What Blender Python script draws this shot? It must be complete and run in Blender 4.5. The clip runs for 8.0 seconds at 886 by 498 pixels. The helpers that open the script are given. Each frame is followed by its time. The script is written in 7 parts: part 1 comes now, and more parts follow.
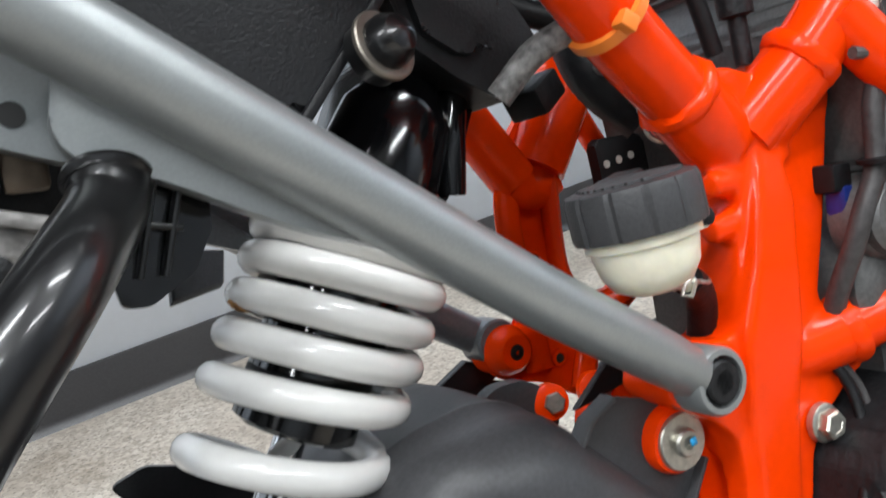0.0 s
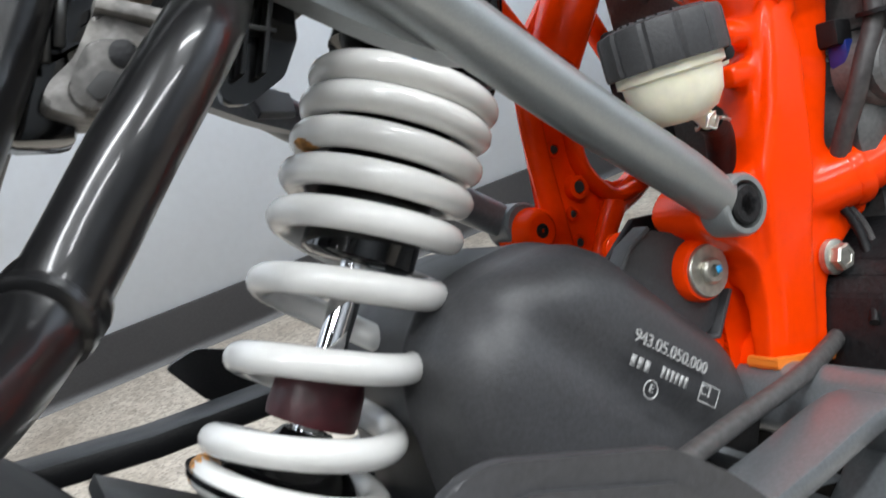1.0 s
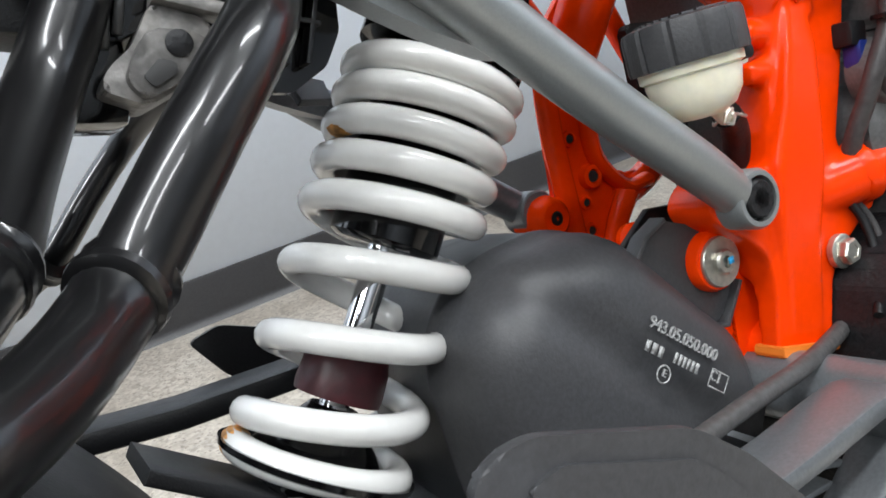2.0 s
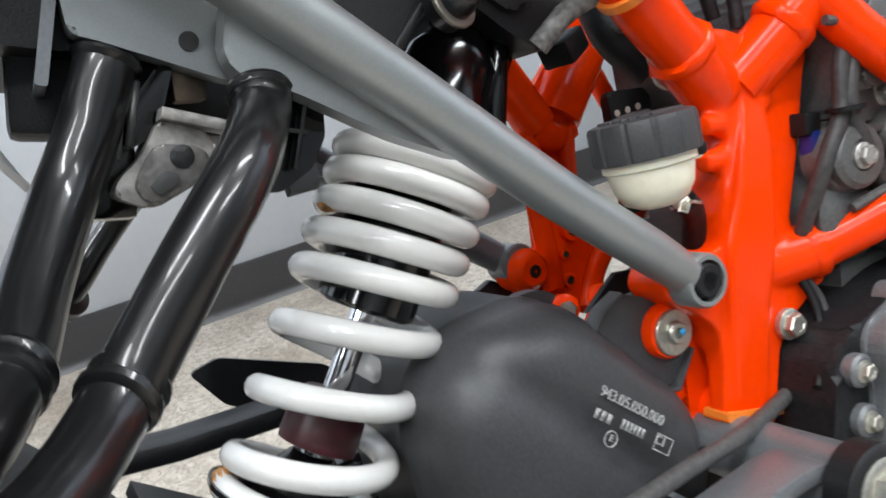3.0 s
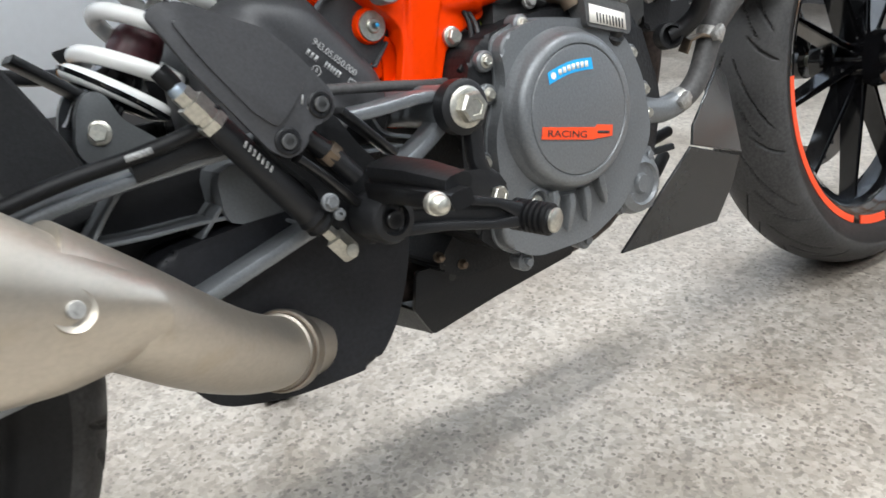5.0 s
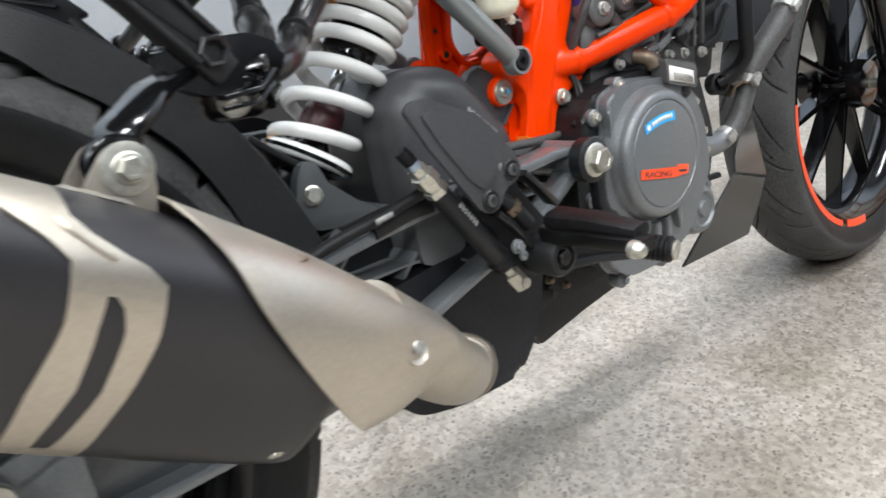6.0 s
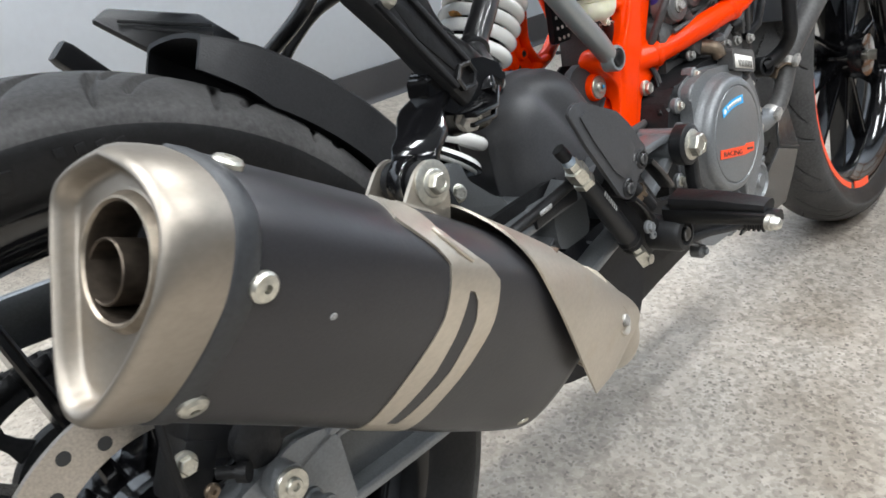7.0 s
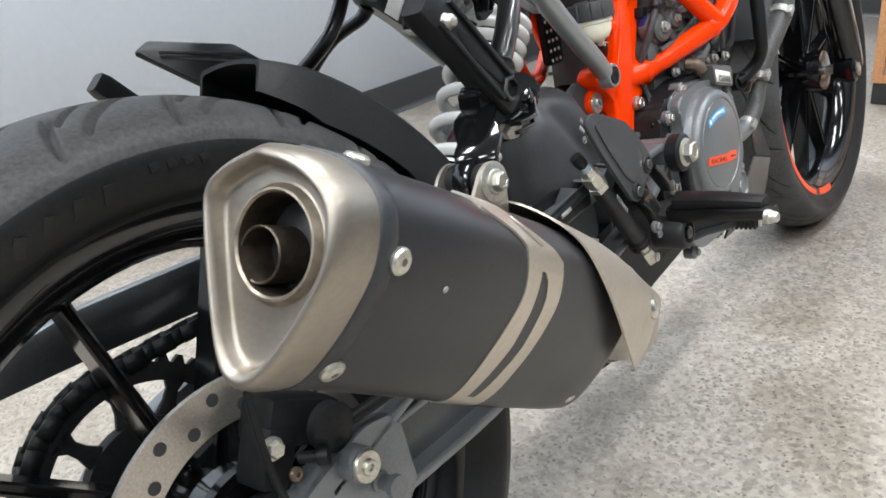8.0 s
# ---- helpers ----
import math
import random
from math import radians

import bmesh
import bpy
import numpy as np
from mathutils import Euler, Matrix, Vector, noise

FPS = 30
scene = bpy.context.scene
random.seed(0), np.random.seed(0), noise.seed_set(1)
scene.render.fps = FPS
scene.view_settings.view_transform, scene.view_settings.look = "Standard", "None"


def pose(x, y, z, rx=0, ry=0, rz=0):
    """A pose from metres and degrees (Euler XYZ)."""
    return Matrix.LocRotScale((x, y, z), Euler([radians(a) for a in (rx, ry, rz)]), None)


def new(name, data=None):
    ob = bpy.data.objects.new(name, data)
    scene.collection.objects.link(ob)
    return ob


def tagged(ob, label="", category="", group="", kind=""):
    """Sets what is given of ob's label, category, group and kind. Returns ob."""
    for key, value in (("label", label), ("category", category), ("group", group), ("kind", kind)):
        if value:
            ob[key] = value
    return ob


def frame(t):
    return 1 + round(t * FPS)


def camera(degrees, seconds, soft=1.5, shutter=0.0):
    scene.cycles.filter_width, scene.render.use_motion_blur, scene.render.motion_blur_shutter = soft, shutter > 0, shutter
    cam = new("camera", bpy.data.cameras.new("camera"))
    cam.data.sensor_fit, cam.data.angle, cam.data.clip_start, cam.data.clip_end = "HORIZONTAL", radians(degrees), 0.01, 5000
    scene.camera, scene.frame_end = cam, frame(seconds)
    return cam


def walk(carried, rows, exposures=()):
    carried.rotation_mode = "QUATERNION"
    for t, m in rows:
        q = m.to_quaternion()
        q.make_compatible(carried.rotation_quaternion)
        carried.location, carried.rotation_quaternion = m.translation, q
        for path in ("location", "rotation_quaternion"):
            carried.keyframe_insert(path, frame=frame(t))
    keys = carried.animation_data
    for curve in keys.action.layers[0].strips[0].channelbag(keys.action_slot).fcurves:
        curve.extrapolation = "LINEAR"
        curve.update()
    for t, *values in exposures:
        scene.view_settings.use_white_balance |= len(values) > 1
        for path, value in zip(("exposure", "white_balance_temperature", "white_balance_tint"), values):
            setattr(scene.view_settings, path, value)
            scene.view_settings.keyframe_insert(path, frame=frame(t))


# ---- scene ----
# camera and its way round the motorcycle
cam = camera(58.28, 8.0, soft=1.6, shutter=0.35)
WAY = [
    (0.0, 0.3566, -0.1732, 0.6406, 71.545, 12.116, -31.847),
    (0.5, 0.3260, -0.1795, 0.6151, 71.169, 13.224, -33.557),
    (1.0, 0.3007, -0.1913, 0.5976, 70.940, 13.621, -33.848),
    (1.2, 0.2893, -0.1956, 0.5939, 70.543, 13.757, -33.902),
    (2.3, 0.2865, -0.1953, 0.6158, 69.770, 11.921, -33.330),
    (2.5, 0.2966, -0.2018, 0.6254, 69.974, 12.732, -32.614),
    (3.0, 0.2969, -0.2263, 0.6456, 69.426, 10.391, -31.751),
    (3.2, 0.2962, -0.2599, 0.6443, 69.391, 9.299, -31.357),
    (3.5, 0.3002, -0.3388, 0.6364, 68.038, 9.777, -31.101),
    (3.6, 0.2972, -0.3544, 0.6293, 67.232, 7.927, -31.583),
    (4.0, 0.3030, -0.4360, 0.6112, 66.164, 6.434, -32.662),
    (4.5, 0.2749, -0.4966, 0.5649, 64.889, 4.201, -34.530),
    (4.7, 0.2573, -0.5122, 0.5477, 64.563, 3.700, -35.343),
    (5.8, 0.0685, -0.4948, 0.6384, 64.232, 3.124, -41.349),
    (6.0, 0.0247, -0.4797, 0.6487, 64.004, 3.371, -42.284),
    (6.5, -0.0727, -0.4290, 0.6644, 63.192, 4.337, -44.855),
    (7.0, -0.1323, -0.4064, 0.6955, 62.445, 5.182, -47.516),
    (7.5, -0.1774, -0.4082, 0.7067, 62.975, 5.823, -49.637),
    (8.0, -0.2139, -0.3969, 0.7050, 64.272, 5.914, -51.216),
]
walk(cam, [(t, pose(x, y, z, rx, ry, rz)) for t, x, y, z, rx, ry, rz in WAY])

LEAN = -10.784      # the motorcycle rests on its side stand
W_FAR, W_EAST, W_NEAR, W_WEST, TOP = 1.43, 3.3, -3.4, -3.6, 2.75

# ---- light: ceiling panels and a weak grey world ----
world = bpy.data.worlds.new("world")
scene.world = world
world.use_nodes = True
world.node_tree.nodes["Background"].inputs[0].default_value = (0.75, 0.8, 0.86, 1)
world.node_tree.nodes["Background"].inputs[1].default_value = 0.3
scene.view_settings.exposure = 0.0


# ---- materials ----
def mat(name, color, rough=0.5, metal=0.0, grain=0.0, grain_scale=200.0, bump=0.0, bump_scale=300.0, coat=0.0, dirt=0.0,
        dirt_color=(0.1, 0.08, 0.06), dirt_scale=14.0, stretch=(1, 1, 1), trans=0.0, subs=0.0, rough_var=0.12, spec=0.5):
    """A painted, moulded or metal surface: fine grain, larger stains, gloss that varies, fine relief."""
    m = bpy.data.materials.new(name)
    m.use_nodes = True
    nt = m.node_tree
    p = nt.nodes["Principled BSDF"]
    co = nt.nodes.new("ShaderNodeTexCoord")
    mp = nt.nodes.new("ShaderNodeMapping")
    mp.inputs["Scale"].default_value = stretch
    nt.links.new(co.outputs["Object"], mp.inputs[0])

    def tex(scale, detail=3.0):
        n = nt.nodes.new("ShaderNodeTexNoise")
        n.inputs["Scale"].default_value, n.inputs["Detail"].default_value = scale, detail
        nt.links.new(mp.outputs[0], n.inputs["Vector"])
        return n.outputs["Fac"]

    def ramp(fac, lo, hi, a, b):
        r = nt.nodes.new("ShaderNodeMapRange")
        r.inputs[1].default_value, r.inputs[2].default_value, r.inputs[3].default_value, r.inputs[4].default_value = lo, hi, a, b
        nt.links.new(fac, r.inputs[0])
        return r.outputs[0]

    def mix(fac, a, b):
        n = nt.nodes.new("ShaderNodeMix")
        n.data_type = "RGBA"
        nt.links.new(fac, n.inputs[0])
        for sock, val in ((n.inputs[6], a), (n.inputs[7], b)):
            if isinstance(val, tuple):
                sock.default_value = (*val, 1)
            else:
                nt.links.new(val, sock)
        return n.outputs[2]

    fine = tex(grain_scale)
    dark, light = tuple(c * (1 - grain) for c in color), tuple(min(1, c * (1 + grain)) for c in color)
    out = mix(ramp(fine, 0.3, 0.7, 0, 1), dark, light)
    broad = tex(dirt_scale, 5.0)
    if dirt:
        out = mix(ramp(broad, 0.55, 0.75, 0, dirt), out, dirt_color)
    nt.links.new(out, p.inputs["Base Color"])
    nt.links.new(ramp(broad, 0.3, 0.7, max(0.02, rough - rough_var * rough), rough + rough_var * rough), p.inputs["Roughness"])
    p.inputs["Metallic"].default_value = metal
    p.inputs["Coat Weight"].default_value, p.inputs["Coat Roughness"].default_value = coat, 0.08
    p.inputs["Specular IOR Level"].default_value = spec
    p.inputs["Transmission Weight"].default_value = trans
    p.inputs["Subsurface Weight"].default_value = subs
    p.inputs["Subsurface Radius"].default_value = (0.01, 0.008, 0.005)
    if bump:
        b = nt.nodes.new("ShaderNodeBump")
        b.inputs["Strength"].default_value, b.inputs["Distance"].default_value = bump, 0.001
        nt.links.new(tex(bump_scale), b.inputs["Height"])
        nt.links.new(b.outputs[0], p.inputs["Normal"])
    return m


ORANGE = mat("orange_paint", (0.82, 0.042, 0.0003), 0.22, coat=0.1, grain=0.03, bump=0.06, bump_scale=160, dirt=0.12, dirt_color=(0.5, 0.028, 0.001), spec=0.13)
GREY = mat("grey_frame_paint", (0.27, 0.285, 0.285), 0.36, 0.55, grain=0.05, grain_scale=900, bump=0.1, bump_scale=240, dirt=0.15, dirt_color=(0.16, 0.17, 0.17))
WHITE = mat("white_spring_enamel", (0.78, 0.77, 0.74), 0.2, coat=0.5, grain=0.02, bump=0.05, bump_scale=120, dirt=0.1, dirt_color=(0.55, 0.52, 0.47))
RUST = mat("rusty_enamel", (0.55, 0.25, 0.06), 0.7, grain=0.5, grain_scale=260, bump=0.3)
PLASTIC = mat("black_moulded_plastic", (0.0095, 0.0097, 0.0108), 0.42, grain=0.2, grain_scale=700, bump=0.3, bump_scale=900, dirt=0.3, dirt_color=(0.02, 0.0198, 0.0203), spec=0.33)
BOXPL = mat("worn_grey_plastic", (0.043, 0.0433, 0.046), 0.46, grain=0.15, grain_scale=500, bump=0.1, bump_scale=900, dirt=0.4, dirt_color=(0.064, 0.063, 0.0625), spec=0.42)
GLOSS = mat("black_gloss_paint", (0.0035, 0.0035, 0.004), 0.12, coat=0.2, grain=0.1, bump=0.04, bump_scale=200, spec=0.4)
TUBEBLK = mat("black_tube_enamel", (0.0065, 0.0064, 0.007), 0.33, 0.3, coat=0.45, grain=0.12, bump=0.05, bump_scale=180, spec=0.5, dirt=0.2, dirt_color=(0.017, 0.0158, 0.0152))
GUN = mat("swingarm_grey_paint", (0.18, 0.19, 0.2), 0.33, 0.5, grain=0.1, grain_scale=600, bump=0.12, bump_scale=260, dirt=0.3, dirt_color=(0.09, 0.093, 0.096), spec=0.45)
ENGINE = mat("engine_grey_casting", (0.16, 0.167, 0.173), 0.38, 0.4, grain=0.12, grain_scale=500, bump=0.3, bump_scale=520, dirt=0.25, dirt_color=(0.07, 0.068, 0.064))
ENGDARK = mat("dark_engine_casting", (0.0125, 0.0128, 0.014), 0.48, 0.3, grain=0.3, grain_scale=300, bump=0.5, bump_scale=420, dirt=0.4, dirt_color=(0.029, 0.0275, 0.0255), spec=0.35)
ENGMID = mat("oily_grey_casting", (0.1, 0.099, 0.098), 0.46, 0.35, grain=0.15, grain_scale=500, bump=0.25, bump_scale=600, dirt=0.6, dirt_color=(0.05, 0.047, 0.043), dirt_scale=10, spec=0.4)
ZINC = mat("zinc_plated_steel", (0.5, 0.485, 0.43), 0.36, 0.9, grain=0.15, grain_scale=400, bump=0.15, dirt=0.4, dirt_color=(0.3, 0.26, 0.18), dirt_scale=60)
PALEZINC = mat("bluish_zinc", (0.42, 0.5, 0.58), 0.36, 0.8, grain=0.1, dirt=0.3, dirt_color=(0.5, 0.47, 0.38), dirt_scale=60)
STEEL = mat("brushed_stainless", (0.27, 0.24, 0.205), 0.42, 0.92, grain=0.05, grain_scale=260, bump=0.1, bump_scale=260, dirt=0.65, dirt_color=(0.22, 0.18, 0.13), dirt_scale=26, stretch=(1, 1, 1.6))
HEATED = mat("heat_tinted_steel", (0.17, 0.13, 0.095), 0.45, 0.85, grain=0.3, grain_scale=120, bump=0.2, dirt=0.5, dirt_color=(0.09, 0.055, 0.035), dirt_scale=40)
PALESTEEL = mat("pale_satin_stainless", (0.47, 0.425, 0.36), 0.4, 0.88, grain=0.05, grain_scale=260, bump=0.1, bump_scale=260, dirt=0.5, dirt_color=(0.42, 0.34, 0.24), dirt_scale=24, stretch=(1, 1, 1.6))
CHROME = mat("chromed_rod", (0.75, 0.75, 0.76), 0.06, 1.0)
SATIN = mat("satin_black_muffler", (0.027, 0.0262, 0.0285), 0.36, 0.3, grain=0.1, grain_scale=800, bump=0.06, bump_scale=400, dirt=0.2, dirt_color=(0.04, 0.0375, 0.038), dirt_scale=9, spec=0.42)
SOOT = mat("sooty_pipe_inside", (0.018, 0.016, 0.014), 0.6, 0.3, grain=0.4, spec=0.3)
RUBBER = mat("tyre_rubber", (0.04, 0.039, 0.0385), 0.62, grain=0.3, grain_scale=300, bump=0.3, bump_scale=600, dirt=0.7, dirt_color=(0.085, 0.082, 0.08), dirt_scale=9, spec=0.32)
HUGPL = mat("faded_hugger_plastic", (0.0138, 0.014, 0.015), 0.55, grain=0.2, grain_scale=500, bump=0.25, bump_scale=700, dirt=0.4, dirt_color=(0.027, 0.0268, 0.027), spec=0.26)
SIDEWALL = mat("sidewall_rubber", (0.0085, 0.0085, 0.009), 0.48, grain=0.25, grain_scale=300, bump=0.25, bump_scale=500, dirt=0.4, dirt_color=(0.018, 0.017, 0.017), dirt_scale=20, spec=0.3)
SOFT = mat("soft_black_rubber", (0.005, 0.0051, 0.0058), 0.5, grain=0.25, bump=0.3, spec=0.28)
MAROON = mat("maroon_bump_rubber", (0.045, 0.006, 0.009), 0.42, grain=0.25, bump=0.25, bump_scale=200)
MILKY = mat("milky_plastic", (0.72, 0.69, 0.56), 0.32, grain=0.05, subs=0.6, dirt=0.25, dirt_color=(0.6, 0.55, 0.4))
DISC = mat("brake_disc_steel", (0.5, 0.46, 0.41), 0.32, 0.95, grain=0.15, grain_scale=500, bump=0.1, dirt=0.3, dirt_color=(0.3, 0.26, 0.22))
INK = mat("white_print", (0.3, 0.3, 0.295), 0.6, grain=0.5, grain_scale=900)
BLUE = mat("blue_sticker", (0.02, 0.36, 0.74), 0.35)
BLUEPL = mat("blue_connector", (0.006, 0.018, 0.14), 0.4, grain=0.2)
REDBAR = mat("orange_print", (0.85, 0.07, 0.015), 0.4)
PAPER = mat("paper_sticker", (0.75, 0.72, 0.66), 0.5, grain=0.05)
BLACKINK = mat("black_print", (0.02, 0.02, 0.02), 0.6)
TIE = mat("orange_cable_tie", (0.75, 0.19, 0.02), 0.45)
WOOD = mat("warm_wood", (0.42, 0.2, 0.09), 0.5, grain=0.25, grain_scale=30, bump=0.2, stretch=(1, 8, 8))
LACQ = mat("white_lacquer", (0.75, 0.74, 0.72), 0.4, grain=0.03)
SKIRT = mat("black_vinyl_skirting", (0.02, 0.0195, 0.0205), 0.42, grain=0.15, bump=0.2, bump_scale=60, dirt=0.25, dirt_color=(0.045, 0.043, 0.042), dirt_scale=4, spec=0.4)
WALL = mat("pale_blue_grey_wall_paint", (0.762, 0.83, 0.92), 0.5, grain=0.015, grain_scale=60, bump=0.12, bump_scale=160, dirt=0.1, dirt_color=(0.69, 0.755, 0.84), dirt_scale=1.5)
# unseen ceiling and walls: grey picked to cut bounced light and deepen the blacks
CEIL = mat("unseen_ceiling_grey", (0.3, 0.3, 0.3), 0.8, grain=0.06, grain_scale=80, bump=0.3)
GREYWALL = mat("grey_wall_paint", (0.3, 0.32, 0.34), 0.6, grain=0.03, grain_scale=60, bump=0.12, bump_scale=160)


def flake_floor():
    """Sealed floor of beige and grey stone flakes with scattered dark ones."""
    m = bpy.data.materials.new("stone_flake_floor")
    m.use_nodes = True
    nt = m.node_tree
    p = nt.nodes["Principled BSDF"]
    co = nt.nodes.new("ShaderNodeTexCoord")

    def vor(scale):
        w = nt.nodes.new("ShaderNodeTexNoise")
        w.inputs["Scale"].default_value = scale * 1.3
        nt.links.new(co.outputs["Object"], w.inputs["Vector"])
        add = nt.nodes.new("ShaderNodeMix")
        add.data_type = "VECTOR"
        add.inputs[0].default_value = 0.6 / scale
        nt.links.new(co.outputs["Object"], add.inputs[4])
        nt.links.new(w.outputs["Color"], add.inputs[5])
        n = nt.nodes.new("ShaderNodeTexVoronoi")
        n.inputs["Scale"].default_value = scale
        nt.links.new(add.outputs[1], n.inputs["Vector"])
        sep = nt.nodes.new("ShaderNodeSeparateColor")
        nt.links.new(n.outputs["Color"], sep.inputs[0])
        return sep.outputs

    def ramp(fac, stops):
        r = nt.nodes.new("ShaderNodeValToRGB")
        r.color_ramp.interpolation = "LINEAR"
        r.color_ramp.elements[0].position, r.color_ramp.elements[0].color = stops[0][0], (*stops[0][1], 1)
        r.color_ramp.elements[1].position, r.color_ramp.elements[1].color = stops[-1][0], (*stops[-1][1], 1)
        for pos, col in stops[1:-1]:
            r.color_ramp.elements.new(pos).color = (*col, 1)
        nt.links.new(fac, r.inputs[0])
        return r.outputs[0]

    def blend(fac, a, b, how="MIX"):
        n = nt.nodes.new("ShaderNodeMix")
        n.data_type, n.blend_type = "RGBA", how
        if isinstance(fac, float):
            n.inputs[0].default_value = fac
        else:
            nt.links.new(fac, n.inputs[0])
        nt.links.new(a, n.inputs[6])
        nt.links.new(b, n.inputs[7])
        return n.outputs[2]

    big = ramp(vor(95)[0], [(0.0, (0.245, 0.225, 0.197)), (0.35, (0.345, 0.32, 0.283)), (0.7, (0.44, 0.415, 0.373)), (1.0, (0.51, 0.487, 0.447))])
    mid = ramp(vor(170)[1], [(0.0, (0.225, 0.21, 0.19)), (0.4, (0.36, 0.335, 0.3)), (1.0, (0.51, 0.487, 0.447))])
    base = blend(0.5, big, mid)
    chips = ramp(vor(260)[2], [(0.0, (1, 1, 1)), (0.07, (1, 1, 1)), (0.14, (0, 0, 0)), (1.0, (0, 0, 0))])
    darkc = ramp(vor(150)[1], [(0.0, (0.17, 0.155, 0.138)), (1.0, (0.3, 0.275, 0.245))])
    col = blend(chips, base, darkc)
    st = nt.nodes.new("ShaderNodeTexNoise")
    st.inputs["Scale"].default_value, st.inputs["Detail"].default_value = 5.0, 6.0
    nt.links.new(co.outputs["Object"], st.inputs["Vector"])
    stain = ramp(st.outputs["Fac"], [(0.3, (0.72, 0.66, 0.6)), (0.5, (0.93, 0.88, 0.83)), (0.68, (1, 0.965, 0.925))])
    nt.links.new(blend(1.0, col, stain, "MULTIPLY"), p.inputs["Base Color"])
    rr = nt.nodes.new("ShaderNodeMapRange")
    rr.inputs[1].default_value, rr.inputs[2].default_value, rr.inputs[3].default_value, rr.inputs[4].default_value = 0.3, 0.7, 0.3, 0.5
    nt.links.new(st.outputs["Fac"], rr.inputs[0])
    nt.links.new(rr.outputs[0], p.inputs["Roughness"])
    b = nt.nodes.new("ShaderNodeBump")
    b.inputs["Strength"].default_value, b.inputs["Distance"].default_value = 0.12, 0.0006
    nt.links.new(mid, b.inputs["Height"])
    nt.links.new(b.outputs[0], p.inputs["Normal"])
    return m


FLOOR = flake_floor()


# ---- mesh helpers ----
def V(*a):
    return Vector(a)


def part(name, bm, material, parent=None, label="", sharp=38):
    """Links a bmesh as one mesh object under a thing or a part."""
    bmesh.ops.recalc_face_normals(bm, faces=bm.faces)
    lim = radians(sharp)
    for e in bm.edges:
        if len(e.link_faces) == 2 and e.calc_face_angle(0) > lim:
            e.smooth = False
    me = bpy.data.meshes.new(name)
    bm.to_mesh(me)
    bm.free()
    me.polygons.foreach_set("use_smooth", [True] * len(me.polygons))
    me.materials.append(material)
    ob = new(name, me)
    if parent is not None:
        ob.parent = parent
    if label:
        ob["label"] = label
    return ob


def smooth_line(pts, n=6):
    """Catmull-Rom through points of any dimension."""
    p = [np.array(q, float) for q in pts]
    p = [2 * p[0] - p[1]] + p + [2 * p[-1] - p[-2]]
    out = []
    for i in range(1, len(p) - 2):
        for k in range(n):
            t = k / n
            a, b, c, d = p[i - 1:i + 3]
            out.append(0.5 * (2 * b + (c - a) * t + (2 * a - 5 * b + 4 * c - d) * t * t + (3 * b - a - 3 * c + d) * t ** 3))
    out.append(p[-2])
    return out


def rings(bm, loops, closed=False, cap=True):
    """Skins loops of equal length."""
    rows = [[bm.verts.new(Vector(q)) for q in loop] for loop in loops]
    n = len(rows[0])
    for i in range(len(rows) - (0 if closed else 1)):
        a, b = rows[i], rows[(i + 1) % len(rows)]
        for k in range(n):
            bm.faces.new((a[k], a[(k + 1) % n], b[(k + 1) % n], b[k]))
    if cap and not closed:
        bm.faces.new(rows[0][::-1])
        bm.faces.new(rows[-1])
    return rows


def tube(pts, r, seg=14, smooth=0, bm=None, flat=1.0, up=None, cap=True):
    """A round bar along points; r may be one radius or one a point."""
    bm = bm or bmesh.new()
    rr = list(r) if isinstance(r, (list, tuple)) else [r] * len(pts)
    if smooth:
        both = smooth_line([(*p, q) for p, q in zip(pts, rr)], smooth)
        pts, rr = [b[:3] for b in both], [b[3] for b in both]
    pts = [Vector(p) for p in pts]
    loops, side = [], None
    for i, p in enumerate(pts):
        d = (pts[min(i + 1, len(pts) - 1)] - pts[max(i - 1, 0)]).normalized()
        if side is None:
            ref = Vector(up) if up else (V(0, 0, 1) if abs(d.z) < 0.9 else V(0, 1, 0))
            side = d.cross(ref).normalized()
        side = (side - d * side.dot(d)).normalized()
        other = d.cross(side)
        loops.append([p + (side * math.cos(2 * math.pi * k / seg) + other * math.sin(2 * math.pi * k / seg) * flat) * rr[i] for k in range(seg)])
    rings(bm, loops, cap=cap)
    return bm


def bar(pts, wide, high, axis=(0, 1, 0), bm=None, round_=0.25):
    """A bar of rounded rectangular section; wide runs along axis, high across it. Sizes may be lists."""
    bm = bm or bmesh.new()
    pts = [Vector(p) for p in pts]
    ww = wide if isinstance(wide, (list, tuple)) else [wide] * len(pts)
    hh = high if isinstance(high, (list, tuple)) else [high] * len(pts)
    ax, loops = Vector(axis).normalized(), []
    for i, p in enumerate(pts):
        d = (pts[min(i + 1, len(pts) - 1)] - pts[max(i - 1, 0)]).normalized()
        s = (ax - d * ax.dot(d)).normalized()
        u = s.cross(d)
        w, h, c = ww[i] / 2, hh[i] / 2, round_ * min(ww[i], hh[i])
        sec = [(w, h - c), (w - c * 0.3, h - c * 0.3), (w - c, h), (c - w, h), (c * 0.3 - w, h - c * 0.3), (-w, h - c),
               (-w, c - h), (c * 0.3 - w, c * 0.3 - h), (c - w, -h), (w - c, -h), (w - c * 0.3, c * 0.3 - h), (w, c - h)]
        loops.append([p + s * a + u * b for a, b in sec])
    rings(bm, loops)
    return bm


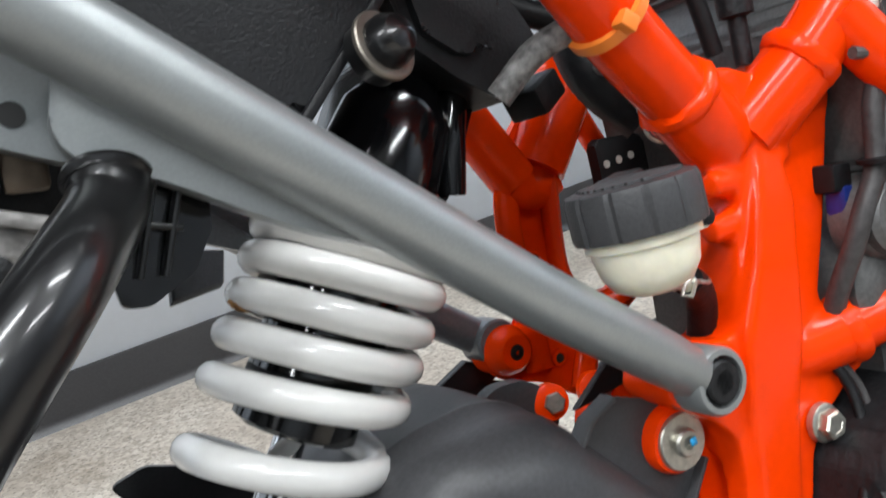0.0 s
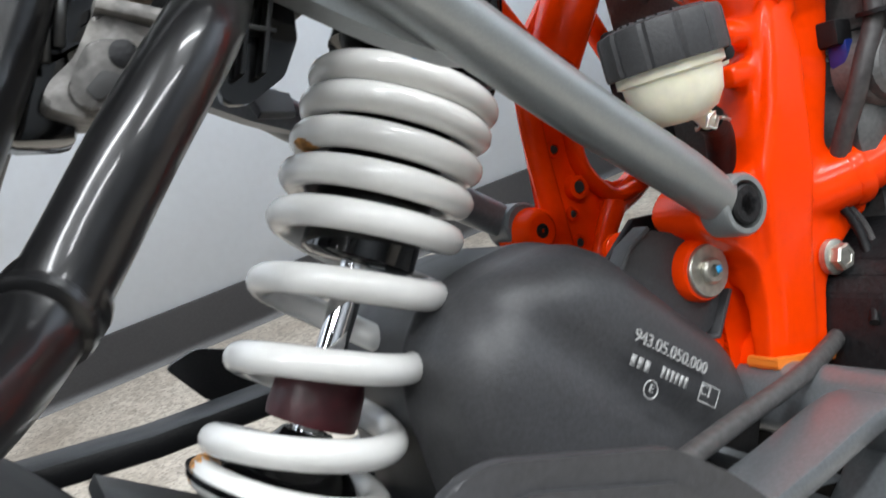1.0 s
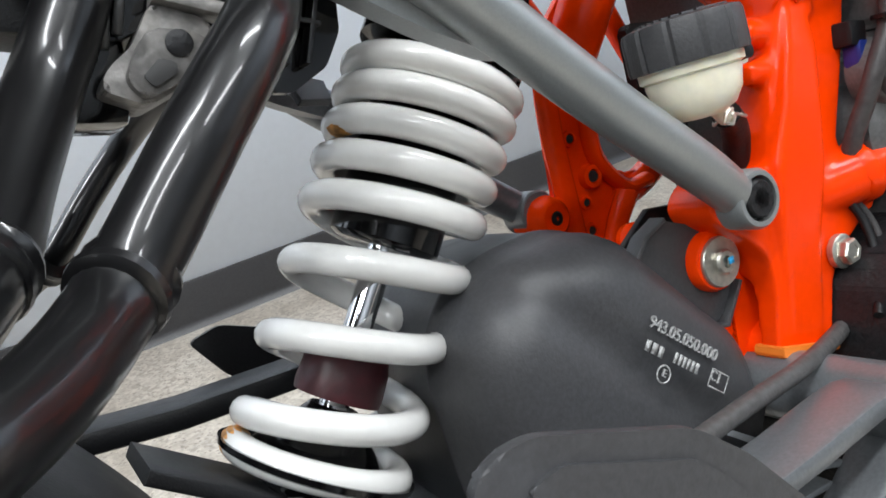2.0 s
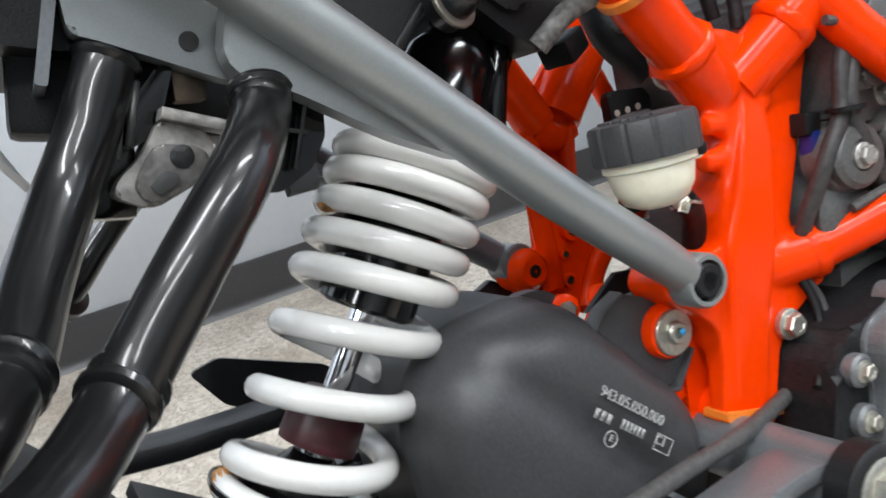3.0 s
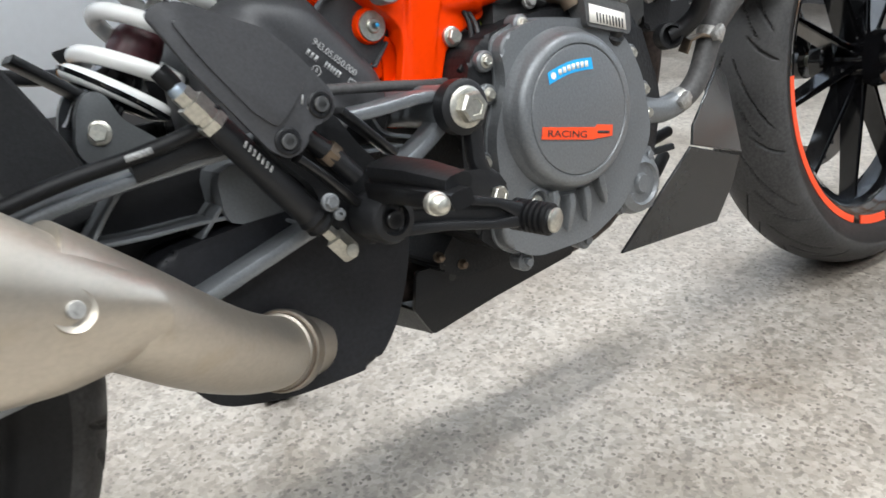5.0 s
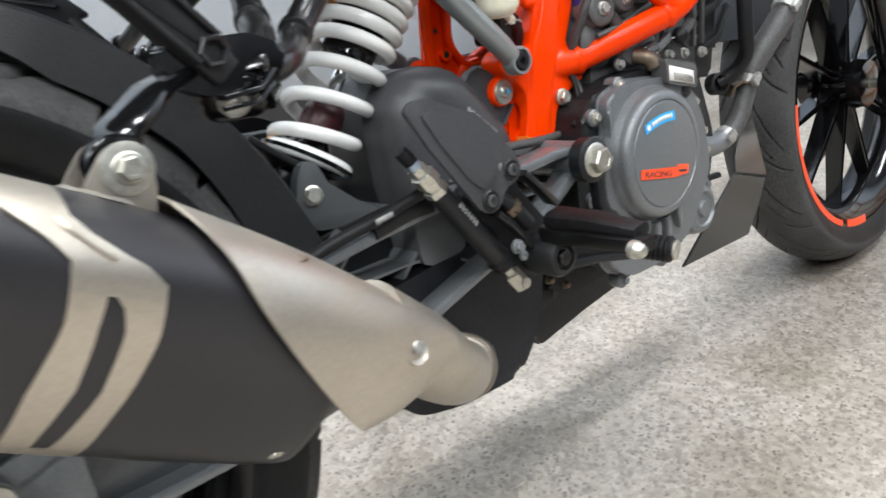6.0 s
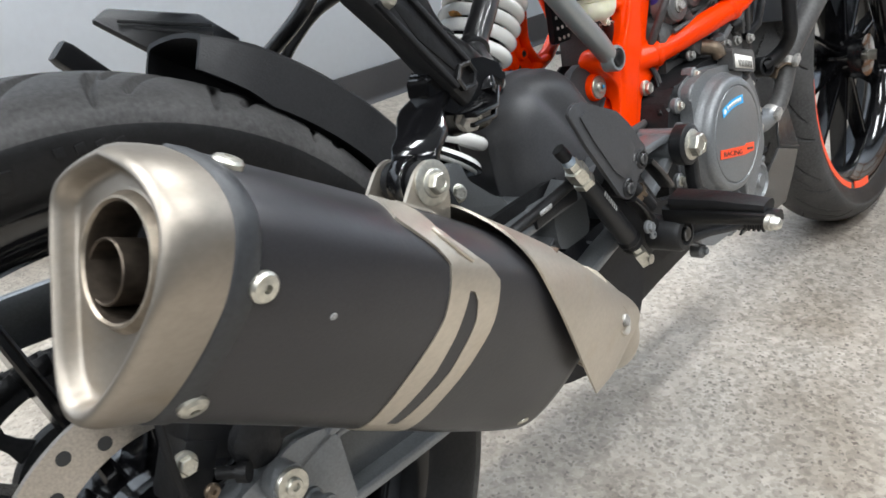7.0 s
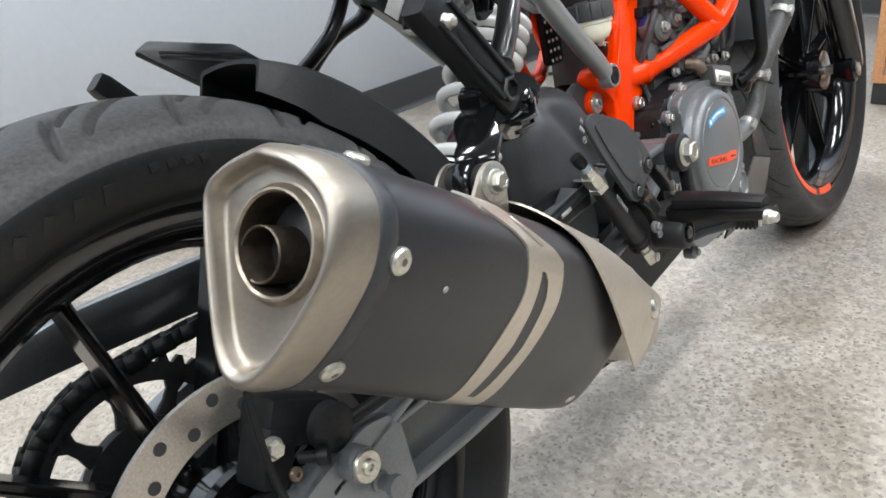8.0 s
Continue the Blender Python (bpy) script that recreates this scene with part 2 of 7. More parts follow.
def lathe(profile, at, axis=(0, -1, 0), seg=28, bm=None, closed=False):
    """Turns (radius, height) pairs about an axis."""
    bm = bm or bmesh.new()
    d = Vector(axis).normalized()
    side = d.cross(V(0, 0, 1) if abs(d.z) < 0.9 else V(1, 0, 0)).normalized()
    other = d.cross(side)
    at = Vector(at)
    loops = [[at + d * h + (side * math.cos(2 * math.pi * k / seg) + other * math.sin(2 * math.pi * k / seg)) * max(r, 1e-5) for k in range(seg)]
             for r, h in profile]
    rings(bm, loops, closed=closed, cap=not closed)
    return bm


def sheet(outline, y0, y1, bevel=0.0015, bm=None, seg=2, plane="xz"):
    """A plate: an outline in x, z (or x, y, or y, z) with thickness, its edges rounded."""
    own = bmesh.new()
    put = {"xz": lambda a, b, c: (a, c, b), "xy": lambda a, b, c: (a, b, c), "yz": lambda a, b, c: (c, a, b)}[plane]
    lo = [own.verts.new(put(a, b, y0)) for a, b in outline]
    hi = [own.verts.new(put(a, b, y1)) for a, b in outline]
    n = len(outline)
    own.faces.new(lo)
    own.faces.new(hi[::-1])
    for k in range(n):
        own.faces.new((lo[k], lo[(k + 1) % n], hi[(k + 1) % n], hi[k]))
    if bevel:
        bmesh.ops.bevel(own, geom=own.edges[:], offset=bevel, segments=seg, affect="EDGES", profile=0.6)
    if bm is None:
        return own
    me = bpy.data.meshes.new("tmp")
    own.to_mesh(me)
    own.free()
    bm.from_mesh(me)
    bpy.data.meshes.remove(me)
    return bm


def block(at, size, turn=(0, 0, 0), bevel=0.002, bm=None, seg=2):
    own = bmesh.new()
    bmesh.ops.create_cube(own, size=1.0)
    own.transform(Matrix.Diagonal((*size, 1)))
    if bevel:
        bmesh.ops.bevel(own, geom=own.edges[:], offset=bevel, segments=seg, affect="EDGES", profile=0.6)
    own.transform(pose(*at, *turn))
    if bm is None:
        return own
    me = bpy.data.meshes.new("tmp")
    own.to_mesh(me)
    own.free()
    bm.from_mesh(me)
    bpy.data.meshes.remove(me)
    return bm


def rounded(corners, r=0.006, n=4):
    """Rounds the corners of an outline."""
    out, m = [], len(corners)
    for i in range(m):
        a, b, c = (np.array(corners[(i + k) % m], float) for k in (-1, 0, 1))
        ra = min(r, 0.45 * np.linalg.norm(a - b), 0.45 * np.linalg.norm(c - b))
        p, q = b + (a - b) / np.linalg.norm(a - b) * ra, b + (c - b) / np.linalg.norm(c - b) * ra
        for k in range(n + 1):
            t = k / n
            out.append(tuple((1 - t) ** 2 * p + 2 * t * (1 - t) * b + t * t * q))
    return out


def bolt(at, axis, size, parent, kind="flange", material=None, name="bolt", label=""):
    """A screw head: hexagon on a flange, socket head, dome nut or washer-headed screw. size: the head's width."""
    r = size / 2
    d = Vector(axis).normalized()
    bm = bmesh.new()
    if kind == "flange":
        lathe([(r * 1.28, -0.002), (r * 1.28, r * 0.14), (r * 1.12, r * 0.25), (r * 0.9, r * 0.27)], at, d, 24, bm)
        lathe([(r * 0.98, r * 0.2), (r * 0.98, r * 0.85), (r * 0.84, r * 1.02), (r * 0.55, r * 1.02), (r * 0.5, r * 0.95)], at, d, 6, bm)
    elif kind == "socket":
        lathe([(r, -0.002), (r, r * 0.7), (r * 0.9, r * 0.82), (r * 0.58, r * 0.82)], at, d, 24, bm)
        lathe([(r * 0.58, r * 0.82), (r * 0.55, r * 0.3), (0.0001, r * 0.26)], at, d, 6, bm)
    elif kind == "dome":
        lathe([(r * 1.05, -0.002), (r * 1.05, r * 0.3), (r * 0.9, r * 0.4), (r * 0.85, r * 1.0), (r * 0.6, r * 1.4), (r * 0.25, r * 1.55), (0.0001, r * 1.58)], at, d, 20, bm)
    elif kind == "button":
        lathe([(r, -0.001), (r, r * 0.18), (r * 0.82, r * 0.38), (r * 0.3, r * 0.47), (r * 0.27, r * 0.08), (0.0001, r * 0.06)], at, d, 20, bm)
    elif kind == "washer":
        lathe([(r, -0.002), (r, 0.0022), (r * 0.96, 0.003), (r * 0.55, 0.003)], at, d, 28, bm)
        lathe([(r * 0.5, 0.002), (r * 0.5, r * 0.42), (r * 0.42, r * 0.5), (r * 0.24, r * 0.5), (r * 0.22, r * 0.3), (0.0001, r * 0.28)], at, d, 12, bm)
    return part(name, bm, material or ZINC, parent, label, sharp=30)


def lettering(text, size, at, right, up, material, parent, name="lettering", depth=0.0004, squeeze=1.0):
    """Raised letters in the built-in font."""
    cu = bpy.data.curves.new("text", "FONT")
    cu.body, cu.size, cu.extrude = text, size, depth
    ob = bpy.data.objects.new("text", cu)
    scene.collection.objects.link(ob)
    bpy.context.view_layer.update()
    me = bpy.data.meshes.new_from_object(ob.evaluated_get(bpy.context.evaluated_depsgraph_get()))
    bpy.data.objects.remove(ob)
    bm = bmesh.new()
    bm.from_mesh(me)
    bpy.data.meshes.remove(me)
    r, u = Vector(right).normalized(), Vector(up)
    u = (u - r * u.dot(r)).normalized()
    m = Matrix((r * squeeze, u, r.cross(u))).transposed().to_4x4()
    m.translation = Vector(at)
    bm.transform(m)
    return part(name, bm, material, parent)


def quad_plate(pts, thick, bevel=0.0006):
    p = [Vector(q) for q in pts]
    nrm = (p[1] - p[0]).cross(p[2] - p[0]).normalized() * thick
    bm = bmesh.new()
    rings(bm, [[q for q in p], [q + nrm for q in p]])
    bmesh.ops.bevel(bm, geom=bm.edges[:], offset=bevel, segments=1, affect="EDGES")
    return bm


def mirror(points):
    return [(p[0], -p[1], p[2]) for p in points]


# ---- the room ----
def setting(name, bm, material, label, category):
    return tagged(part(name, bm, material), label, category, kind="structure")


fl = setting("floor", block(((W_EAST + W_WEST) / 2, (W_NEAR + 1.6) / 2, -0.05), (W_EAST - W_WEST + 1.0, 1.6 - W_NEAR + 1.0, 0.1), bevel=0), FLOOR,
             "sealed beige floor of stone flakes with dark specks", "floor")
SLANT = -3.6        # the far wall runs a little askew to the motorcycle
FAR = pose(0.3, 1.445, 0, 0, 0, SLANT)


def far_wall_piece(x0, x1, y0, y1, z0, z1, bevel=0.0):
    bm = block(((x0 + x1) / 2, (y0 + y1) / 2, (z0 + z1) / 2), (x1 - x0, y1 - y0, z1 - z0), bevel=bevel)
    bm.transform(FAR)
    return bm


setting("wall_north", far_wall_piece(-4.4, 4.0, 0.0, 0.15, 0, TOP), WALL, "smooth pale blue-grey painted wall", "wall")
setting("wall_east", block((W_EAST + 0.075, -0.9, TOP / 2), (0.15, 6.0, TOP), bevel=0), WALL, "plain pale painted wall", "wall")
# unseen sides that close the room; their grey holds back fill light
setting("wall_south", block((-0.1, W_NEAR - 0.075, TOP / 2), (8.4, 0.15, TOP), bevel=0), GREYWALL, "unseen closing wall in plain grey, chosen to cut bounced light", "wall")
setting("wall_west", block((W_WEST - 0.075, -0.9, TOP / 2), (0.15, 6.0, TOP), bevel=0), GREYWALL, "unseen closing wall in plain grey, chosen to cut bounced light", "wall")
setting("ceiling", block((-0.1, -0.8, TOP + 0.05), (8.6, 6.4, 0.1), bevel=0), CEIL, "unseen plain grey ceiling, chosen to cut bounced light", "ceiling")


def skirting(length):
    """Vinyl skirting with a rounded top and a coved toe, along x, facing -y."""
    prof = [(0.0, 0.0), (-0.016, 0.0), (-0.013, 0.003), (-0.007, 0.01), (-0.005, 0.02), (-0.005, 0.096), (-0.0035, 0.101), (0.0, 0.102)]
    bm = bmesh.new()
    rings(bm, [[(x, a, b) for a, b in prof] for x in (0, length)])
    return bm


bm = skirting(7.6)
bm.transform(FAR @ pose(-4.0, 0, 0))
setting("baseboard", bm, SKIRT, "black vinyl skirting along the foot of the wall", "baseboard")
bm = skirting(4.6)
bm.transform(pose(W_EAST, 1.25, 0, 0, 0, -90))
setting("baseboard_east", bm, SKIRT, "black vinyl skirting along the foot of the wall", "baseboard")


# ceiling lights: housing, diffuser and its lamp
def ceiling_light(x, y, length=1.2, wide=0.22, power=60, turn=0.0):
    e = tagged(new("ceiling_light"), "white ceiling light fitting with a long bright diffuser", "ceiling light", "ceiling lights")
    e.matrix_basis = pose(x, y, TOP, 0, 0, turn)
    part("housing", block((0, 0, -0.02), (length + 0.06, wide + 0.05, 0.035), bevel=0.004), LACQ, e)
    part("diffuser", block((0, 0, -0.041), (length, wide, 0.006), bevel=0.002), DIFF, e)
    la = bpy.data.lights.new("ceiling_lamp", "AREA")
    la.shape, la.size, la.size_y, la.energy, la.color = "RECTANGLE", length, wide, power, (0.93, 0.97, 1.0)
    lo = new("ceiling_lamp", la)
    lo.parent, lo.matrix_basis = e, pose(0, 0, -0.048)


DIFF = mat("lit_diffuser", (0.9, 0.9, 0.88), 0.5)
DIFF.node_tree.nodes["Principled BSDF"].inputs["Emission Color"].default_value = (0.97, 0.985, 1, 1)
DIFF.node_tree.nodes["Principled BSDF"].inputs["Emission Strength"].default_value = 3.0
for lx in (-2.2, -0.2, 1.8):
    for ly in (-2.1, -0.75, 0.8):
        ceiling_light(lx, ly, power=64 if ly > 0 else 41)

# low wooden cabinet in the far corner
e = tagged(new("wooden_cabinet"), "low white cabinet with warm wooden rails on a black plinth", "cabinet")
e.matrix_basis = pose(2.14, -0.42, 0)
part("plinth", block((0.2, 0, 0.03), (0.4, 1.0, 0.058), bevel=0.003), SKIRT, e)
part("body", block((0.21, 0, 0.28), (0.38, 1.0, 0.44), bevel=0.004), LACQ, e)
for zz in (0.07, 0.135, 0.27, 0.49):
    part("rail", block((0.01, 0, zz), (0.022, 1.0, 0.022 if zz < 0.4 else 0.03), bevel=0.002), WOOD, e)
for yy in (-0.49, -0.16, 0.16, 0.49):
    part("post", block((0.008, yy, 0.28), (0.026, 0.026, 0.44), bevel=0.002), WOOD, e)

# ---- the motorcycle; its parts are laid out upright: x ahead, y to its left, z up from the ground under the rear axle ----
bike = tagged(new("motorcycle"), "naked orange-framed sport motorcycle parked leaning on its side stand", "motorcycle")
bike.matrix_basis = pose(0, 0, 0, LEAN, 0, 0)


# ---- wheels ----
def tyre_mesh(prof, radius, pitch_count, N=1300, depth=0.006, bold=1.0):
    """A tyre with swept grooves cut into its tread."""
    line = smooth_line(prof, 7)
    bm = bmesh.new()
    loops, cut = [], []
    half = max(abs(p[0]) for p in prof)
    for i in range(N):
        a = 2 * math.pi * i / N
        loop, low = [], []
        for y, r in line:
            s = abs(y) / half
            rr = r
            if s < 0.96 and r > radius - 0.045:
                side = 1 if y > 0 else -1
                ph = (a * pitch_count / (2 * math.pi) + (0.0 if side > 0 else 0.5))
                for k, (lo, hi, sweep, off) in enumerate(((0.05, 0.86, 1.25, 0.0), (0.34, 0.955, 0.8, 0.36), (0.12, 0.62, 1.1, 0.62))):
                    if lo < s < hi:
                        dist = ((ph + off - sweep * s + 0.3 * s * s) % 1.0 - 0.5) / pitch_count * 2 * math.pi * radius
                        wid = bold * (0.0062, 0.005, 0.0042)[k] * (1 - 0.6 * abs((s - lo) / (hi - lo) - 0.4))
                        if abs(dist) < wid:
                            fade = min(1.0, (s - lo) / 0.05, (hi - s) / 0.08)
                            rr -= depth * fade * min(1.0, 0.9 + 0.9 * math.cos(math.pi * dist / wid))
            loop.append((rr * math.cos(a), y, rr * math.sin(a)))
            low.append(rr - r)
        loops.append(loop)
        cut.append(low)
    rows = [[bm.verts.new(q) for q in loop] for loop in loops]
    n = len(rows[0])
    for i in range(N):
        p, q = rows[i], rows[(i + 1) % N]
        for k in range(n - 1):
            f = bm.faces.new((p[k], p[k + 1], q[k + 1], q[k]))
            if max(line[k][1], line[k + 1][1]) < radius - 0.0335:
                f.material_index = 1
    return bm


def ring_of(profile, seg=96, bm=None):
    """Turns a closed (y, radius) outline about the wheel's axle."""
    bm = bm or bmesh.new()
    rings(bm, [[(r * math.cos(2 * math.pi * k / seg), y, r * math.sin(2 * math.pi * k / seg)) for y, r in profile] for k in range(seg)], closed=True)
    return bm


def spoke(a, r0, r1, w0, w1, y0, y1):
    """A cast spoke with a raised rib each side."""
    bm = bmesh.new()
    d, t = V(math.cos(a), 0, math.sin(a)), V(-math.sin(a), 0, math.cos(a))
    loops = []
    for f in (0, 0.15, 0.5, 0.85, 1.0):
        r = r0 + (r1 - r0) * f
        w = (w0 + (w1 - w0) * f) * (1.35 if f in (0, 1.0) else 1.0)
        h = y0 + (y1 - y0) * f
        sec = [(w, h * 0.35), (w, h), (w * 0.62, h * 1.08), (w * 0.45, h * 0.6), (-w * 0.45, h * 0.6), (-w * 0.62, h * 1.08), (-w, h), (-w, h * 0.35),
               (-w, -h), (-w * 0.62, -h * 1.08), (-w * 0.45, -h * 0.6), (w * 0.45, -h * 0.6), (w * 0.62, -h * 1.08), (w, -h)]
        loops.append([d * r + t * u + V(0, v, 0) for u, v in sec])
    rings(bm, loops)
    return bm


def wheel(name, at, prof, radius, half, pitches, phase, bold=1.0):
    lip = half
    rim = ring_of([(-lip, 0.2315), (-lip + 0.003, 0.233), (-lip + 0.006, 0.2315), (-lip + 0.009, 0.222), (-lip * 0.55, 0.207), (0, 0.203), (lip * 0.55, 0.207),
                   (lip - 0.009, 0.222), (lip - 0.006, 0.2315), (lip - 0.003, 0.233), (lip, 0.2315), (lip - 0.002, 0.219), (lip * 0.62, 0.199), (0, 0.194), (-lip * 0.62, 0.199), (-lip + 0.002, 0.219)])
    w = part(name, rim, GLOSS, bike, "glossy black cast rim", sharp=50)
    w.matrix_basis = pose(*at)
    ty = part("tyre", tyre_mesh(prof, radius, pitches, bold=bold), RUBBER, w, "dark worn road tyre with swept grooves", sharp=70)
    ty.data.materials.append(SIDEWALL)
    part("hub", lathe([(0.02, -0.052), (0.036, -0.05), (0.04, -0.03), (0.034, -0.02), (0.034, 0.02), (0.04, 0.03), (0.036, 0.05), (0.02, 0.052)], (0, 0, 0)), GLOSS, w)
    for k in range(10):
        part("spoke", spoke(phase + 2 * math.pi * k / 10, 0.032, 0.205, 0.0058, 0.0042, 0.016, 0.0105), GLOSS, w)
    return w


REAR, FRONT = (0.0, 0.0, 0.300), (1.3556, 0.0, 0.288)
RP = [(-0.053, 0.222), (-0.058, 0.2315), (-0.066, 0.240), (-0.0735, 0.256), (-0.0755, 0.268), (-0.0715, 0.279), (-0.058, 0.2895), (-0.038, 0.2972), (-0.018, 0.3015), (0, 0.3027)]
FP = [(-0.038, 0.222), (-0.043, 0.2315), (-0.049, 0.241), (-0.0545, 0.254), (-0.0555, 0.262), (-0.051, 0.2715), (-0.040, 0.2803), (-0.026, 0.2868), (-0.012, 0.290), (0, 0.2907)]
rear = wheel("rear_wheel", REAR, RP + [(-y, r) for y, r in RP[-2::-1]], 0.3027, 0.057, 23, radians(102))
front = wheel("front_wheel", FRONT, FP + [(-y, r) for y, r in FP[-2::-1]], 0.2907, 0.043, 15, radians(-98), 0.42)

# worn raised bars where the maker's name stands on the rear sidewall
for k in range(9):
    a = radians(128 - k * 4.4)
    bm = block((0, 0, 0), (0.0075, 0.0012, 0.013), bevel=0.0003)
    bm.transform(pose(0.2515 * math.cos(a), -0.0722, 0.2515 * math.sin(a), 24, -90 + math.degrees(a), 0))
    part("sidewall_mark", bm, SIDEWALL, rear)
for k in range(4):
    a = radians(86 - k * 2.6)
    bm = block((0, 0, 0), (0.006, 0.0012, 0.006), bevel=0.0003)
    bm.transform(pose(0.258 * math.cos(a), -0.0745, 0.258 * math.sin(a), 12, -90 + math.degrees(a), 0))
    part("sidewall_mark", bm, SIDEWALL, rear)


def rim_stripe(a0, a1, inner=0.2215, outer=0.231, parent=None, half=0.043):
    bm = bmesh.new()
    n = 24
    rings(bm, [[((r) * math.cos(a), y, (r) * math.sin(a)) for y, r in ((-half - 0.0008, outer), (-half + 0.0002, inner), (-half + 0.004, inner), (-half + 0.004, outer))]
               for a in [radians(a0 + (a1 - a0) * k / n) for k in range(n + 1)]])
    return part("rim_stripe", bm, REDBAR, parent, "bright orange rim tape")


rim_stripe(176, 246, parent=front)
rim_stripe(251, 268, inner=0.2185, outer=0.2305, parent=front)

# brake discs, drilled
def brake_disc(name, parent, y, r_out, r_in, holes, material=DISC):
    """A flat ring with dark drilled holes."""
    bm = bmesh.new()
    th = 0.0022
    ring_of([(y - th, r_out), (y + th, r_out), (y + th, r_in), (y - th, r_in)], 120, bm)
    d = part(name, bm, material, parent, "drilled steel brake disc")
    for k in range(holes):
        a = 2 * math.pi * k / holes + 0.1
        r = r_in + (r_out - r_in) * (0.3, 0.68)[k % 2]
        part("drilled_hole", lathe([(0.0045, -0.0001), (0.0045, 0.00025), (0.0001, 0.0003)], (r * math.cos(a), y - th, r * math.sin(a)), (0, -1, 0), 14), BLACKINK, d)
    return d


brake_disc("brake_disc", rear, -0.068, 0.115, 0.084, 30)
for k in range(6):
    a = 2 * math.pi * k / 6
    part("carrier_arm", bar([(0.03 * math.cos(a), -0.064, 0.03 * math.sin(a)), (0.088 * math.cos(a + 0.35), -0.066, 0.088 * math.sin(a + 0.35))], 0.005, 0.014), GLOSS, rear)
part("disc_carrier", ring_of([(-0.069, 0.05), (-0.06, 0.05), (-0.06, 0.03), (-0.069, 0.03)], 48), GLOSS, rear)
brake_disc("brake_disc", front, 0.06, 0.16, 0.125, 36)

# rear sprocket, open between its arms, and the chain on the far side
sp = bmesh.new()
teeth = 43
outer = []
for k in range(teeth * 4):
    a = 2 * math.pi * k / (teeth * 4)
    outer.append((math.cos(a), math.sin(a), (0.098, 0.1045, 0.1045, 0.098)[k % 4]))
for y0 in (0.083,):
    rings(sp, [[(x * rr, y, z * rr) for x, z, rr in outer] for y, f in ((y0, 1), (y0 + 0.005, 1))], cap=False)
    rings(sp, [[(x * 0.083, y, z * 0.083) for x, z, rr in outer] for y in (y0, y0 + 0.005)], cap=False)
    for y in (y0, y0 + 0.005):
        a0 = [sp.verts.new((x * rr, y, z * rr)) for x, z, rr in outer]
        a1 = [sp.verts.new((x * 0.083, y, z * 0.083)) for x, z, rr in outer]
        for k in range(len(outer)):
            j = (k + 1) % len(outer)
            sp.faces.new((a0[k], a0[j], a1[j], a1[k]))
bmesh.ops.remove_doubles(sp, verts=sp.verts[:], dist=1e-5)
part("sprocket", sp, ENGDARK, rear, "dark steel rear sprocket")
part("sprocket_hub", ring_of([(0.078, 0.055), (0.09, 0.055), (0.09, 0.03), (0.078, 0.03)], 48), ENGDARK, rear)
for k in range(10):
    a = 2 * math.pi * k / 10 + 0.3
    part("sprocket_arm", bar([(0.05 * math.cos(a), 0.0855, 0.05 * math.sin(a)), (0.066 * math.cos(a), 0.0855, 0.066 * math.sin(a)), (0.076 * math.cos(a), 0.0855, 0.076 * math.sin(a)), (0.088 * math.cos(a), 0.0855, 0.088 * math.sin(a))], 0.005, [0.022, 0.012, 0.011, 0.024]), ENGDARK, rear)

chain = bmesh.new()
path = [(0.101 * math.cos(radians(a)), 0.3 + 0.101 * math.sin(radians(a))) for a in range(80, 281, 8)]
path += [(0.62 * f + 0.02 * (1 - f), (0.3 - 0.1) * (1 - f) + 0.345 * f) for f in np.linspace(0.08, 1, 30)]
path += [(0.64 + 0.025 * math.cos(radians(a)), 0.37 + 0.025 * math.sin(radians(a))) for a in range(-80, 81, 32)]
path += [(0.62 * (1 - f) + 0.02 * f, 0.396 * (1 - f) + 0.4 * f) for f in np.linspace(0.03, 0.97, 36)]
acc = [0.0]
for p, q in zip(path, path[1:] + path[:1]):
    acc.append(acc[-1] + math.dist(p, q))
loop_pts = path + path[:1]
links = int(acc[-1] / 0.0132)
for k in range(links):
    s = acc[-1] * (k + 0.5) / links
    x, z = np.interp(s, acc, [p[0] for p in loop_pts]), np.interp(s, acc, [p[1] for p in loop_pts])
    x2, z2 = np.interp(s + 0.003, acc, [p[0] for p in loop_pts]), np.interp(s + 0.003, acc, [p[1] for p in loop_pts])
    ang = -math.degrees(math.atan2(z2 - z, x2 - x))
    for y in ((0.079, 0.092) if k % 2 else (0.0815, 0.0895)):
        block((x, y, z), (0.0175, 0.0018, 0.014), (0, ang, 0), 0, chain)
part("chain", chain, ENGDARK, bike, "dark greasy drive chain")

# ---- orange frame: cast uprights joined by welded tubes ----
UP = rounded([(0.579, 0.482), (0.566, 0.488), (0.548, 0.488), (0.539, 0.479), (0.5415, 0.471), (0.5588, 0.4567), (0.568, 0.445), (0.567, 0.426), (0.5587, 0.4016), (0.552, 0.383), (0.583, 0.371),
              (0.5952, 0.388), (0.6075, 0.420), (0.6195, 0.430), (0.640, 0.439), (0.652, 0.441), (0.652, 0.468), (0.637, 0.472), (0.6325, 0.480), (0.646, 0.507), (0.656, 0.530), (0.665, 0.551), (0.672, 0.562),
              (0.655, 0.583), (0.628, 0.578), (0.612, 0.586), (0.592, 0.585), (0.582, 0.572), (0.6005, 0.5565), (0.604, 0.541), (0.602, 0.530), (0.5955, 0.519), (0.592, 0.509)], 0.006, 3)


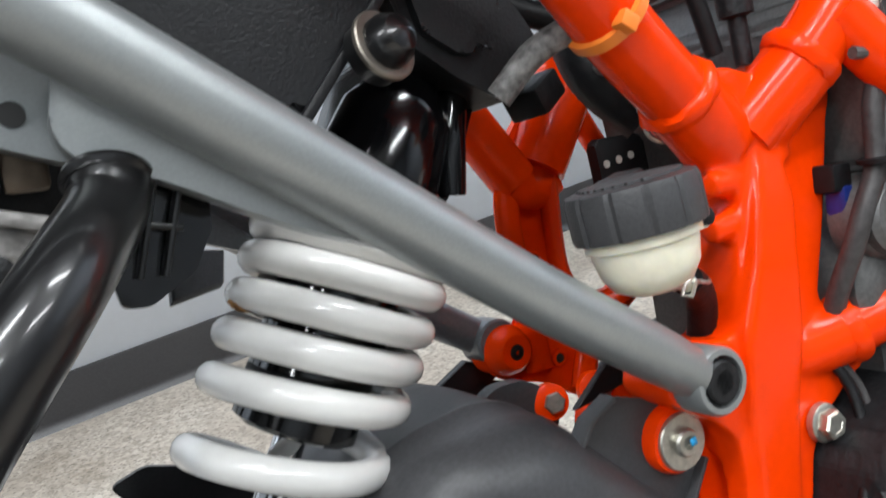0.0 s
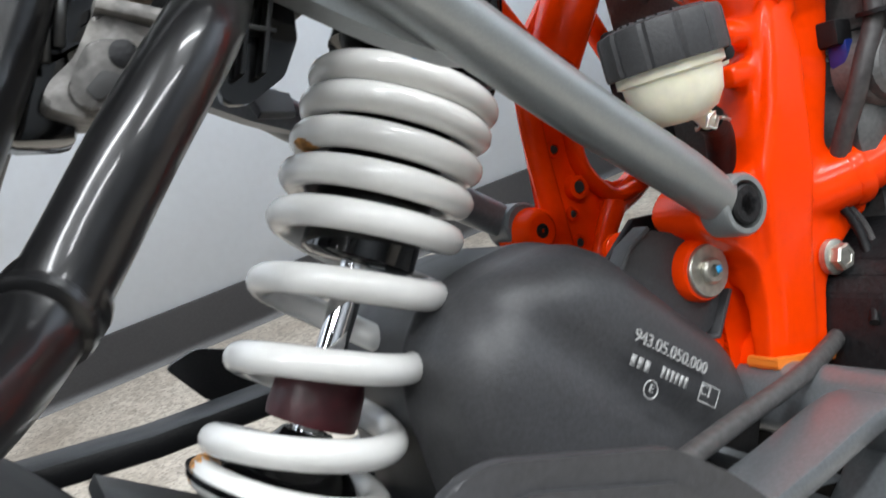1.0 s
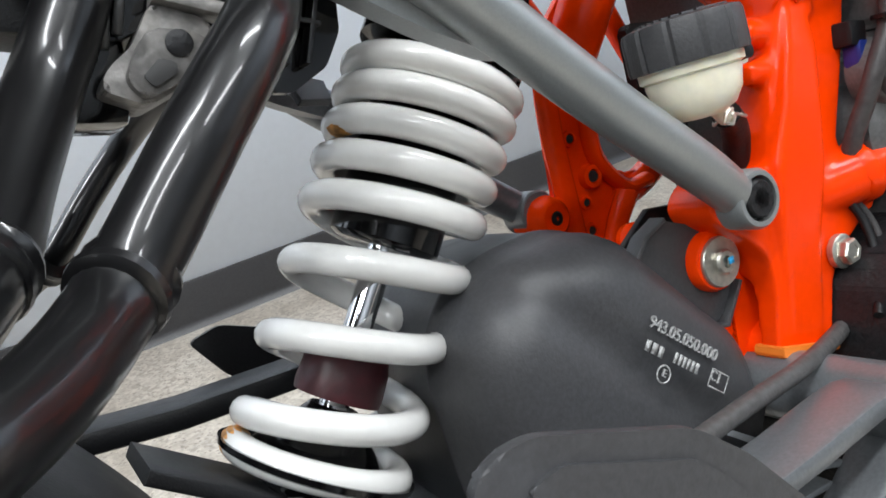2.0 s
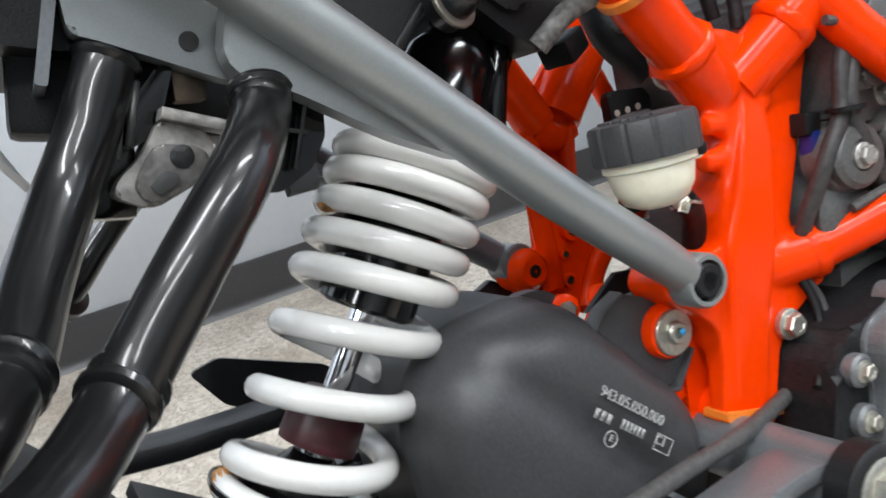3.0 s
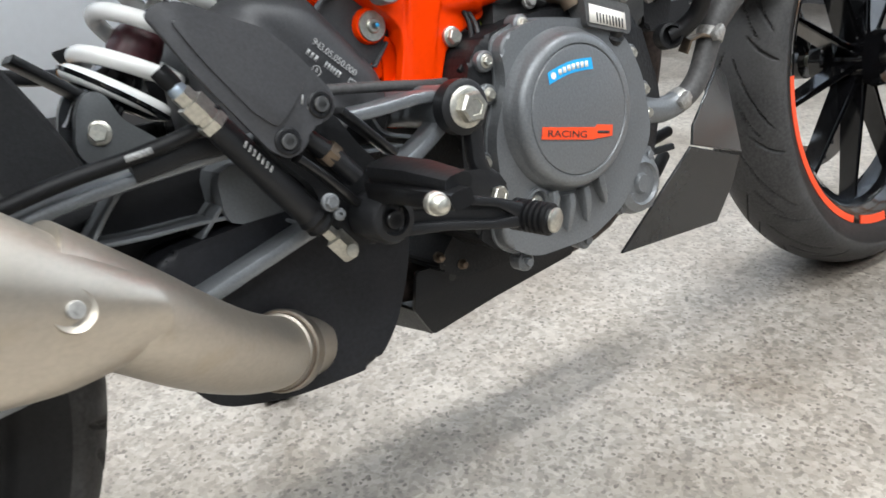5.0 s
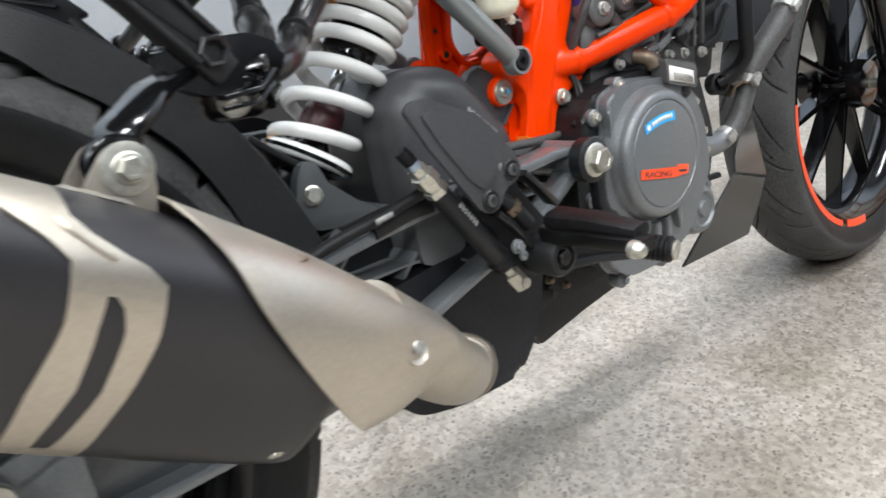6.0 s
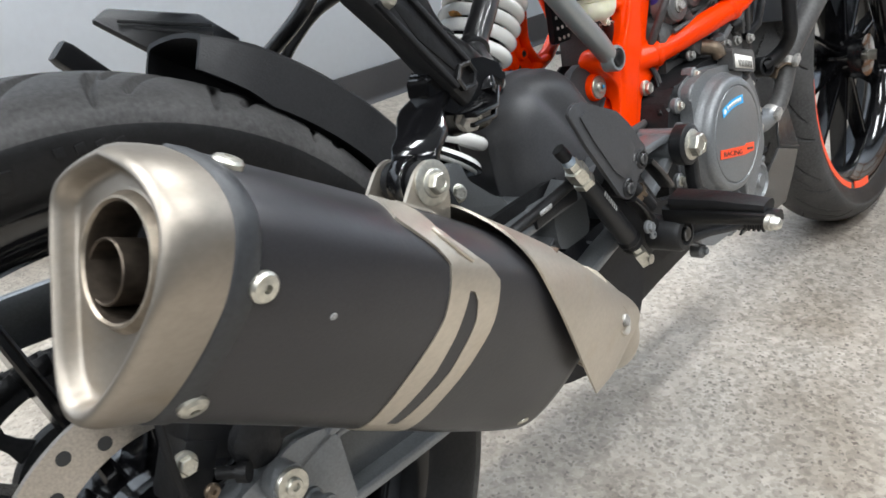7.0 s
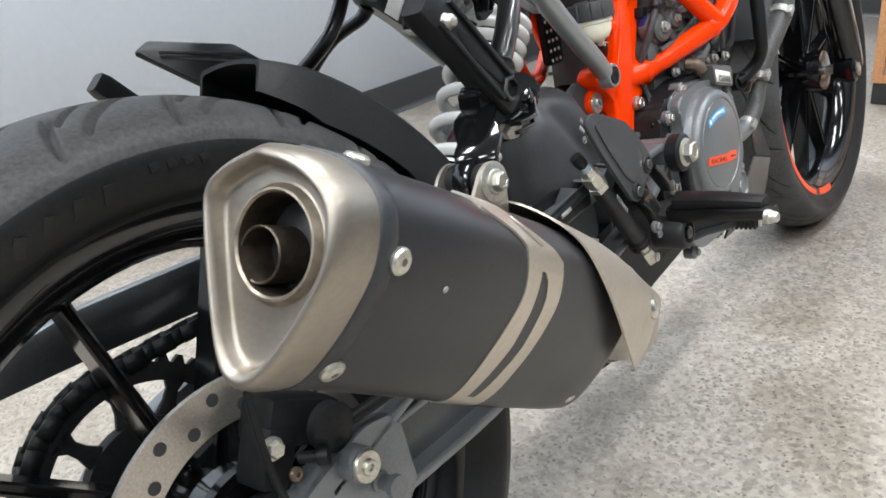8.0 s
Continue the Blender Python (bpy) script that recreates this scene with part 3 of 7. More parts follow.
def chassis_side(s, parent):
    y = lambda v: v * s
    cast = sheet(UP, min(y(-0.066), y(-0.040)), max(y(-0.066), y(-0.040)), 0)
    bar([(0.6215, y(-0.064), 0.550), (0.617, y(-0.0665), 0.53), (0.607, y(-0.068), 0.505), (0.597, y(-0.068), 0.48), (0.589, y(-0.066), 0.45), (0.581, y(-0.064), 0.41), (0.572, y(-0.063), 0.38)], [0.010, 0.010, 0.010, 0.009, 0.008, 0.007, 0.006], [0.014, 0.022, 0.026, 0.034, 0.03, 0.024, 0.022], bm=cast)
    tube([(0.56, y(-0.058), 0.477), (0.5555, y(-0.0645), 0.4765)], 0.0135, 20, bm=cast)
    for c in ([(0.61, y(-0.054), 0.556), (0.6, y(-0.058), 0.567), (0.586, y(-0.062), 0.5825)], [(0.622, y(-0.054), 0.553), (0.637, y(-0.064), 0.566), (0.6505, y(-0.0705), 0.5775)], [(0.612, y(-0.054), 0.460), (0.631, y(-0.062), 0.4605), (0.643, y(-0.067), 0.461)]):
        tube(c, 0.0158 if c[0][2] > 0.5 else 0.0142, 20, 4, bm=cast)
    tube([(0.627, y(-0.054), 0.54), (0.622, y(-0.054), 0.565)], 0.016, 18, bm=cast)
    for xx, zz in ((0.604, 0.5395), (0.598, 0.5225)):
        tube([(xx + 0.006, y(-0.058), zz), (xx - 0.006, y(-0.061), zz + 0.002), (xx - 0.013, y(-0.062), zz + 0.003)], [0.0085, 0.0058, 0.0052], 14, 3, bm=cast)
    for v in cast.verts:      # the lower leg is a thinner wall
        if v.co.z < 0.435 and abs(v.co.y) < 0.056:
            v.co.y = y(-0.056 + 0.004 * max(0.0, (v.co.z - 0.40) / 0.035))
    a = part("upright", cast, ORANGE, parent, "glossy orange cast frame upright")
    for kind, key, val in (("REMESH", "voxel_size", 0.0014), ("SMOOTH", "iterations", 9)):
        md_ = a.modifiers.new(kind.lower(), kind)
        if kind == "REMESH":
            md_.mode, md_.voxel_size, md_.use_smooth_shade = "VOXEL", val, True
        else:
            md_.factor, md_.iterations = 0.5, val
    t = [("tube", [(0.605, y(-0.0575), 0.5625), (0.565, y(-0.067), 0.6056), (0.528, y(-0.079), 0.651), (0.49, y(-0.085), 0.695)], 0.014),
         ("tube", [(0.6202, y(-0.058), 0.556), (0.6556, y(-0.074), 0.583), (0.69, y(-0.084), 0.615), (0.75, y(-0.098), 0.665)], 0.0145),
         ("tube", [(0.662, y(-0.082), 0.592), (0.676, y(-0.092), 0.564), (0.705, y(-0.108), 0.527), (0.735, y(-0.121), 0.492)], 0.0115),
         ("tube", [(0.6168, y(-0.056), 0.461), (0.6453, y(-0.068), 0.4615), (0.6917, y(-0.097), 0.476), (0.730, y(-0.118), 0.488), (0.752, y(-0.124), 0.499), (0.775, y(-0.126), 0.518), (0.81, y(-0.125), 0.563), (0.86, y(-0.115), 0.63)], 0.0125)]
    for n, pts, r in t:
        part(n, tube(pts, r, 20, 6), ORANGE, a)
    for at, axis, r in (((0.588, y(-0.0615), 0.5805), (-0.66, y(-0.16), 0.72), 0.0172), ((0.649, y(-0.071), 0.578), (0.78, y(-0.33), 0.6), 0.0174), ((0.642, y(-0.0667), 0.4612), (0.9, y(-0.38), 0.08), 0.0158), ((0.7275, y(-0.117), 0.487), (0.75, y(-0.5), 0.3), 0.0145)):
        bmw = bmesh.new()
        lathe([(r * 0.7, -0.005), (r * 0.9, -0.0045), (r * 0.98, -0.002), (r * 1.0, 0.0), (r * 0.96, 0.0025), (r * 0.8, 0.004)], at, axis, 26, bmw)
        rng = random.Random(5)
        for v in bmw.verts:
            v.co += V(rng.uniform(-1, 1), rng.uniform(-1, 1), rng.uniform(-1, 1)) * 0.0006
        part("weld_bead", bmw, ORANGE, a)
    return a


chassis = chassis_side(1, bike)
chassis.name = "frame"
# inner plates between the uprights
part("inner_plate", sheet(rounded([(0.572, 0.452), (0.5585, 0.4325), (0.5565, 0.412), (0.551, 0.381), (0.556, 0.368), (0.575, 0.365), (0.592, 0.42), (0.588, 0.452)], 0.007), -0.047, -0.03, 0.005), ORANGE, chassis)
part("front_plate", sheet(rounded([(0.562, 0.428), (0.5685, 0.444), (0.585, 0.4475), (0.607, 0.438), (0.60, 0.405), (0.574, 0.40)], 0.006), 0.03, 0.04, 0.003), ORANGE, chassis)
part("cross_tube", tube([(0.575, -0.06, 0.395), (0.575, 0.06, 0.395)], 0.016, 18), ORANGE, chassis)
part("cross_tube", tube([(0.548, -0.045, 0.42), (0.548, 0.05, 0.42)], 0.012, 18), ORANGE, chassis)
# far upright: slimmer, with threaded bosses
LUP = rounded([(0.586, 0.547), (0.579, 0.506), (0.577, 0.478), (0.560, 0.478), (0.5495, 0.470), (0.5505, 0.457), (0.563, 0.450), (0.580, 0.4416), (0.600, 0.4235), (0.611, 0.4245), (0.622, 0.447), (0.632, 0.459), (0.657, 0.466), (0.659, 0.474),
               (0.628, 0.477), (0.6175, 0.486), (0.6155, 0.505), (0.627, 0.552), (0.640, 0.557), (0.661, 0.583), (0.630, 0.602), (0.604, 0.580), (0.592, 0.572)], 0.005, 3)
left_frame = part("frame_left_side", sheet(LUP, 0.083, 0.089, 0.0016), ORANGE, bike, "glossy orange far side of the frame")
for pts, r in (([(0.597, 0.08, 0.556), (0.576, 0.08, 0.601), (0.552, 0.082, 0.652), (0.535, 0.082, 0.69)], 0.0135), ([(0.614, 0.084, 0.558), (0.645, 0.083, 0.593), (0.69, 0.088, 0.64), (0.75, 0.098, 0.69)], 0.0185),
               ([(0.62, 0.085, 0.462), (0.66, 0.09, 0.47), (0.731, 0.119, 0.49), (0.775, 0.126, 0.52), (0.86, 0.115, 0.63)], 0.0095), ([(0.656, 0.09, 0.588), (0.674, 0.094, 0.548), (0.70, 0.1, 0.50)], 0.007)):
    part("tube", tube(pts, r, 18, 5), ORANGE, left_frame)
# flanges round the thin far casting
for pts, w in (([(0.594, 0.558), (0.587, 0.545), (0.5825, 0.52), (0.5805, 0.495), (0.579, 0.47), (0.577, 0.452)], 0.010), ([(0.618, 0.552), (0.6115, 0.52), (0.609, 0.498), (0.6155, 0.482), (0.628, 0.469), (0.645, 0.468)], 0.009),
               ([(0.628, 0.466), (0.616, 0.454), (0.608, 0.443), (0.602, 0.43)], 0.010), ([(0.577, 0.474), (0.566, 0.4735)], 0.008), ([(0.594, 0.556), (0.606, 0.547), (0.62, 0.552)], 0.014)):
    part("flange", tube([(a, 0.079, b) for a, b in pts], [w * 0.55] + [w * 0.5] * (len(pts) - 2) + [w * 0.55], 12, 4, flat=1.6), ORANGE, left_frame)
for x, z, r in ((0.5963, 0.5625, 0.0058), (0.6107, 0.5488, 0.0048), (0.6029, 0.4835, 0.0042), (0.595, 0.4691, 0.0026), (0.5932, 0.4513, 0.003), (0.6215, 0.4645, 0.003), (0.596, 0.51, 0.003)):
    part("boss", lathe([(r * 1.9, -0.004), (r * 1.7, 0.0025), (r * 1.05, 0.003), (r * 0.9, 0.0005), (0.0001, 0.0003)], (x, 0.08 if r > 0.004 else 0.0835, z), (0, -1, 0), 18), ORANGE, left_frame)
    part("hole", lathe([(r * 0.85, 0.0), (r * 0.85, 0.0026), (0.0001, 0.0028)], (x, 0.08 if r > 0.004 else 0.0835, z), (0, -1, 0), 14), BLACKINK, left_frame)
part("boss", lathe([(0.0142, -0.014), (0.0142, 0.002), (0.0125, 0.004), (0.0115, 0.0095), (0.009, 0.012), (0.005, 0.0122)], (0.558, 0.077, 0.4715), (0, -1, 0), 24), ORANGE, left_frame)
bolt((0.558, 0.0655, 0.4715), (0, -1, 0), 0.0085, left_frame, "button", ENGDARK)
grille = part("vent_panel", sheet(rounded([(0.628, 0.485), (0.662, 0.485), (0.668, 0.56), (0.634, 0.565)], 0.005), 0.05, 0.058, 0.002), PLASTIC, left_frame)
for i in range(3):
    for k in range(6):
        part("vent_hole", lathe([(0.0022, -0.0004), (0.0022, 0.0006), (0.0001, 0.0006)], (0.638 + i * 0.009, 0.05, 0.49 + k * 0.012), (0, -1, 0), 8), PAPER, grille)

# label, cable tie and tape on the frame
axis_line = [Vector(q) for q in smooth_line([(0.6202, -0.058, 0.556), (0.6556, -0.074, 0.583), (0.69, -0.084, 0.615), (0.75, -0.098, 0.665)], 12)]
LAB0 = min(axis_line, key=lambda q: abs(q.x - 0.668))
d = (min(axis_line, key=lambda q: abs(q.x - 0.695)) - LAB0).normalized()
stick = bmesh.new()
seg = 10
loops = []
for f in (0, 1):
    c = LAB0 + d * (0.036 * f)
    side = V(0, -1, 0) - d * d.dot(V(0, -1, 0))
    side.normalize()
    up_ = d.cross(side)
    loops.append([c + (side * math.cos(b) + up_ * math.sin(b)) * 0.0153 for b in np.linspace(-0.95, 0.75, seg)])
vs = [[stick.verts.new(q) for q in lp] for lp in loops]
for k in range(seg - 1):
    stick.faces.new((vs[0][k], vs[0][k + 1], vs[1][k + 1], vs[1][k]))
lab = part("sticker", stick, PAPER, chassis, "white paper label with a barcode")
for k in range(16):
    f = (k + 0.5) / 16 * 0.8 + 0.1
    c = LAB0 + d * (0.036 * f)
    bc = bmesh.new()
    w = (0.0005, 0.0009, 0.0007)[k % 3]
    q = [[c + d * dd + (side * math.cos(b) + up_ * math.sin(b)) * 0.0155 for b in np.linspace(-0.15, 0.62, 5)] for dd in (-w, w)]
    vv = [[bc.verts.new(z) for z in lp] for lp in q]
    for j in range(4):
        bc.faces.new((vv[0][j], vv[0][j + 1], vv[1][j + 1], vv[1][j]))
    part("print_bar", bc, BLACKINK, lab)
for k in range(3):
    bc = bmesh.new()
    q = [[LAB0 + d * (0.036 * f) + (side * math.cos(b) + up_ * math.sin(b)) * 0.0155 for b in (-0.32 - k * 0.18, -0.25 - k * 0.18)] for f in (0.12, 0.8 - 0.1 * k)]
    bc.faces.new([bc.verts.new(z) for z in (q[0][0], q[0][1], q[1][1], q[1][0])])
    part("print_bar", bc, BLACKINK, lab)
tie = bmesh.new()
lathe([(0.0148, -0.0025), (0.0162, -0.0022), (0.0162, 0.0022), (0.0148, 0.0025)], (0.5565, -0.0697, 0.6158), (-0.62, -0.19, 0.74), 28, tie)
block((0.5515, -0.084, 0.611), (0.007, 0.006, 0.006), (0, 40, 0), 0.001, tie)
part("cable_tie", tie, TIE, chassis, "orange nylon cable tie")
part("tape_band", sheet(rounded([(0.5575, 0.4005), (0.5955, 0.388), (0.597, 0.392), (0.559, 0.405)], 0.001), -0.0692, -0.053, 0.001), TIE, chassis)

# ---- grey bolted-on subframe, both sides ----
BOLTGREY = mat("dark_phosphated_steel", (0.1, 0.1, 0.1), 0.4, 0.6, grain=0.15, bump=0.1)


def subframe_side(s, parent, material):
    y = lambda v: v if s > 0 else 0.018 - v      # the far tube sits outside the orange boss
    pts = [(0.5505, y(-0.0705), 0.481), (0.53, y(-0.074), 0.5), (0.4878, y(-0.0773), 0.5391), (0.4238, y(-0.0815), 0.6037), (0.36, y(-0.083), 0.668), (0.29, y(-0.08), 0.735), (0.2, y(-0.073), 0.79)]
    m = part("subframe", tube(pts, [0.0096, 0.0104, 0.0106, 0.0112, 0.0118, 0.012, 0.012], 24, 6), material, parent, "silver-grey painted subframe tube")
    part("eye", lathe([(0.0118, -0.011), (0.0131, -0.0095), (0.0131, 0.0095), (0.012, 0.011), (0.0099, 0.011), (0.0102, 0.002), (0.0001, 0.002)], (0.5555, y(-0.0685), 0.4768), (0, -s, 0), 30), material, m)
    bolt((0.5555, y(-0.0735), 0.4768), (0, -s, 0), 0.0165, m, "socket", ENGDARK)
    # welded web under the tube, which carries the tubes of the passenger pegs
    lo, hi = sorted((y(-0.0765), y(-0.064)))
    web = sheet(rounded([(0.462, 0.563), (0.450, 0.566), (0.441, 0.5714), (0.428, 0.579), (0.413, 0.590), (0.4016, 0.599), (0.3945, 0.6045), (0.388, 0.609), (0.376, 0.6155), (0.372, 0.624), (0.380, 0.644), (0.390, 0.642), (0.424, 0.604)], 0.006), lo, hi, 0.0016, seg=2)
    part("web", web, material, m)
    lo, hi = sorted((y(-0.061), y(-0.05)))
    part("web", sheet(rounded([(0.385, 0.613), (0.3725, 0.6185), (0.3535, 0.630), (0.3365, 0.640), (0.3307, 0.6427), (0.3322, 0.6588), (0.322, 0.70), (0.345, 0.682), (0.385, 0.645)], 0.004), lo, hi, 0.002, seg=2), material, m)
    part("hole", lathe([(0.0034, 0.0), (0.0034, 0.0009), (0.0001, 0.001)], (0.3665, y(-0.061), 0.6325), (0, -s, 0), 20), BLACKINK, m)
    return m


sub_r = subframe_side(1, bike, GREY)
# far tube and cross plate: darker swingarm grey, their shade put into the colour
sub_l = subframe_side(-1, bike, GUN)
sub_l.name = "subframe_left_side"
part("cross_member", bar([(0.335, -0.06, 0.668), (0.335, 0.06, 0.668)], 0.004, 0.085, (0.9, 0, -0.4)), GUN, sub_r, "grey cross plate of the subframe")

# ---- rear shock: coil spring with closely wound upper coils ----
SA, SD = V(0.3664, 0.002, 0.4409), V(0.618, -0.052, 0.784).normalized()
S1 = V(0, -1, 0)
S1 = (S1 - SD * S1.dot(SD)).normalized()
S2 = SD.cross(S1)
K = [-0.4, 0.115, 0.615, 1.115, 1.615, 2.115, 2.615, 3.115, 3.615, 4.115, 4.615, 5.115, 5.615, 6.115, 6.615, 7.115, 7.615, 8.115, 8.45]
HGT = [-0.008, -0.005, 0.0042, 0.0215, 0.0368, 0.053, 0.068, 0.0814, 0.0953, 0.1043, 0.1119, 0.1195, 0.1271, 0.1332, 0.1412, 0.1478, 0.154, 0.1588, 0.161]


kk = np.linspace(-0.4, 8.45, 357)
hs = np.interp(kk, K, HGT)
ker = np.ones(17) / 17
hs = np.convolve(np.pad(hs, 8, mode="edge"), ker, mode="valid")
spr = [SA + SD * float(h) + (S1 * math.cos(2 * math.pi * k + 0.6) + S2 * math.sin(2 * math.pi * k + 0.6)) * 0.0338 for k, h in zip(kk, hs)]
shock = part("shock_absorber", lathe([(0.02, 0.084), (0.0235, 0.086), (0.0235, 0.165), (0.03, 0.166), (0.036, 0.168), (0.036, 0.176), (0.026, 0.18), (0.022, 0.21), (0.012, 0.225)], SA, SD, 36), GLOSS, bike, "black rear shock absorber body")
part("coil_spring", tube(spr, 0.0062, 14), WHITE, shock, "white enamelled coil spring with rust spots")
part("piston_rod", lathe([(0.0062, 0.0), (0.0062, 0.095)], SA, SD, 24), CHROME, shock, "polished chrome rod")
part("bump_stop", lathe([(0.012, 0.019), (0.0182, 0.0195), (0.0187, 0.023), (0.018, 0.034), (0.0155, 0.0425), (0.0135, 0.045), (0.0065, 0.0455)], SA, SD, 30), MAROON, shock, "maroon rubber bump stop")
part("spring_seat", lathe([(0.012, -0.016), (0.03, -0.014), (0.041, -0.0085), (0.0415, -0.006), (0.03, -0.006), (0.018, 0.006), (0.01, 0.016)], SA, SD, 40), GLOSS, shock, "black lower spring seat")
part("groove", lathe([(0.0238, 0.1), (0.0239, 0.101), (0.0238, 0.104), (0.0235, 0.1045)], SA, SD, 36), SOFT, shock)
part("rust_patch", tube([p for p in spr[0:4]], [0.0064, 0.0064, 0.0063, 0.0058], 12), RUST, shock, "rust on the lowest coil")
part("rust_patch", tube([p - SD * 0.0016 for p in spr[242:247]], [0.003, 0.0052, 0.0054, 0.005, 0.003], 12), RUST, shock)
part("paint_dot", lathe([(0.0012, 0.0), (0.0012, 0.0006), (0.0001, 0.0008)], V(0.4535, -0.0415, 0.5745), (-0.25, -0.9, 0.35), 12), BLUE, shock)
part("lower_clevis", bar([(0.352, -0.006, 0.436), (0.342, -0.006, 0.424), (0.334, -0.006, 0.412)], 0.034, 0.03), GLOSS, shock)
bolt((0.335, -0.040, 0.414), (-0.25, -0.95, 0.1), 0.0135, shock, "flange", ZINC)

# bracket of the shock on the swingarm
# darker copy of the swingarm grey, with shade put into the colour
GREYDK = mat("darker_grey_paint", (0.1, 0.105, 0.108), 0.42, 0.4, grain=0.1, grain_scale=600, bump=0.15, bump_scale=260, dirt=0.3, dirt_color=(0.08, 0.08, 0.08))
SHB = rounded([(0.325, 0.43), (0.333, 0.442), (0.345, 0.440), (0.352, 0.42), (0.376, 0.398), (0.395, 0.385), (0.395, 0.375), (0.33, 0.385), (0.318, 0.405)], 0.005)
part("shock_bracket", sheet(SHB, -0.04, -0.03, 0.002), GREYDK, bike, "grey bracket carrying the shock on the swingarm")
part("shock_bracket", sheet(SHB, 0.02, 0.03, 0.002), GUN, bike)

# ---- swingarm: two rails a side with open ribs between ----
def swingarm_side(s, parent):
    y = lambda v: v * s
    top = [(0.563, y(-0.112), 0.386), (0.545, y(-0.112), 0.3955), (0.5, y(-0.111), 0.3945), (0.455, y(-0.110), 0.394), (0.378, y(-0.110), 0.3915), (0.284, y(-0.110), 0.384), (0.18, y(-0.11), 0.362), (0.09, y(-0.11), 0.34), (0.03, y(-0.11), 0.325)]
    low = [(0.563, y(-0.112), 0.378), (0.53, y(-0.112), 0.358), (0.482, y(-0.112), 0.338), (0.433, y(-0.111), 0.326), (0.391, y(-0.11), 0.3145), (0.346, y(-0.11), 0.303), (0.27, y(-0.11), 0.289), (0.2, y(-0.11), 0.282), (0.11, y(-0.11), 0.284), (0.03, y(-0.11), 0.288)]
    a = part("swingarm", bar([tuple(p) for p in smooth_line(top, 4)], 0.028, 0.0092, round_=0.3), GUN, parent, "dark grey open-lattice swingarm")
    part("lower_rail", bar([tuple(p) for p in smooth_line(low, 4)], 0.024, 0.0105, round_=0.3), GUN, a)
    web = []
    web.append([(0.430, y(-0.085), 0.392), (0.405, y(-0.082), 0.37), (0.378, y(-0.078), 0.347), (0.355, y(-0.078), 0.322), (0.345, y(-0.08), 0.303)])
    web.append([(0.300, y(-0.08), 0.352), (0.335, y(-0.078), 0.3485), (0.378, y(-0.078), 0.347), (0.41, y(-0.08), 0.342), (0.436, y(-0.085), 0.328)])
    web.append([(0.300, y(-0.08), 0.352), (0.315, y(-0.08), 0.37), (0.33, y(-0.085), 0.387)])
    web.append([(0.300, y(-0.08), 0.352), (0.28, y(-0.08), 0.325), (0.265, y(-0.085), 0.291)])
    web.append([(0.300, y(-0.08), 0.352), (0.25, y(-0.08), 0.36), (0.215, y(-0.085), 0.371)])
    web.append([(0.49, y(-0.085), 0.393), (0.474, y(-0.082), 0.37), (0.455, y(-0.085), 0.333)])
    web.append([(0.455, y(-0.085), 0.392), (0.485, y(-0.082), 0.368), (0.53, y(-0.085), 0.362)])
    web.append([(0.505, y(-0.085), 0.392), (0.517, y(-0.082), 0.375), (0.54, y(-0.085), 0.366)])
    web.append([(0.2, y(-0.085), 0.366), (0.17, y(-0.08), 0.325), (0.15, y(-0.085), 0.284)])
    for w in web:
        part("rib", bar([tuple(p) for p in smooth_line(w, 5)], 0.034, 0.0028, round_=0.2), GUN, a)
    inner = [(0.55, 0.39), (0.45, 0.392), (0.38, 0.389), (0.28, 0.382), (0.09, 0.338), (0.03, 0.322), (0.03, 0.292), (0.11, 0.286), (0.2, 0.285), (0.34, 0.305), (0.43, 0.328), (0.53, 0.36)]
    # black, not swingarm grey: shade inside the lattice is put into the colour
    part("inner_wall", sheet(inner, min(y(-0.064), y(-0.058)), max(y(-0.064), y(-0.058)), 0.001), SOFT, a)
    # same paint as the rails, toned down for the shade on this face
    part("panel", sheet(rounded([(0.05, 0.327), (0.27, 0.381), (0.30, 0.352), (0.265, 0.293), (0.2, 0.286), (0.05, 0.29)], 0.004), min(y(-0.106), y(-0.096)), max(y(-0.106), y(-0.096)), 0.002), GREYDK, a)
    for q in ([(0.1, y(-0.11), 0.334), (0.17, y(-0.108), 0.33), (0.235, y(-0.11), 0.3)], [(0.12, y(-0.11), 0.343), (0.19, y(-0.108), 0.338), (0.28, y(-0.11), 0.352)]):
        part("panel_rib", bar(q, 0.018, [0.007, 0.004, 0.007], round_=0.3), GUN, a)
    end = rounded([(0.10, 0.345), (0.07, 0.352), (0.03, 0.342), (-0.03, 0.325), (-0.05, 0.305), (-0.045, 0.285), (-0.01, 0.272), (0.05, 0.274), (0.10, 0.28)], 0.01)
    part("axle_plate", sheet(end, min(y(-0.124), y(-0.1)), max(y(-0.124), y(-0.1)), 0.004, seg=3), GUN, a)
    return a


swing = swingarm_side(1, bike)
swing_l = swingarm_side(-1, bike)
swing_l.name = "swingarm_left_side"
part("pivot_tube", tube([(0.563, -0.125, 0.384), (0.563, 0.125, 0.384)], 0.0165, 24), GUN, swing)
part("cross_brace", bar([(0.41, -0.1, 0.36), (0.41, 0.1, 0.36)], 0.05, 0.04, (1, 0, 0)), GUN, swing)
bolt((0.0, -0.126, 0.300), (0, -1, 0), 0.024, swing, "flange", ZINC)
bolt((0.05, -0.1385, 0.337), (0, -1, 0), 0.0225, swing, "washer", ZINC)
part("spool", lathe([(0.008, 0.0), (0.008, 0.005), (0.006, 0.006), (0.006, 0.015), (0.0085, 0.017), (0.0085, 0.022), (0.004, 0.0225)], (0.067, -0.122, 0.309), (0, -1, 0), 18), ENGINE, swing)
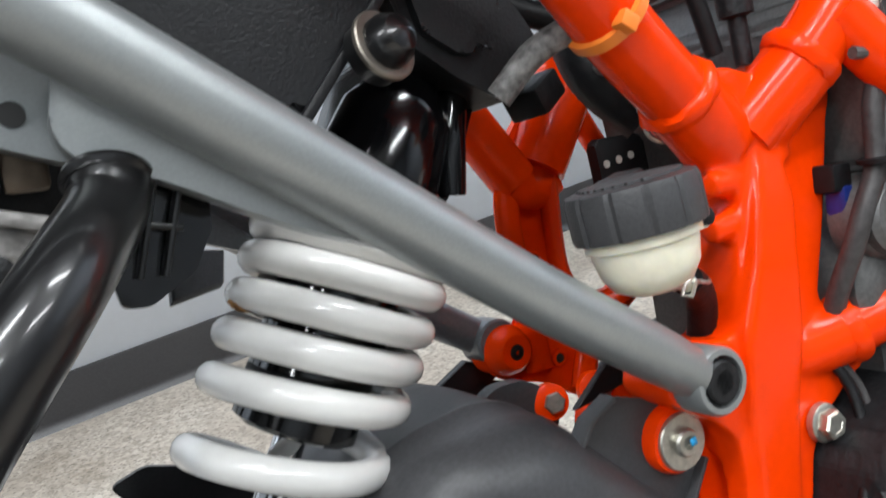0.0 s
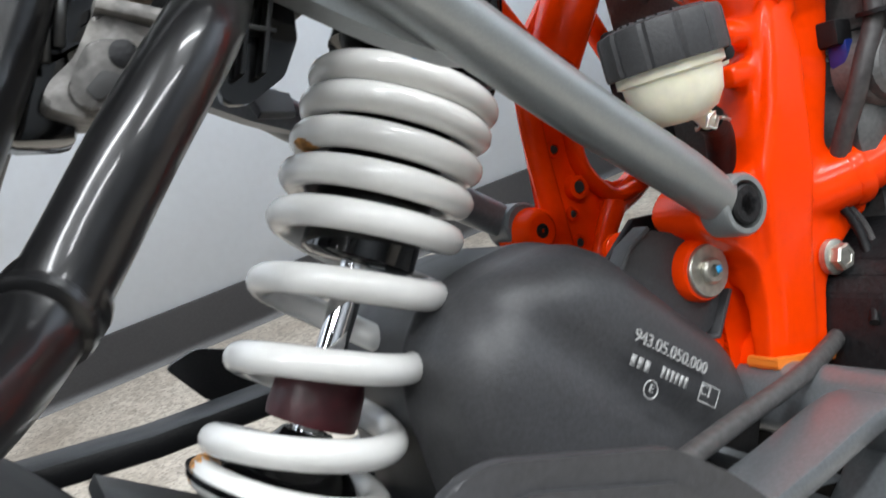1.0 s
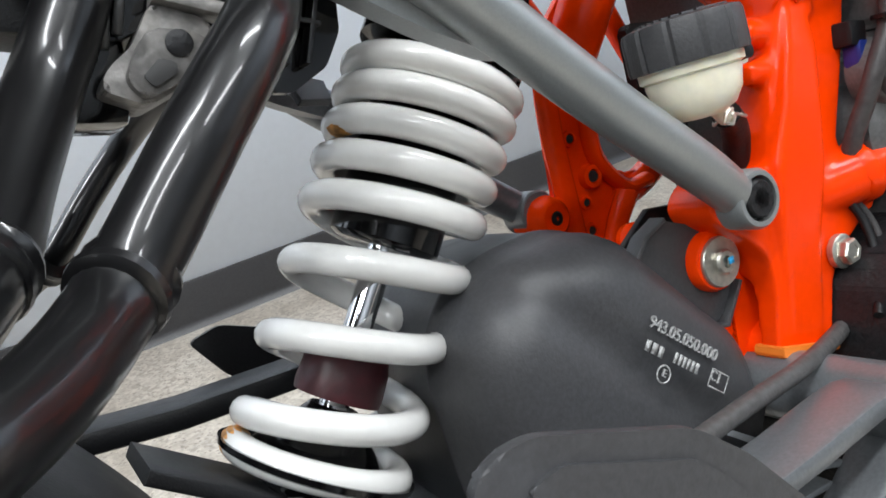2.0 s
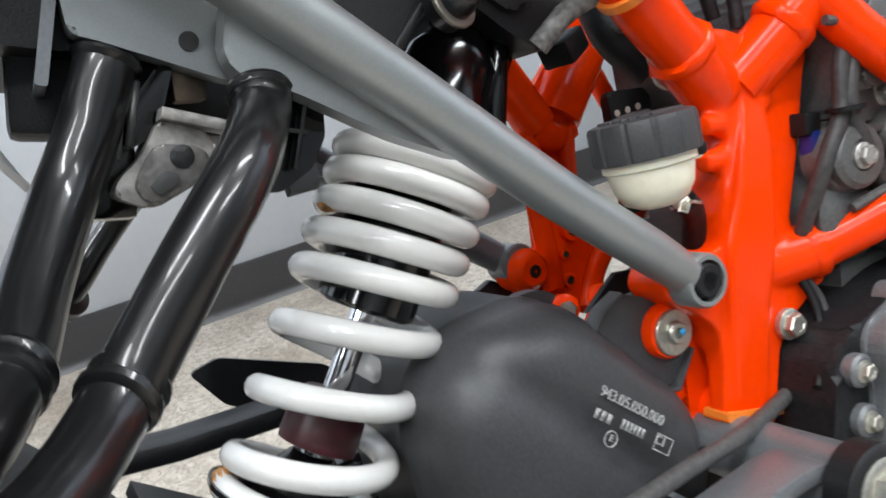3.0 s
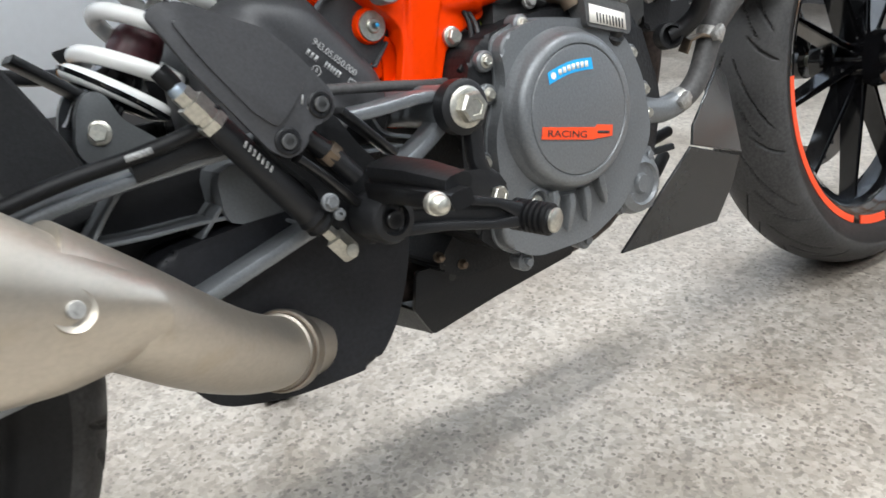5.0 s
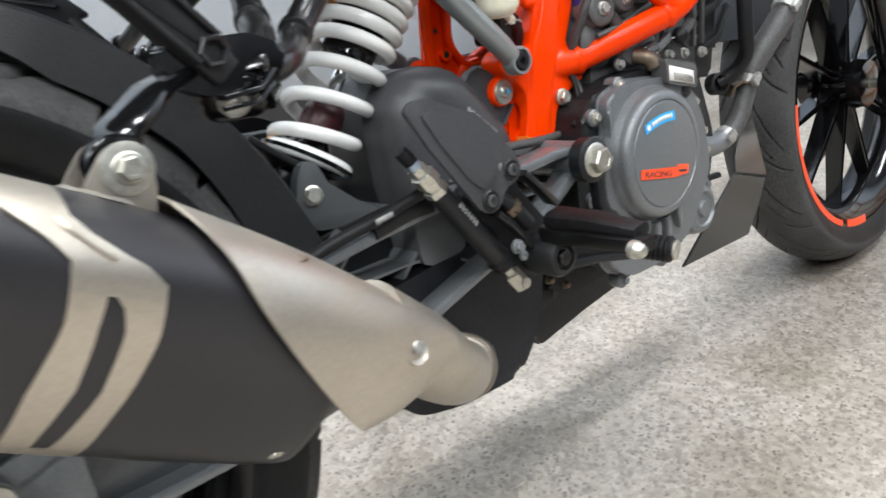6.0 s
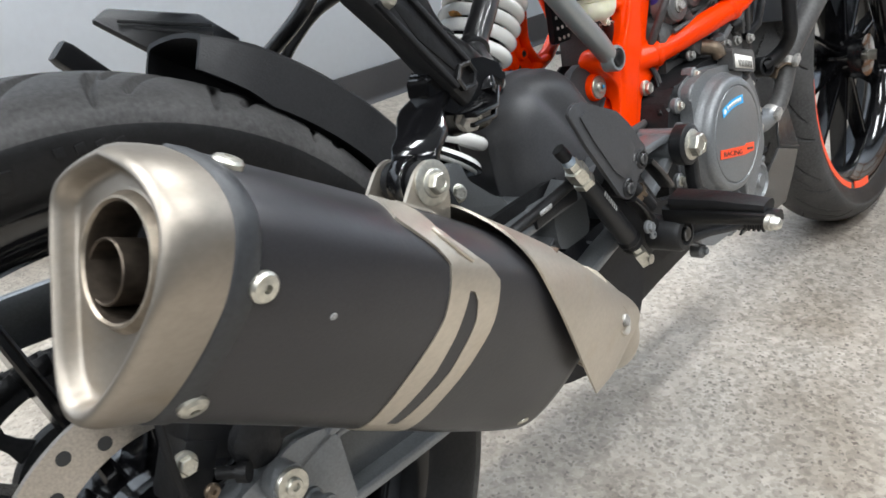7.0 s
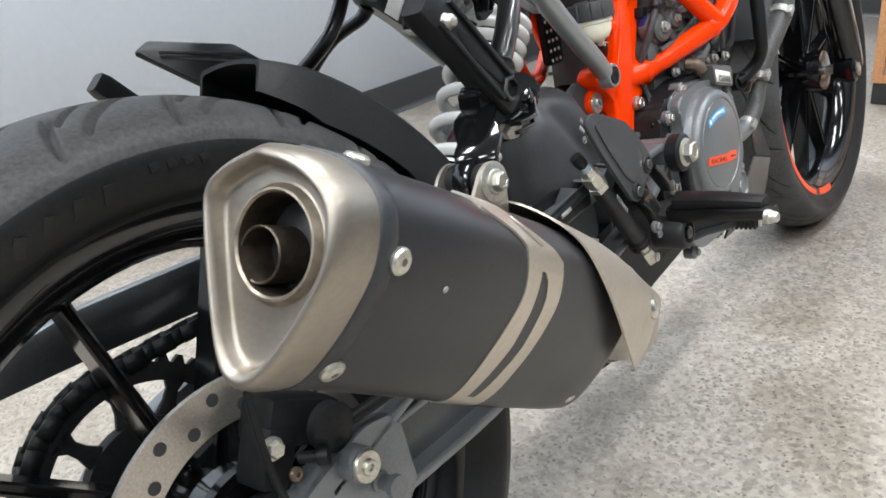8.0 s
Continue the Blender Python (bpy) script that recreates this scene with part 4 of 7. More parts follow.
part("washer", lathe([(0.0125, -0.014), (0.0125, 0.0), (0.0001, 0.0)], (0.05, -0.1385, 0.337), (0, -1, 0), 24), ENGINE, swing)

# ---- hugger mudguard over the rear tyre ----
bm = bmesh.new()
loops = []
for k in range(29):
    a = radians(64.5 - 52.5 * k / 28)
    flare = (0.053 + 0.016 * min(1, k / 17)) * (0.62 + 0.38 * min(1, (k + 0.5) / 3.5) ** 0.6)
    skirt = 1 + 0.6 * max(0.0, k - 14) / 14
    sec = []
    for yy, dr in ((-flare, -0.03), (-flare, 0.004), (-flare * 0.94, 0.007), (-flare * 0.5, 0.0095), (0, 0.0105), (flare * 0.5, 0.0095), (flare * 0.94, 0.007), (flare, 0.004), (flare, -0.03),
                   (flare - 0.003, -0.03), (flare - 0.003, 0.001), (flare * 0.86, 0.0035), (flare * 0.48, 0.006), (0, 0.007), (-flare * 0.48, 0.006), (-flare * 0.86, 0.0035), (-flare + 0.003, 0.001), (-flare + 0.003, -0.03)):
        r = 0.3235 + (dr if dr > 0 else dr * skirt * (0.55 + 0.45 * min(1, k / 5)))
        sec.append((r * math.cos(a), yy, 0.3 + r * math.sin(a)))
    loops.append(sec)
rings(bm, loops)
hug = part("hugger", bm, HUGPL, bike, "matt black plastic rear hugger mudguard")
tail = quad_plate([(0.1565, 0.154, 0.626), (0.172, 0.152, 0.6335), (0.233, 0.115, 0.612), (0.2515, 0.092, 0.584), (0.2215, 0.085, 0.577), (0.186, 0.115, 0.585)], 0.007, 0.002)
flap = part("chain_guard", tail, PLASTIC, hug, "ridged black plastic guard")
for f in (0.3, 0.6):
    part("ridge", bar([(0.163 + 0.03 * f, 0.1455 - 0.02 * f, 0.629 - 0.028 * f), (0.237 - 0.012 * f, 0.1045 - 0.012 * f, 0.606 - 0.022 * f)], 0.003, 0.003), PLASTIC, flap)
part("guard_stay", bar([(0.236, 0.09, 0.58), (0.25, 0.075, 0.555), (0.265, 0.055, 0.53)], 0.012, 0.01), PLASTIC, hug)
part("front_apron", bar([(0.30, -0.005, 0.47), (0.335, -0.005, 0.44), (0.36, -0.005, 0.41), (0.38, -0.005, 0.37)], 0.045, 0.006), PLASTIC, hug)
part("side_rail", bar([(0.25, 0.092, 0.47), (0.33, 0.092, 0.455), (0.40, 0.09, 0.448), (0.48, 0.088, 0.425)], 0.03, 0.012), PLASTIC, hug)
part("chain_case", bar([(-0.075, 0.108, 0.43), (0.0, 0.108, 0.432), (0.12, 0.108, 0.424), (0.26, 0.105, 0.42)], 0.014, [0.03, 0.042, 0.046, 0.04]), GUN, bike, "dark grey guard above the chain")

# ---- engine ----
LOOMG = mat("grey_cable_sleeve", (0.06, 0.058, 0.057), 0.5, grain=0.25, grain_scale=300, bump=0.3, spec=0.4)
DULLZ = mat("dull_bolt_steel", (0.36, 0.35, 0.33), 0.45, 0.6, grain=0.3, grain_scale=300, bump=0.3, dirt=0.5, dirt_color=(0.2, 0.17, 0.13), dirt_scale=60)
crank = bmesh.new()
sheet(rounded([(0.60, 0.255), (0.58, 0.28), (0.585, 0.36), (0.61, 0.425), (0.68, 0.44), (0.80, 0.425), (0.825, 0.34), (0.80, 0.27), (0.74, 0.245), (0.64, 0.245)], 0.02), -0.098, 0.10, 0.008, crank)
engine = part("engine", crank, ENGDARK, bike, "dark grey cast engine case")
COVER = rounded([(0.625, 0.424), (0.628, 0.39), (0.608, 0.35), (0.607, 0.309), (0.600, 0.262), (0.632, 0.241), (0.700, 0.238), (0.745, 0.256), (0.790, 0.312), (0.786, 0.365), (0.768, 0.405), (0.73, 0.425), (0.664, 0.434)], 0.014, 5)
cover = part("clutch_cover", sheet(COVER, -0.112, -0.09, 0.005, seg=4), ENGINE, engine, "satin grey clutch cover")
part("cover_flange", sheet([(0.69 + (x - 0.69) * 1.025, 0.33 + (z - 0.33) * 1.02) for x, z in COVER], -0.1, -0.094, 0.0015), ENGINE, cover)
CC = (0.6865, -0.105, 0.3555)
part("cover_drum", lathe([(0.0695, 0.0), (0.0685, 0.008), (0.066, 0.0125), (0.0645, 0.016), (0.0642, 0.019), (0.062, 0.0225), (0.0595, 0.0245), (0.0545, 0.0247), (0.0535, 0.0232), (0.0525, 0.0245), (0.0505, 0.025), (0.0001, 0.0254)], CC, (0, -1, 0), 72), ENGINE, cover, "round grey cover plate with a fine groove")
for k, (x0, z0, x1, z1) in enumerate(((0.655, 0.287, 0.648, 0.262), (0.673, 0.280, 0.669, 0.256), (0.691, 0.281, 0.693, 0.258), (0.71, 0.287, 0.717, 0.268))):
    part("rib", bar([(x0, -0.116, z0 + 0.006), (x0, -0.117, z0), ((x0 + x1) / 2, -0.115, (z0 + z1) / 2), (x1, -0.1115, z1)], 0.012, [0.007, 0.0075, 0.006, 0.003]), ENGINE, cover)
    part("rib_shadow_gap", bar([(x0 + 0.0075, -0.1115, z0 + 0.002), (x1 + 0.0065, -0.1115, z1 + 0.004)], 0.003, [0.007, 0.003]), ENGDARK, cover)
for x, z in ((0.659, 0.431), (0.617, 0.409), (0.615, 0.383), (0.601, 0.331), (0.629, 0.237), (0.7, 0.2345), (0.762, 0.258), (0.792, 0.291), (0.797, 0.33), (0.795, 0.352), (0.783, 0.387), (0.745, 0.424)):
    part("lug", lathe([(0.0085, 0.0), (0.0085, 0.012), (0.007, 0.0135), (0.0001, 0.0136)], (x, -0.09, z), (0, -1, 0), 18), ENGINE, cover)
    bolt((x, -0.1035, z), (0, -1, 0), 0.0088, cover, "flange", ZINC if z > 0.3 else ENGINE)
part("drain_recess", lathe([(0.0125, 0.0), (0.0125, 0.004), (0.0105, 0.0045), (0.0095, 0.001), (0.0001, 0.001)], (0.641, -0.111, 0.287), (0, -1, 0), 24), ENGINE, cover)
bolt((0.641, -0.1115, 0.287), (0, -1, 0), 0.013, cover, "button", ZINC)
# sticker and printed bar on the cover
stk = bmesh.new()
for k in range(13):
    f = k / 12
    x = 0.655 + 0.05 * f
    z = 0.3872 + 0.0035 * f + 0.0028 * math.sin(math.pi * f)
    for h in (-0.0048, 0.0048):
        stk.verts.new((x - h * 0.06, -0.1306, z + h))
stk.verts.ensure_lookup_table()
for k in range(12):
    stk.faces.new([stk.verts[i] for i in (2 * k, 2 * k + 1, 2 * k + 3, 2 * k + 2)])
s1 = part("sticker", stk, BLUE, cover, "small bright blue curved sticker")
for k in range(7):
    f = 0.26 + 0.1 * k
    part("print_bar", block((0.655 + 0.05 * f, -0.1309, 0.3872 + 0.0035 * f + 0.0028 * math.sin(math.pi * f)), (0.0034, 0.0004, 0.0046), (0, -4 + 5 * f, 0), 0), PAPER, s1)
part("print_dot", lathe([(0.0028, 0), (0.0028, 0.0003), (0.0001, 0.0003)], (0.6605, -0.1307, 0.3885), (0, -1, 0), 16), PAPER, s1)
rb = part("printed_bar", sheet([(0.6395, 0.3418), (0.6418, 0.3512), (0.7, 0.3382), (0.7025, 0.3402), (0.7205, 0.336), (0.7185, 0.3268), (0.6985, 0.3292), (0.696, 0.3288)], -0.1312, -0.1303, 0.0002), REDBAR, cover, "slanted orange printed bar")
lettering("RACING", 0.0078, (0.645, -0.1314, 0.3428), (0.97, 0, -0.235), (0.235, 0, 0.97), BLACKINK, rb, squeeze=1.55, depth=0.0002)
part("print_bar", block((0.7085, -0.1314, 0.3325), (0.014, 0.0004, 0.0022), (0, 13.5, 0), 0), BLACKINK, rb)

# cylinder and head with fins, bosses and covers
cyl = part("cylinder", sheet(rounded([(0.655, 0.42), (0.668, 0.52), (0.85, 0.5), (0.842, 0.405)], 0.01), -0.07, 0.07, 0.006), ENGMID, engine, "dark cast cylinder")
for k in range(4):
    part("fin", sheet(rounded([(0.662 + 0.003 * k, 0.468 + 0.014 * k), (0.663 + 0.003 * k, 0.472 + 0.014 * k), (0.853, 0.449 + 0.014 * k), (0.852, 0.445 + 0.014 * k)], 0.001), -0.078, 0.078, 0.0008), ENGMID, cyl)
head = part("cylinder_head", sheet(rounded([(0.668, 0.52), (0.672, 0.60), (0.70, 0.625), (0.85, 0.615), (0.862, 0.50)], 0.012), -0.082, 0.082, 0.008), ENGMID, engine)
for z0, z1 in ((0.44, 0.50), (0.50, 0.44)):
    part("stiffening_rib", bar([(0.765, -0.072, z0), (0.825, -0.072, z1)], 0.006, 0.004), ENGMID, cyl)
part("boss", lathe([(0.022, 0), (0.021, 0.012), (0.012, 0.014), (0.0001, 0.014)], (0.795, -0.068, 0.47), (0, -1, 0), 24), ENGMID, cyl)
part("rocker_cover", sheet(rounded([(0.69, 0.62), (0.70, 0.65), (0.84, 0.64), (0.85, 0.61)], 0.01), -0.078, 0.078, 0.006), ENGMID, head)
bolt((0.703, -0.083, 0.531), (-0.3, -0.95, 0), 0.0145, head, "flange", DULLZ)
bolt((0.714, -0.084, 0.543), (-0.3, -0.95, 0), 0.0105, head, "flange", DULLZ)
part("cam_plate", sheet(rounded([(0.675, 0.535), (0.685, 0.575), (0.735, 0.592), (0.752, 0.575), (0.73, 0.54)], 0.01), -0.09, -0.08, 0.003), ENGMID, head)
for x, z, r, l in ((0.668, 0.475, 0.026, 0.02), (0.705, 0.462, 0.022, 0.03), (0.74, 0.455, 0.018, 0.022)):
    part("starter_cover", lathe([(r, -0.02), (r, l * 0.8), (r * 0.85, l), (r * 0.4, l + 0.002), (0.0001, l + 0.002)], (x, -0.06, z), (0, -1, 0), 26), ENGMID, engine)
bolt((0.613, -0.069, 0.431), (0, -1, 0), 0.013, engine, "flange", ZINC)
part("clutch_arm", bar([(0.712, -0.1, 0.452), (0.73, -0.102, 0.455), (0.752, -0.1, 0.462)], 0.006, 0.009), ENGINE, engine)
cs = [(0.724 + 0.0068 * math.cos(a), -0.098 + 0.0068 * math.sin(a), 0.44 + 0.0012 * a / 2) for a in np.linspace(0, 2 * math.pi * 5, 90)]
part("return_spring", tube(cs, 0.0011, 6), HEATED, engine)
part("clutch_post", lathe([(0.007, 0), (0.007, 0.02), (0.009, 0.022), (0.009, 0.026), (0.004, 0.03)], (0.724, -0.098, 0.432), (0, 0, 1), 18), ENGINE, engine)
part("clutch_cable", tube([(0.71, -0.098, 0.4575), (0.735, -0.096, 0.4585), (0.775, -0.094, 0.458)], 0.0011, 6, 3), ZINC, engine, "thin bare steel cable")
part("cable_boot", tube([(0.772, -0.094, 0.458), (0.782, -0.093, 0.4585), (0.79, -0.091, 0.459)], [0.0035, 0.009, 0.0075], 14, 3), SOFT, engine)
part("cable_sleeve", tube([(0.788, -0.091, 0.459), (0.81, -0.086, 0.464), (0.84, -0.075, 0.474), (0.9, -0.06, 0.495), (0.95, -0.06, 0.53)], [0.0055, 0.0055, 0.005, 0.0045, 0.0045], 10, 4), LOOMG, engine)
nst = part("sticker", sheet([(0.7195, 0.4225), (0.7205, 0.4375), (0.762, 0.424), (0.762, 0.41)], -0.1192, -0.1186, 0), PAPER, engine, "white paper sticker with bars")
for k in range(9):
    part("print_bar", block((0.728 + 0.0037 * k, -0.1195, 0.4255 - 0.0012 * k), (0.0012, 0.0004, 0.008), bevel=0), BLACKINK, nst)
part("oil_cap", lathe([(0.012, 0), (0.012, 0.01), (0.009, 0.012), (0.009, 0.018), (0.004, 0.0185)], (0.756, -0.1, 0.402), (0.1, -0.7, 0.7), 18), PLASTIC, engine)
part("sensor_plate", sheet(rounded([(0.716, 0.42), (0.716, 0.445), (0.77, 0.43), (0.768, 0.405)], 0.004), -0.1185, -0.1, 0.002), ENGMID, engine)
for x, z, r in ((0.664, 0.505, 0.017), (0.70, 0.508, 0.013), (0.742, 0.52, 0.014), (0.79, 0.53, 0.012), (0.735, 0.572, 0.016), (0.79, 0.585, 0.018)):
    c_ = part("casting_boss", lathe([(r * 1.15, -0.012), (r * 1.1, 0.0), (r, 0.002), (r, 0.007), (r * 0.85, 0.0095), (r * 0.5, 0.01), (r * 0.45, 0.0085), (0.0001, 0.0085)], (x, -0.082, z), (-0.12, -0.99, 0.05), 22), ENGMID, engine)
    bolt((x - 0.001, -0.0915, z), (-0.12, -0.99, 0.05), r * 0.62, c_, "flange", DULLZ)
for x, z0, z1 in ((0.757, 0.445, 0.52), (0.778, 0.445, 0.53), (0.828, 0.44, 0.535), (0.845, 0.44, 0.54)):
    part("casting_rib", bar([(x, -0.079, z0), (x + 0.004, -0.081, (z0 + z1) / 2), (x + 0.006, -0.083, z1)], 0.006, [0.005, 0.006, 0.005], (0, 1, 0)), ENGMID, cyl)
for z in (0.515, 0.538, 0.562):
    part("head_step", bar([(0.672, -0.085, z), (0.74, -0.0865, z - 0.004), (0.85, -0.084, z - 0.012)], 0.006, 0.0045), ENGMID, head)
for x, z in ((0.686, 0.447), (0.772, 0.44), (0.80, 0.437), (0.835, 0.432), (0.69, 0.553), (0.83, 0.553), (0.757, 0.602)):
    bolt((x, -0.085, z), (0, -1, 0.1), 0.0095, engine, "flange", DULLZ)
part("hose_stub", tube([(0.705, -0.088, 0.452), (0.713, -0.1, 0.447), (0.716, -0.104, 0.437)], [0.009, 0.0085, 0.008], 14, 3), HEATED, engine)
for q in ([(0.655, -0.09, 0.575), (0.69, -0.096, 0.566), (0.73, -0.096, 0.556), (0.80, -0.09, 0.56)], [(0.79, -0.09, 0.60), (0.805, -0.094, 0.55), (0.812, -0.092, 0.50), (0.83, -0.08, 0.46)], [(0.655, -0.086, 0.48), (0.69, -0.094, 0.487), (0.735, -0.095, 0.498), (0.80, -0.09, 0.505)]):
    part("wire", tube(q, 0.0026, 8, 5), LOOMG, engine)
part("wire_clip", block((0.735, -0.098, 0.556), (0.008, 0.008, 0.009), (0, 10, 0), 0.001), PLASTIC, engine)
# water pump, pipes and hoses
pump = part("water_pump", lathe([(0.03, -0.03), (0.03, 0.0), (0.027, 0.008), (0.02, 0.012), (0.018, 0.009), (0.01, 0.009), (0.008, 0.013), (0.0001, 0.013)], (0.775, -0.098, 0.268), (0, -1, 0), 30), ENGINE, engine, "round grey pump cover")
for a in (0.6, 2.2, 3.9, 5.3):
    bolt((0.775 + 0.03 * math.cos(a), -0.098, 0.268 + 0.03 * math.sin(a)), (0, -1, 0), 0.0075, pump, "flange", ENGINE)
part("pump_spout", tube([(0.785, -0.088, 0.335), (0.81, -0.09, 0.329), (0.835, -0.092, 0.326), (0.852, -0.094, 0.33)], [0.018, 0.0145, 0.0125, 0.012], 18, 4), ENGINE, engine)
hose = part("radiator_hose", tube([(0.845, -0.0935, 0.328), (0.864, -0.096, 0.334), (0.880, -0.099, 0.349), (0.893, -0.101, 0.373), (0.902, -0.103, 0.393), (0.922, -0.108, 0.416), (0.95, -0.114, 0.440), (0.978, -0.118, 0.466), (0.99, -0.112, 0.52)], [0.0112, 0.0112, 0.0112, 0.0115, 0.0125, 0.0142, 0.0148, 0.0148, 0.0145], 18, 5), LOOMG, engine, "black rubber radiator hose with steel clamps")
for at, ax, r in (((0.8985, -0.102, 0.386), (0.45, -0.08, 0.88), 0.0135), ((0.968, -0.1165, 0.457), (0.7, -0.1, 0.65), 0.0155), ((0.853, -0.094, 0.330), (0.9, -0.1, 0.3), 0.0125)):
    part("hose_clamp", lathe([(r - 0.001, -0.0055), (r, -0.005), (r, 0.005), (r - 0.001, 0.0055)], at, ax, 26), DULLZ, hose)
    part("clamp_screw", block((at[0] - 0.006, at[1] - r, at[2] + 0.002), (0.016, 0.007, 0.009), (0, -30, 0), 0.0015), DULLZ, hose)
part("clamp_tongue", bar([(0.892, -0.108, 0.383), (0.880, -0.104, 0.388), (0.870, -0.098, 0.386), (0.866, -0.094, 0.374)], 0.012, 0.003), HEATED, hose, "rusty clamp tongue")
part("overflow_hose", tube([(0.853, -0.09, 0.393), (0.862, -0.1, 0.398), (0.868, -0.112, 0.410), (0.866, -0.121, 0.426), (0.86, -0.125, 0.445), (0.862, -0.125, 0.50), (0.868, -0.12, 0.58)], [0.0095, 0.009, 0.0085, 0.0085, 0.0085, 0.009, 0.009], 16, 5), SOFT, engine, "black moulded hose")
part("hose_mouth", lathe([(0.0095, 0), (0.0125, 0.001), (0.0125, 0.014), (0.0095, 0.015), (0.008, 0.006), (0.0001, 0.005)], (0.850, -0.086, 0.392), (-0.35, -0.93, 0.1), 22), SOFT, engine)
part("thermostat_housing", sheet(rounded([(0.852, 0.40), (0.85, 0.47), (0.872, 0.545), (0.912, 0.54), (0.905, 0.46), (0.885, 0.395)], 0.008), -0.062, -0.03, 0.004), ENGDARK, engine)
for q in ([(0.852, -0.07, 0.47), (0.88, -0.074, 0.475), (0.92, -0.07, 0.49)], [(0.86, -0.068, 0.43), (0.89, -0.072, 0.44), (0.925, -0.066, 0.47)]):
    part("bracket_arm", bar(q, 0.008, 0.01), PLASTIC, engine)
part("coolant_tube", tube([(0.82, -0.06, 0.29), (0.86, -0.05, 0.287), (0.91, -0.03, 0.285)], 0.006, 12, 3), SOFT, engine)
part("coolant_tube", tube([(0.80, -0.06, 0.24), (0.85, -0.05, 0.245), (0.9, -0.03, 0.26)], 0.007, 12, 3), SOFT, engine)
TARNPIPE = mat("dark_header_steel", (0.06, 0.045, 0.04), 0.5, 0.7, grain=0.3, bump=0.2)
part("header_pipe", tube([(0.84, -0.02, 0.52), (0.895, -0.02, 0.48), (0.91, -0.01, 0.38), (0.875, 0, 0.27), (0.8, 0.0, 0.205), (0.6, 0.0, 0.215), (0.5, -0.01, 0.24)], 0.018, 18, 6), TARNPIPE, engine, "heat-stained exhaust header pipe")
rad = part("radiator", block((0.965, 0.0, 0.63), (0.03, 0.2, 0.2), (0, -12, 0), 0.008), PLASTIC, bike, "black radiator")
for k in range(14):
    part("radiator_fin", block((0.947, 0.0, 0.55 + 0.012 * k), (0.003, 0.2, 0.002), (0, -12, 0), 0), ENGDARK, rad)

# engine spoilers: side plates and belly piece
GLOSSPL = mat("smoked_gloss_plastic", (0.022, 0.0225, 0.023), 0.16, spec=0.3, grain=0.1, bump=0.03, bump_scale=60, dirt=0.2, dirt_color=(0.05, 0.048, 0.045))
spl = part("side_spoiler", quad_plate([(0.769, -0.079, 0.195), (0.865, -0.096, 0.281), (0.968, -0.078, 0.2465), (0.958, -0.073, 0.215), (0.93, -0.071, 0.18)], 0.003), GLOSSPL, bike, "glossy black side spoiler plate with a crease")
part("upper_leaf", quad_plate([(0.866, -0.097, 0.283), (0.876, -0.092, 0.301), (0.965, -0.06, 0.345), (0.985, -0.055, 0.33), (0.972, -0.078, 0.249)], 0.003), GLOSSPL, spl)
spl2 = part("side_spoiler", quad_plate(mirror([(0.769, -0.079, 0.195), (0.865, -0.096, 0.281), (0.968, -0.078, 0.2465), (0.958, -0.073, 0.215), (0.93, -0.071, 0.18)]), 0.003), GLOSSPL, bike)
part("spoiler_stay", bar([(0.8, -0.06, 0.28), (0.85, -0.085, 0.285)], 0.008, 0.006), PLASTIC, spl)
belly = part("belly_pan", sheet(rounded([(0.560, 0.238), (0.551, 0.204), (0.566, 0.176), (0.64, 0.186), (0.745, 0.196), (0.76, 0.225), (0.66, 0.232)], 0.003), -0.034, -0.029, 0.001), PLASTIC, bike, "black plastic belly pan under the engine")
part("belly_floor", bar([(0.566, 0.02, 0.177), (0.64, 0.02, 0.187), (0.745, 0.02, 0.197)], 0.1, 0.004), PLASTIC, belly)
part("belly_end", quad_plate([(0.551, -0.03, 0.204), (0.566, -0.03, 0.176), (0.556, 0.055, 0.172), (0.541, 0.05, 0.21)], 0.003), PLASTIC, belly)
part("hole", lathe([(0.004, 0), (0.004, 0.0006), (0.0001, 0.0007)], (0.596, -0.034, 0.222), (0, -1, 0), 14), BLACKINK, belly)
part("sump", sheet(rounded([(0.57, 0.24), (0.6, 0.222), (0.74, 0.222), (0.79, 0.25), (0.6, 0.27)], 0.01), -0.05, 0.06, 0.005), ENGDARK, engine)
for x, z in ((0.598, 0.236), (0.575, 0.25)):
    bolt((x, -0.05, z), (0, -1, 0), 0.009, engine, "dome", HEATED)

# ---- front silencer box, link pipe, muffler ----
box = sheet(rounded([(0.33, 0.335), (0.315, 0.28), (0.345, 0.222), (0.40, 0.207), (0.47, 0.203), (0.495, 0.228), (0.515, 0.27), (0.525, 0.315), (0.48, 0.345)], 0.02, 5), -0.1, 0.09, 0.007, seg=3)
COLLECT = mat("matt_black_heat_paint", (0.0105, 0.011, 0.0135), 0.5, grain=0.3, grain_scale=250, bump=0.3, bump_scale=500, dirt=0.6, dirt_color=(0.022, 0.0225, 0.026), dirt_scale=14, spec=0.28)
sil = part("collector_box", box, COLLECT, bike, "matt black exhaust collector box")
part("seam", bar([(0.33, -0.1005, 0.30), (0.36, -0.1015, 0.24), (0.43, -0.1015, 0.222)], 0.002, 0.003), COLLECT, sil)
PIPE = [(0.425, -0.085, 0.236), (0.396, -0.112, 0.2495), (0.372, -0.138, 0.264), (0.345, -0.163, 0.284), (0.318, -0.184, 0.308), (0.29, -0.2, 0.335), (0.25, -0.212, 0.37)]
pipe = part("link_pipe", tube(PIPE, [0.0245, 0.0245, 0.025, 0.026, 0.027, 0.028, 0.03], 28, 5), PALESTEEL, sil, "brushed stainless link pipe with heat tint")
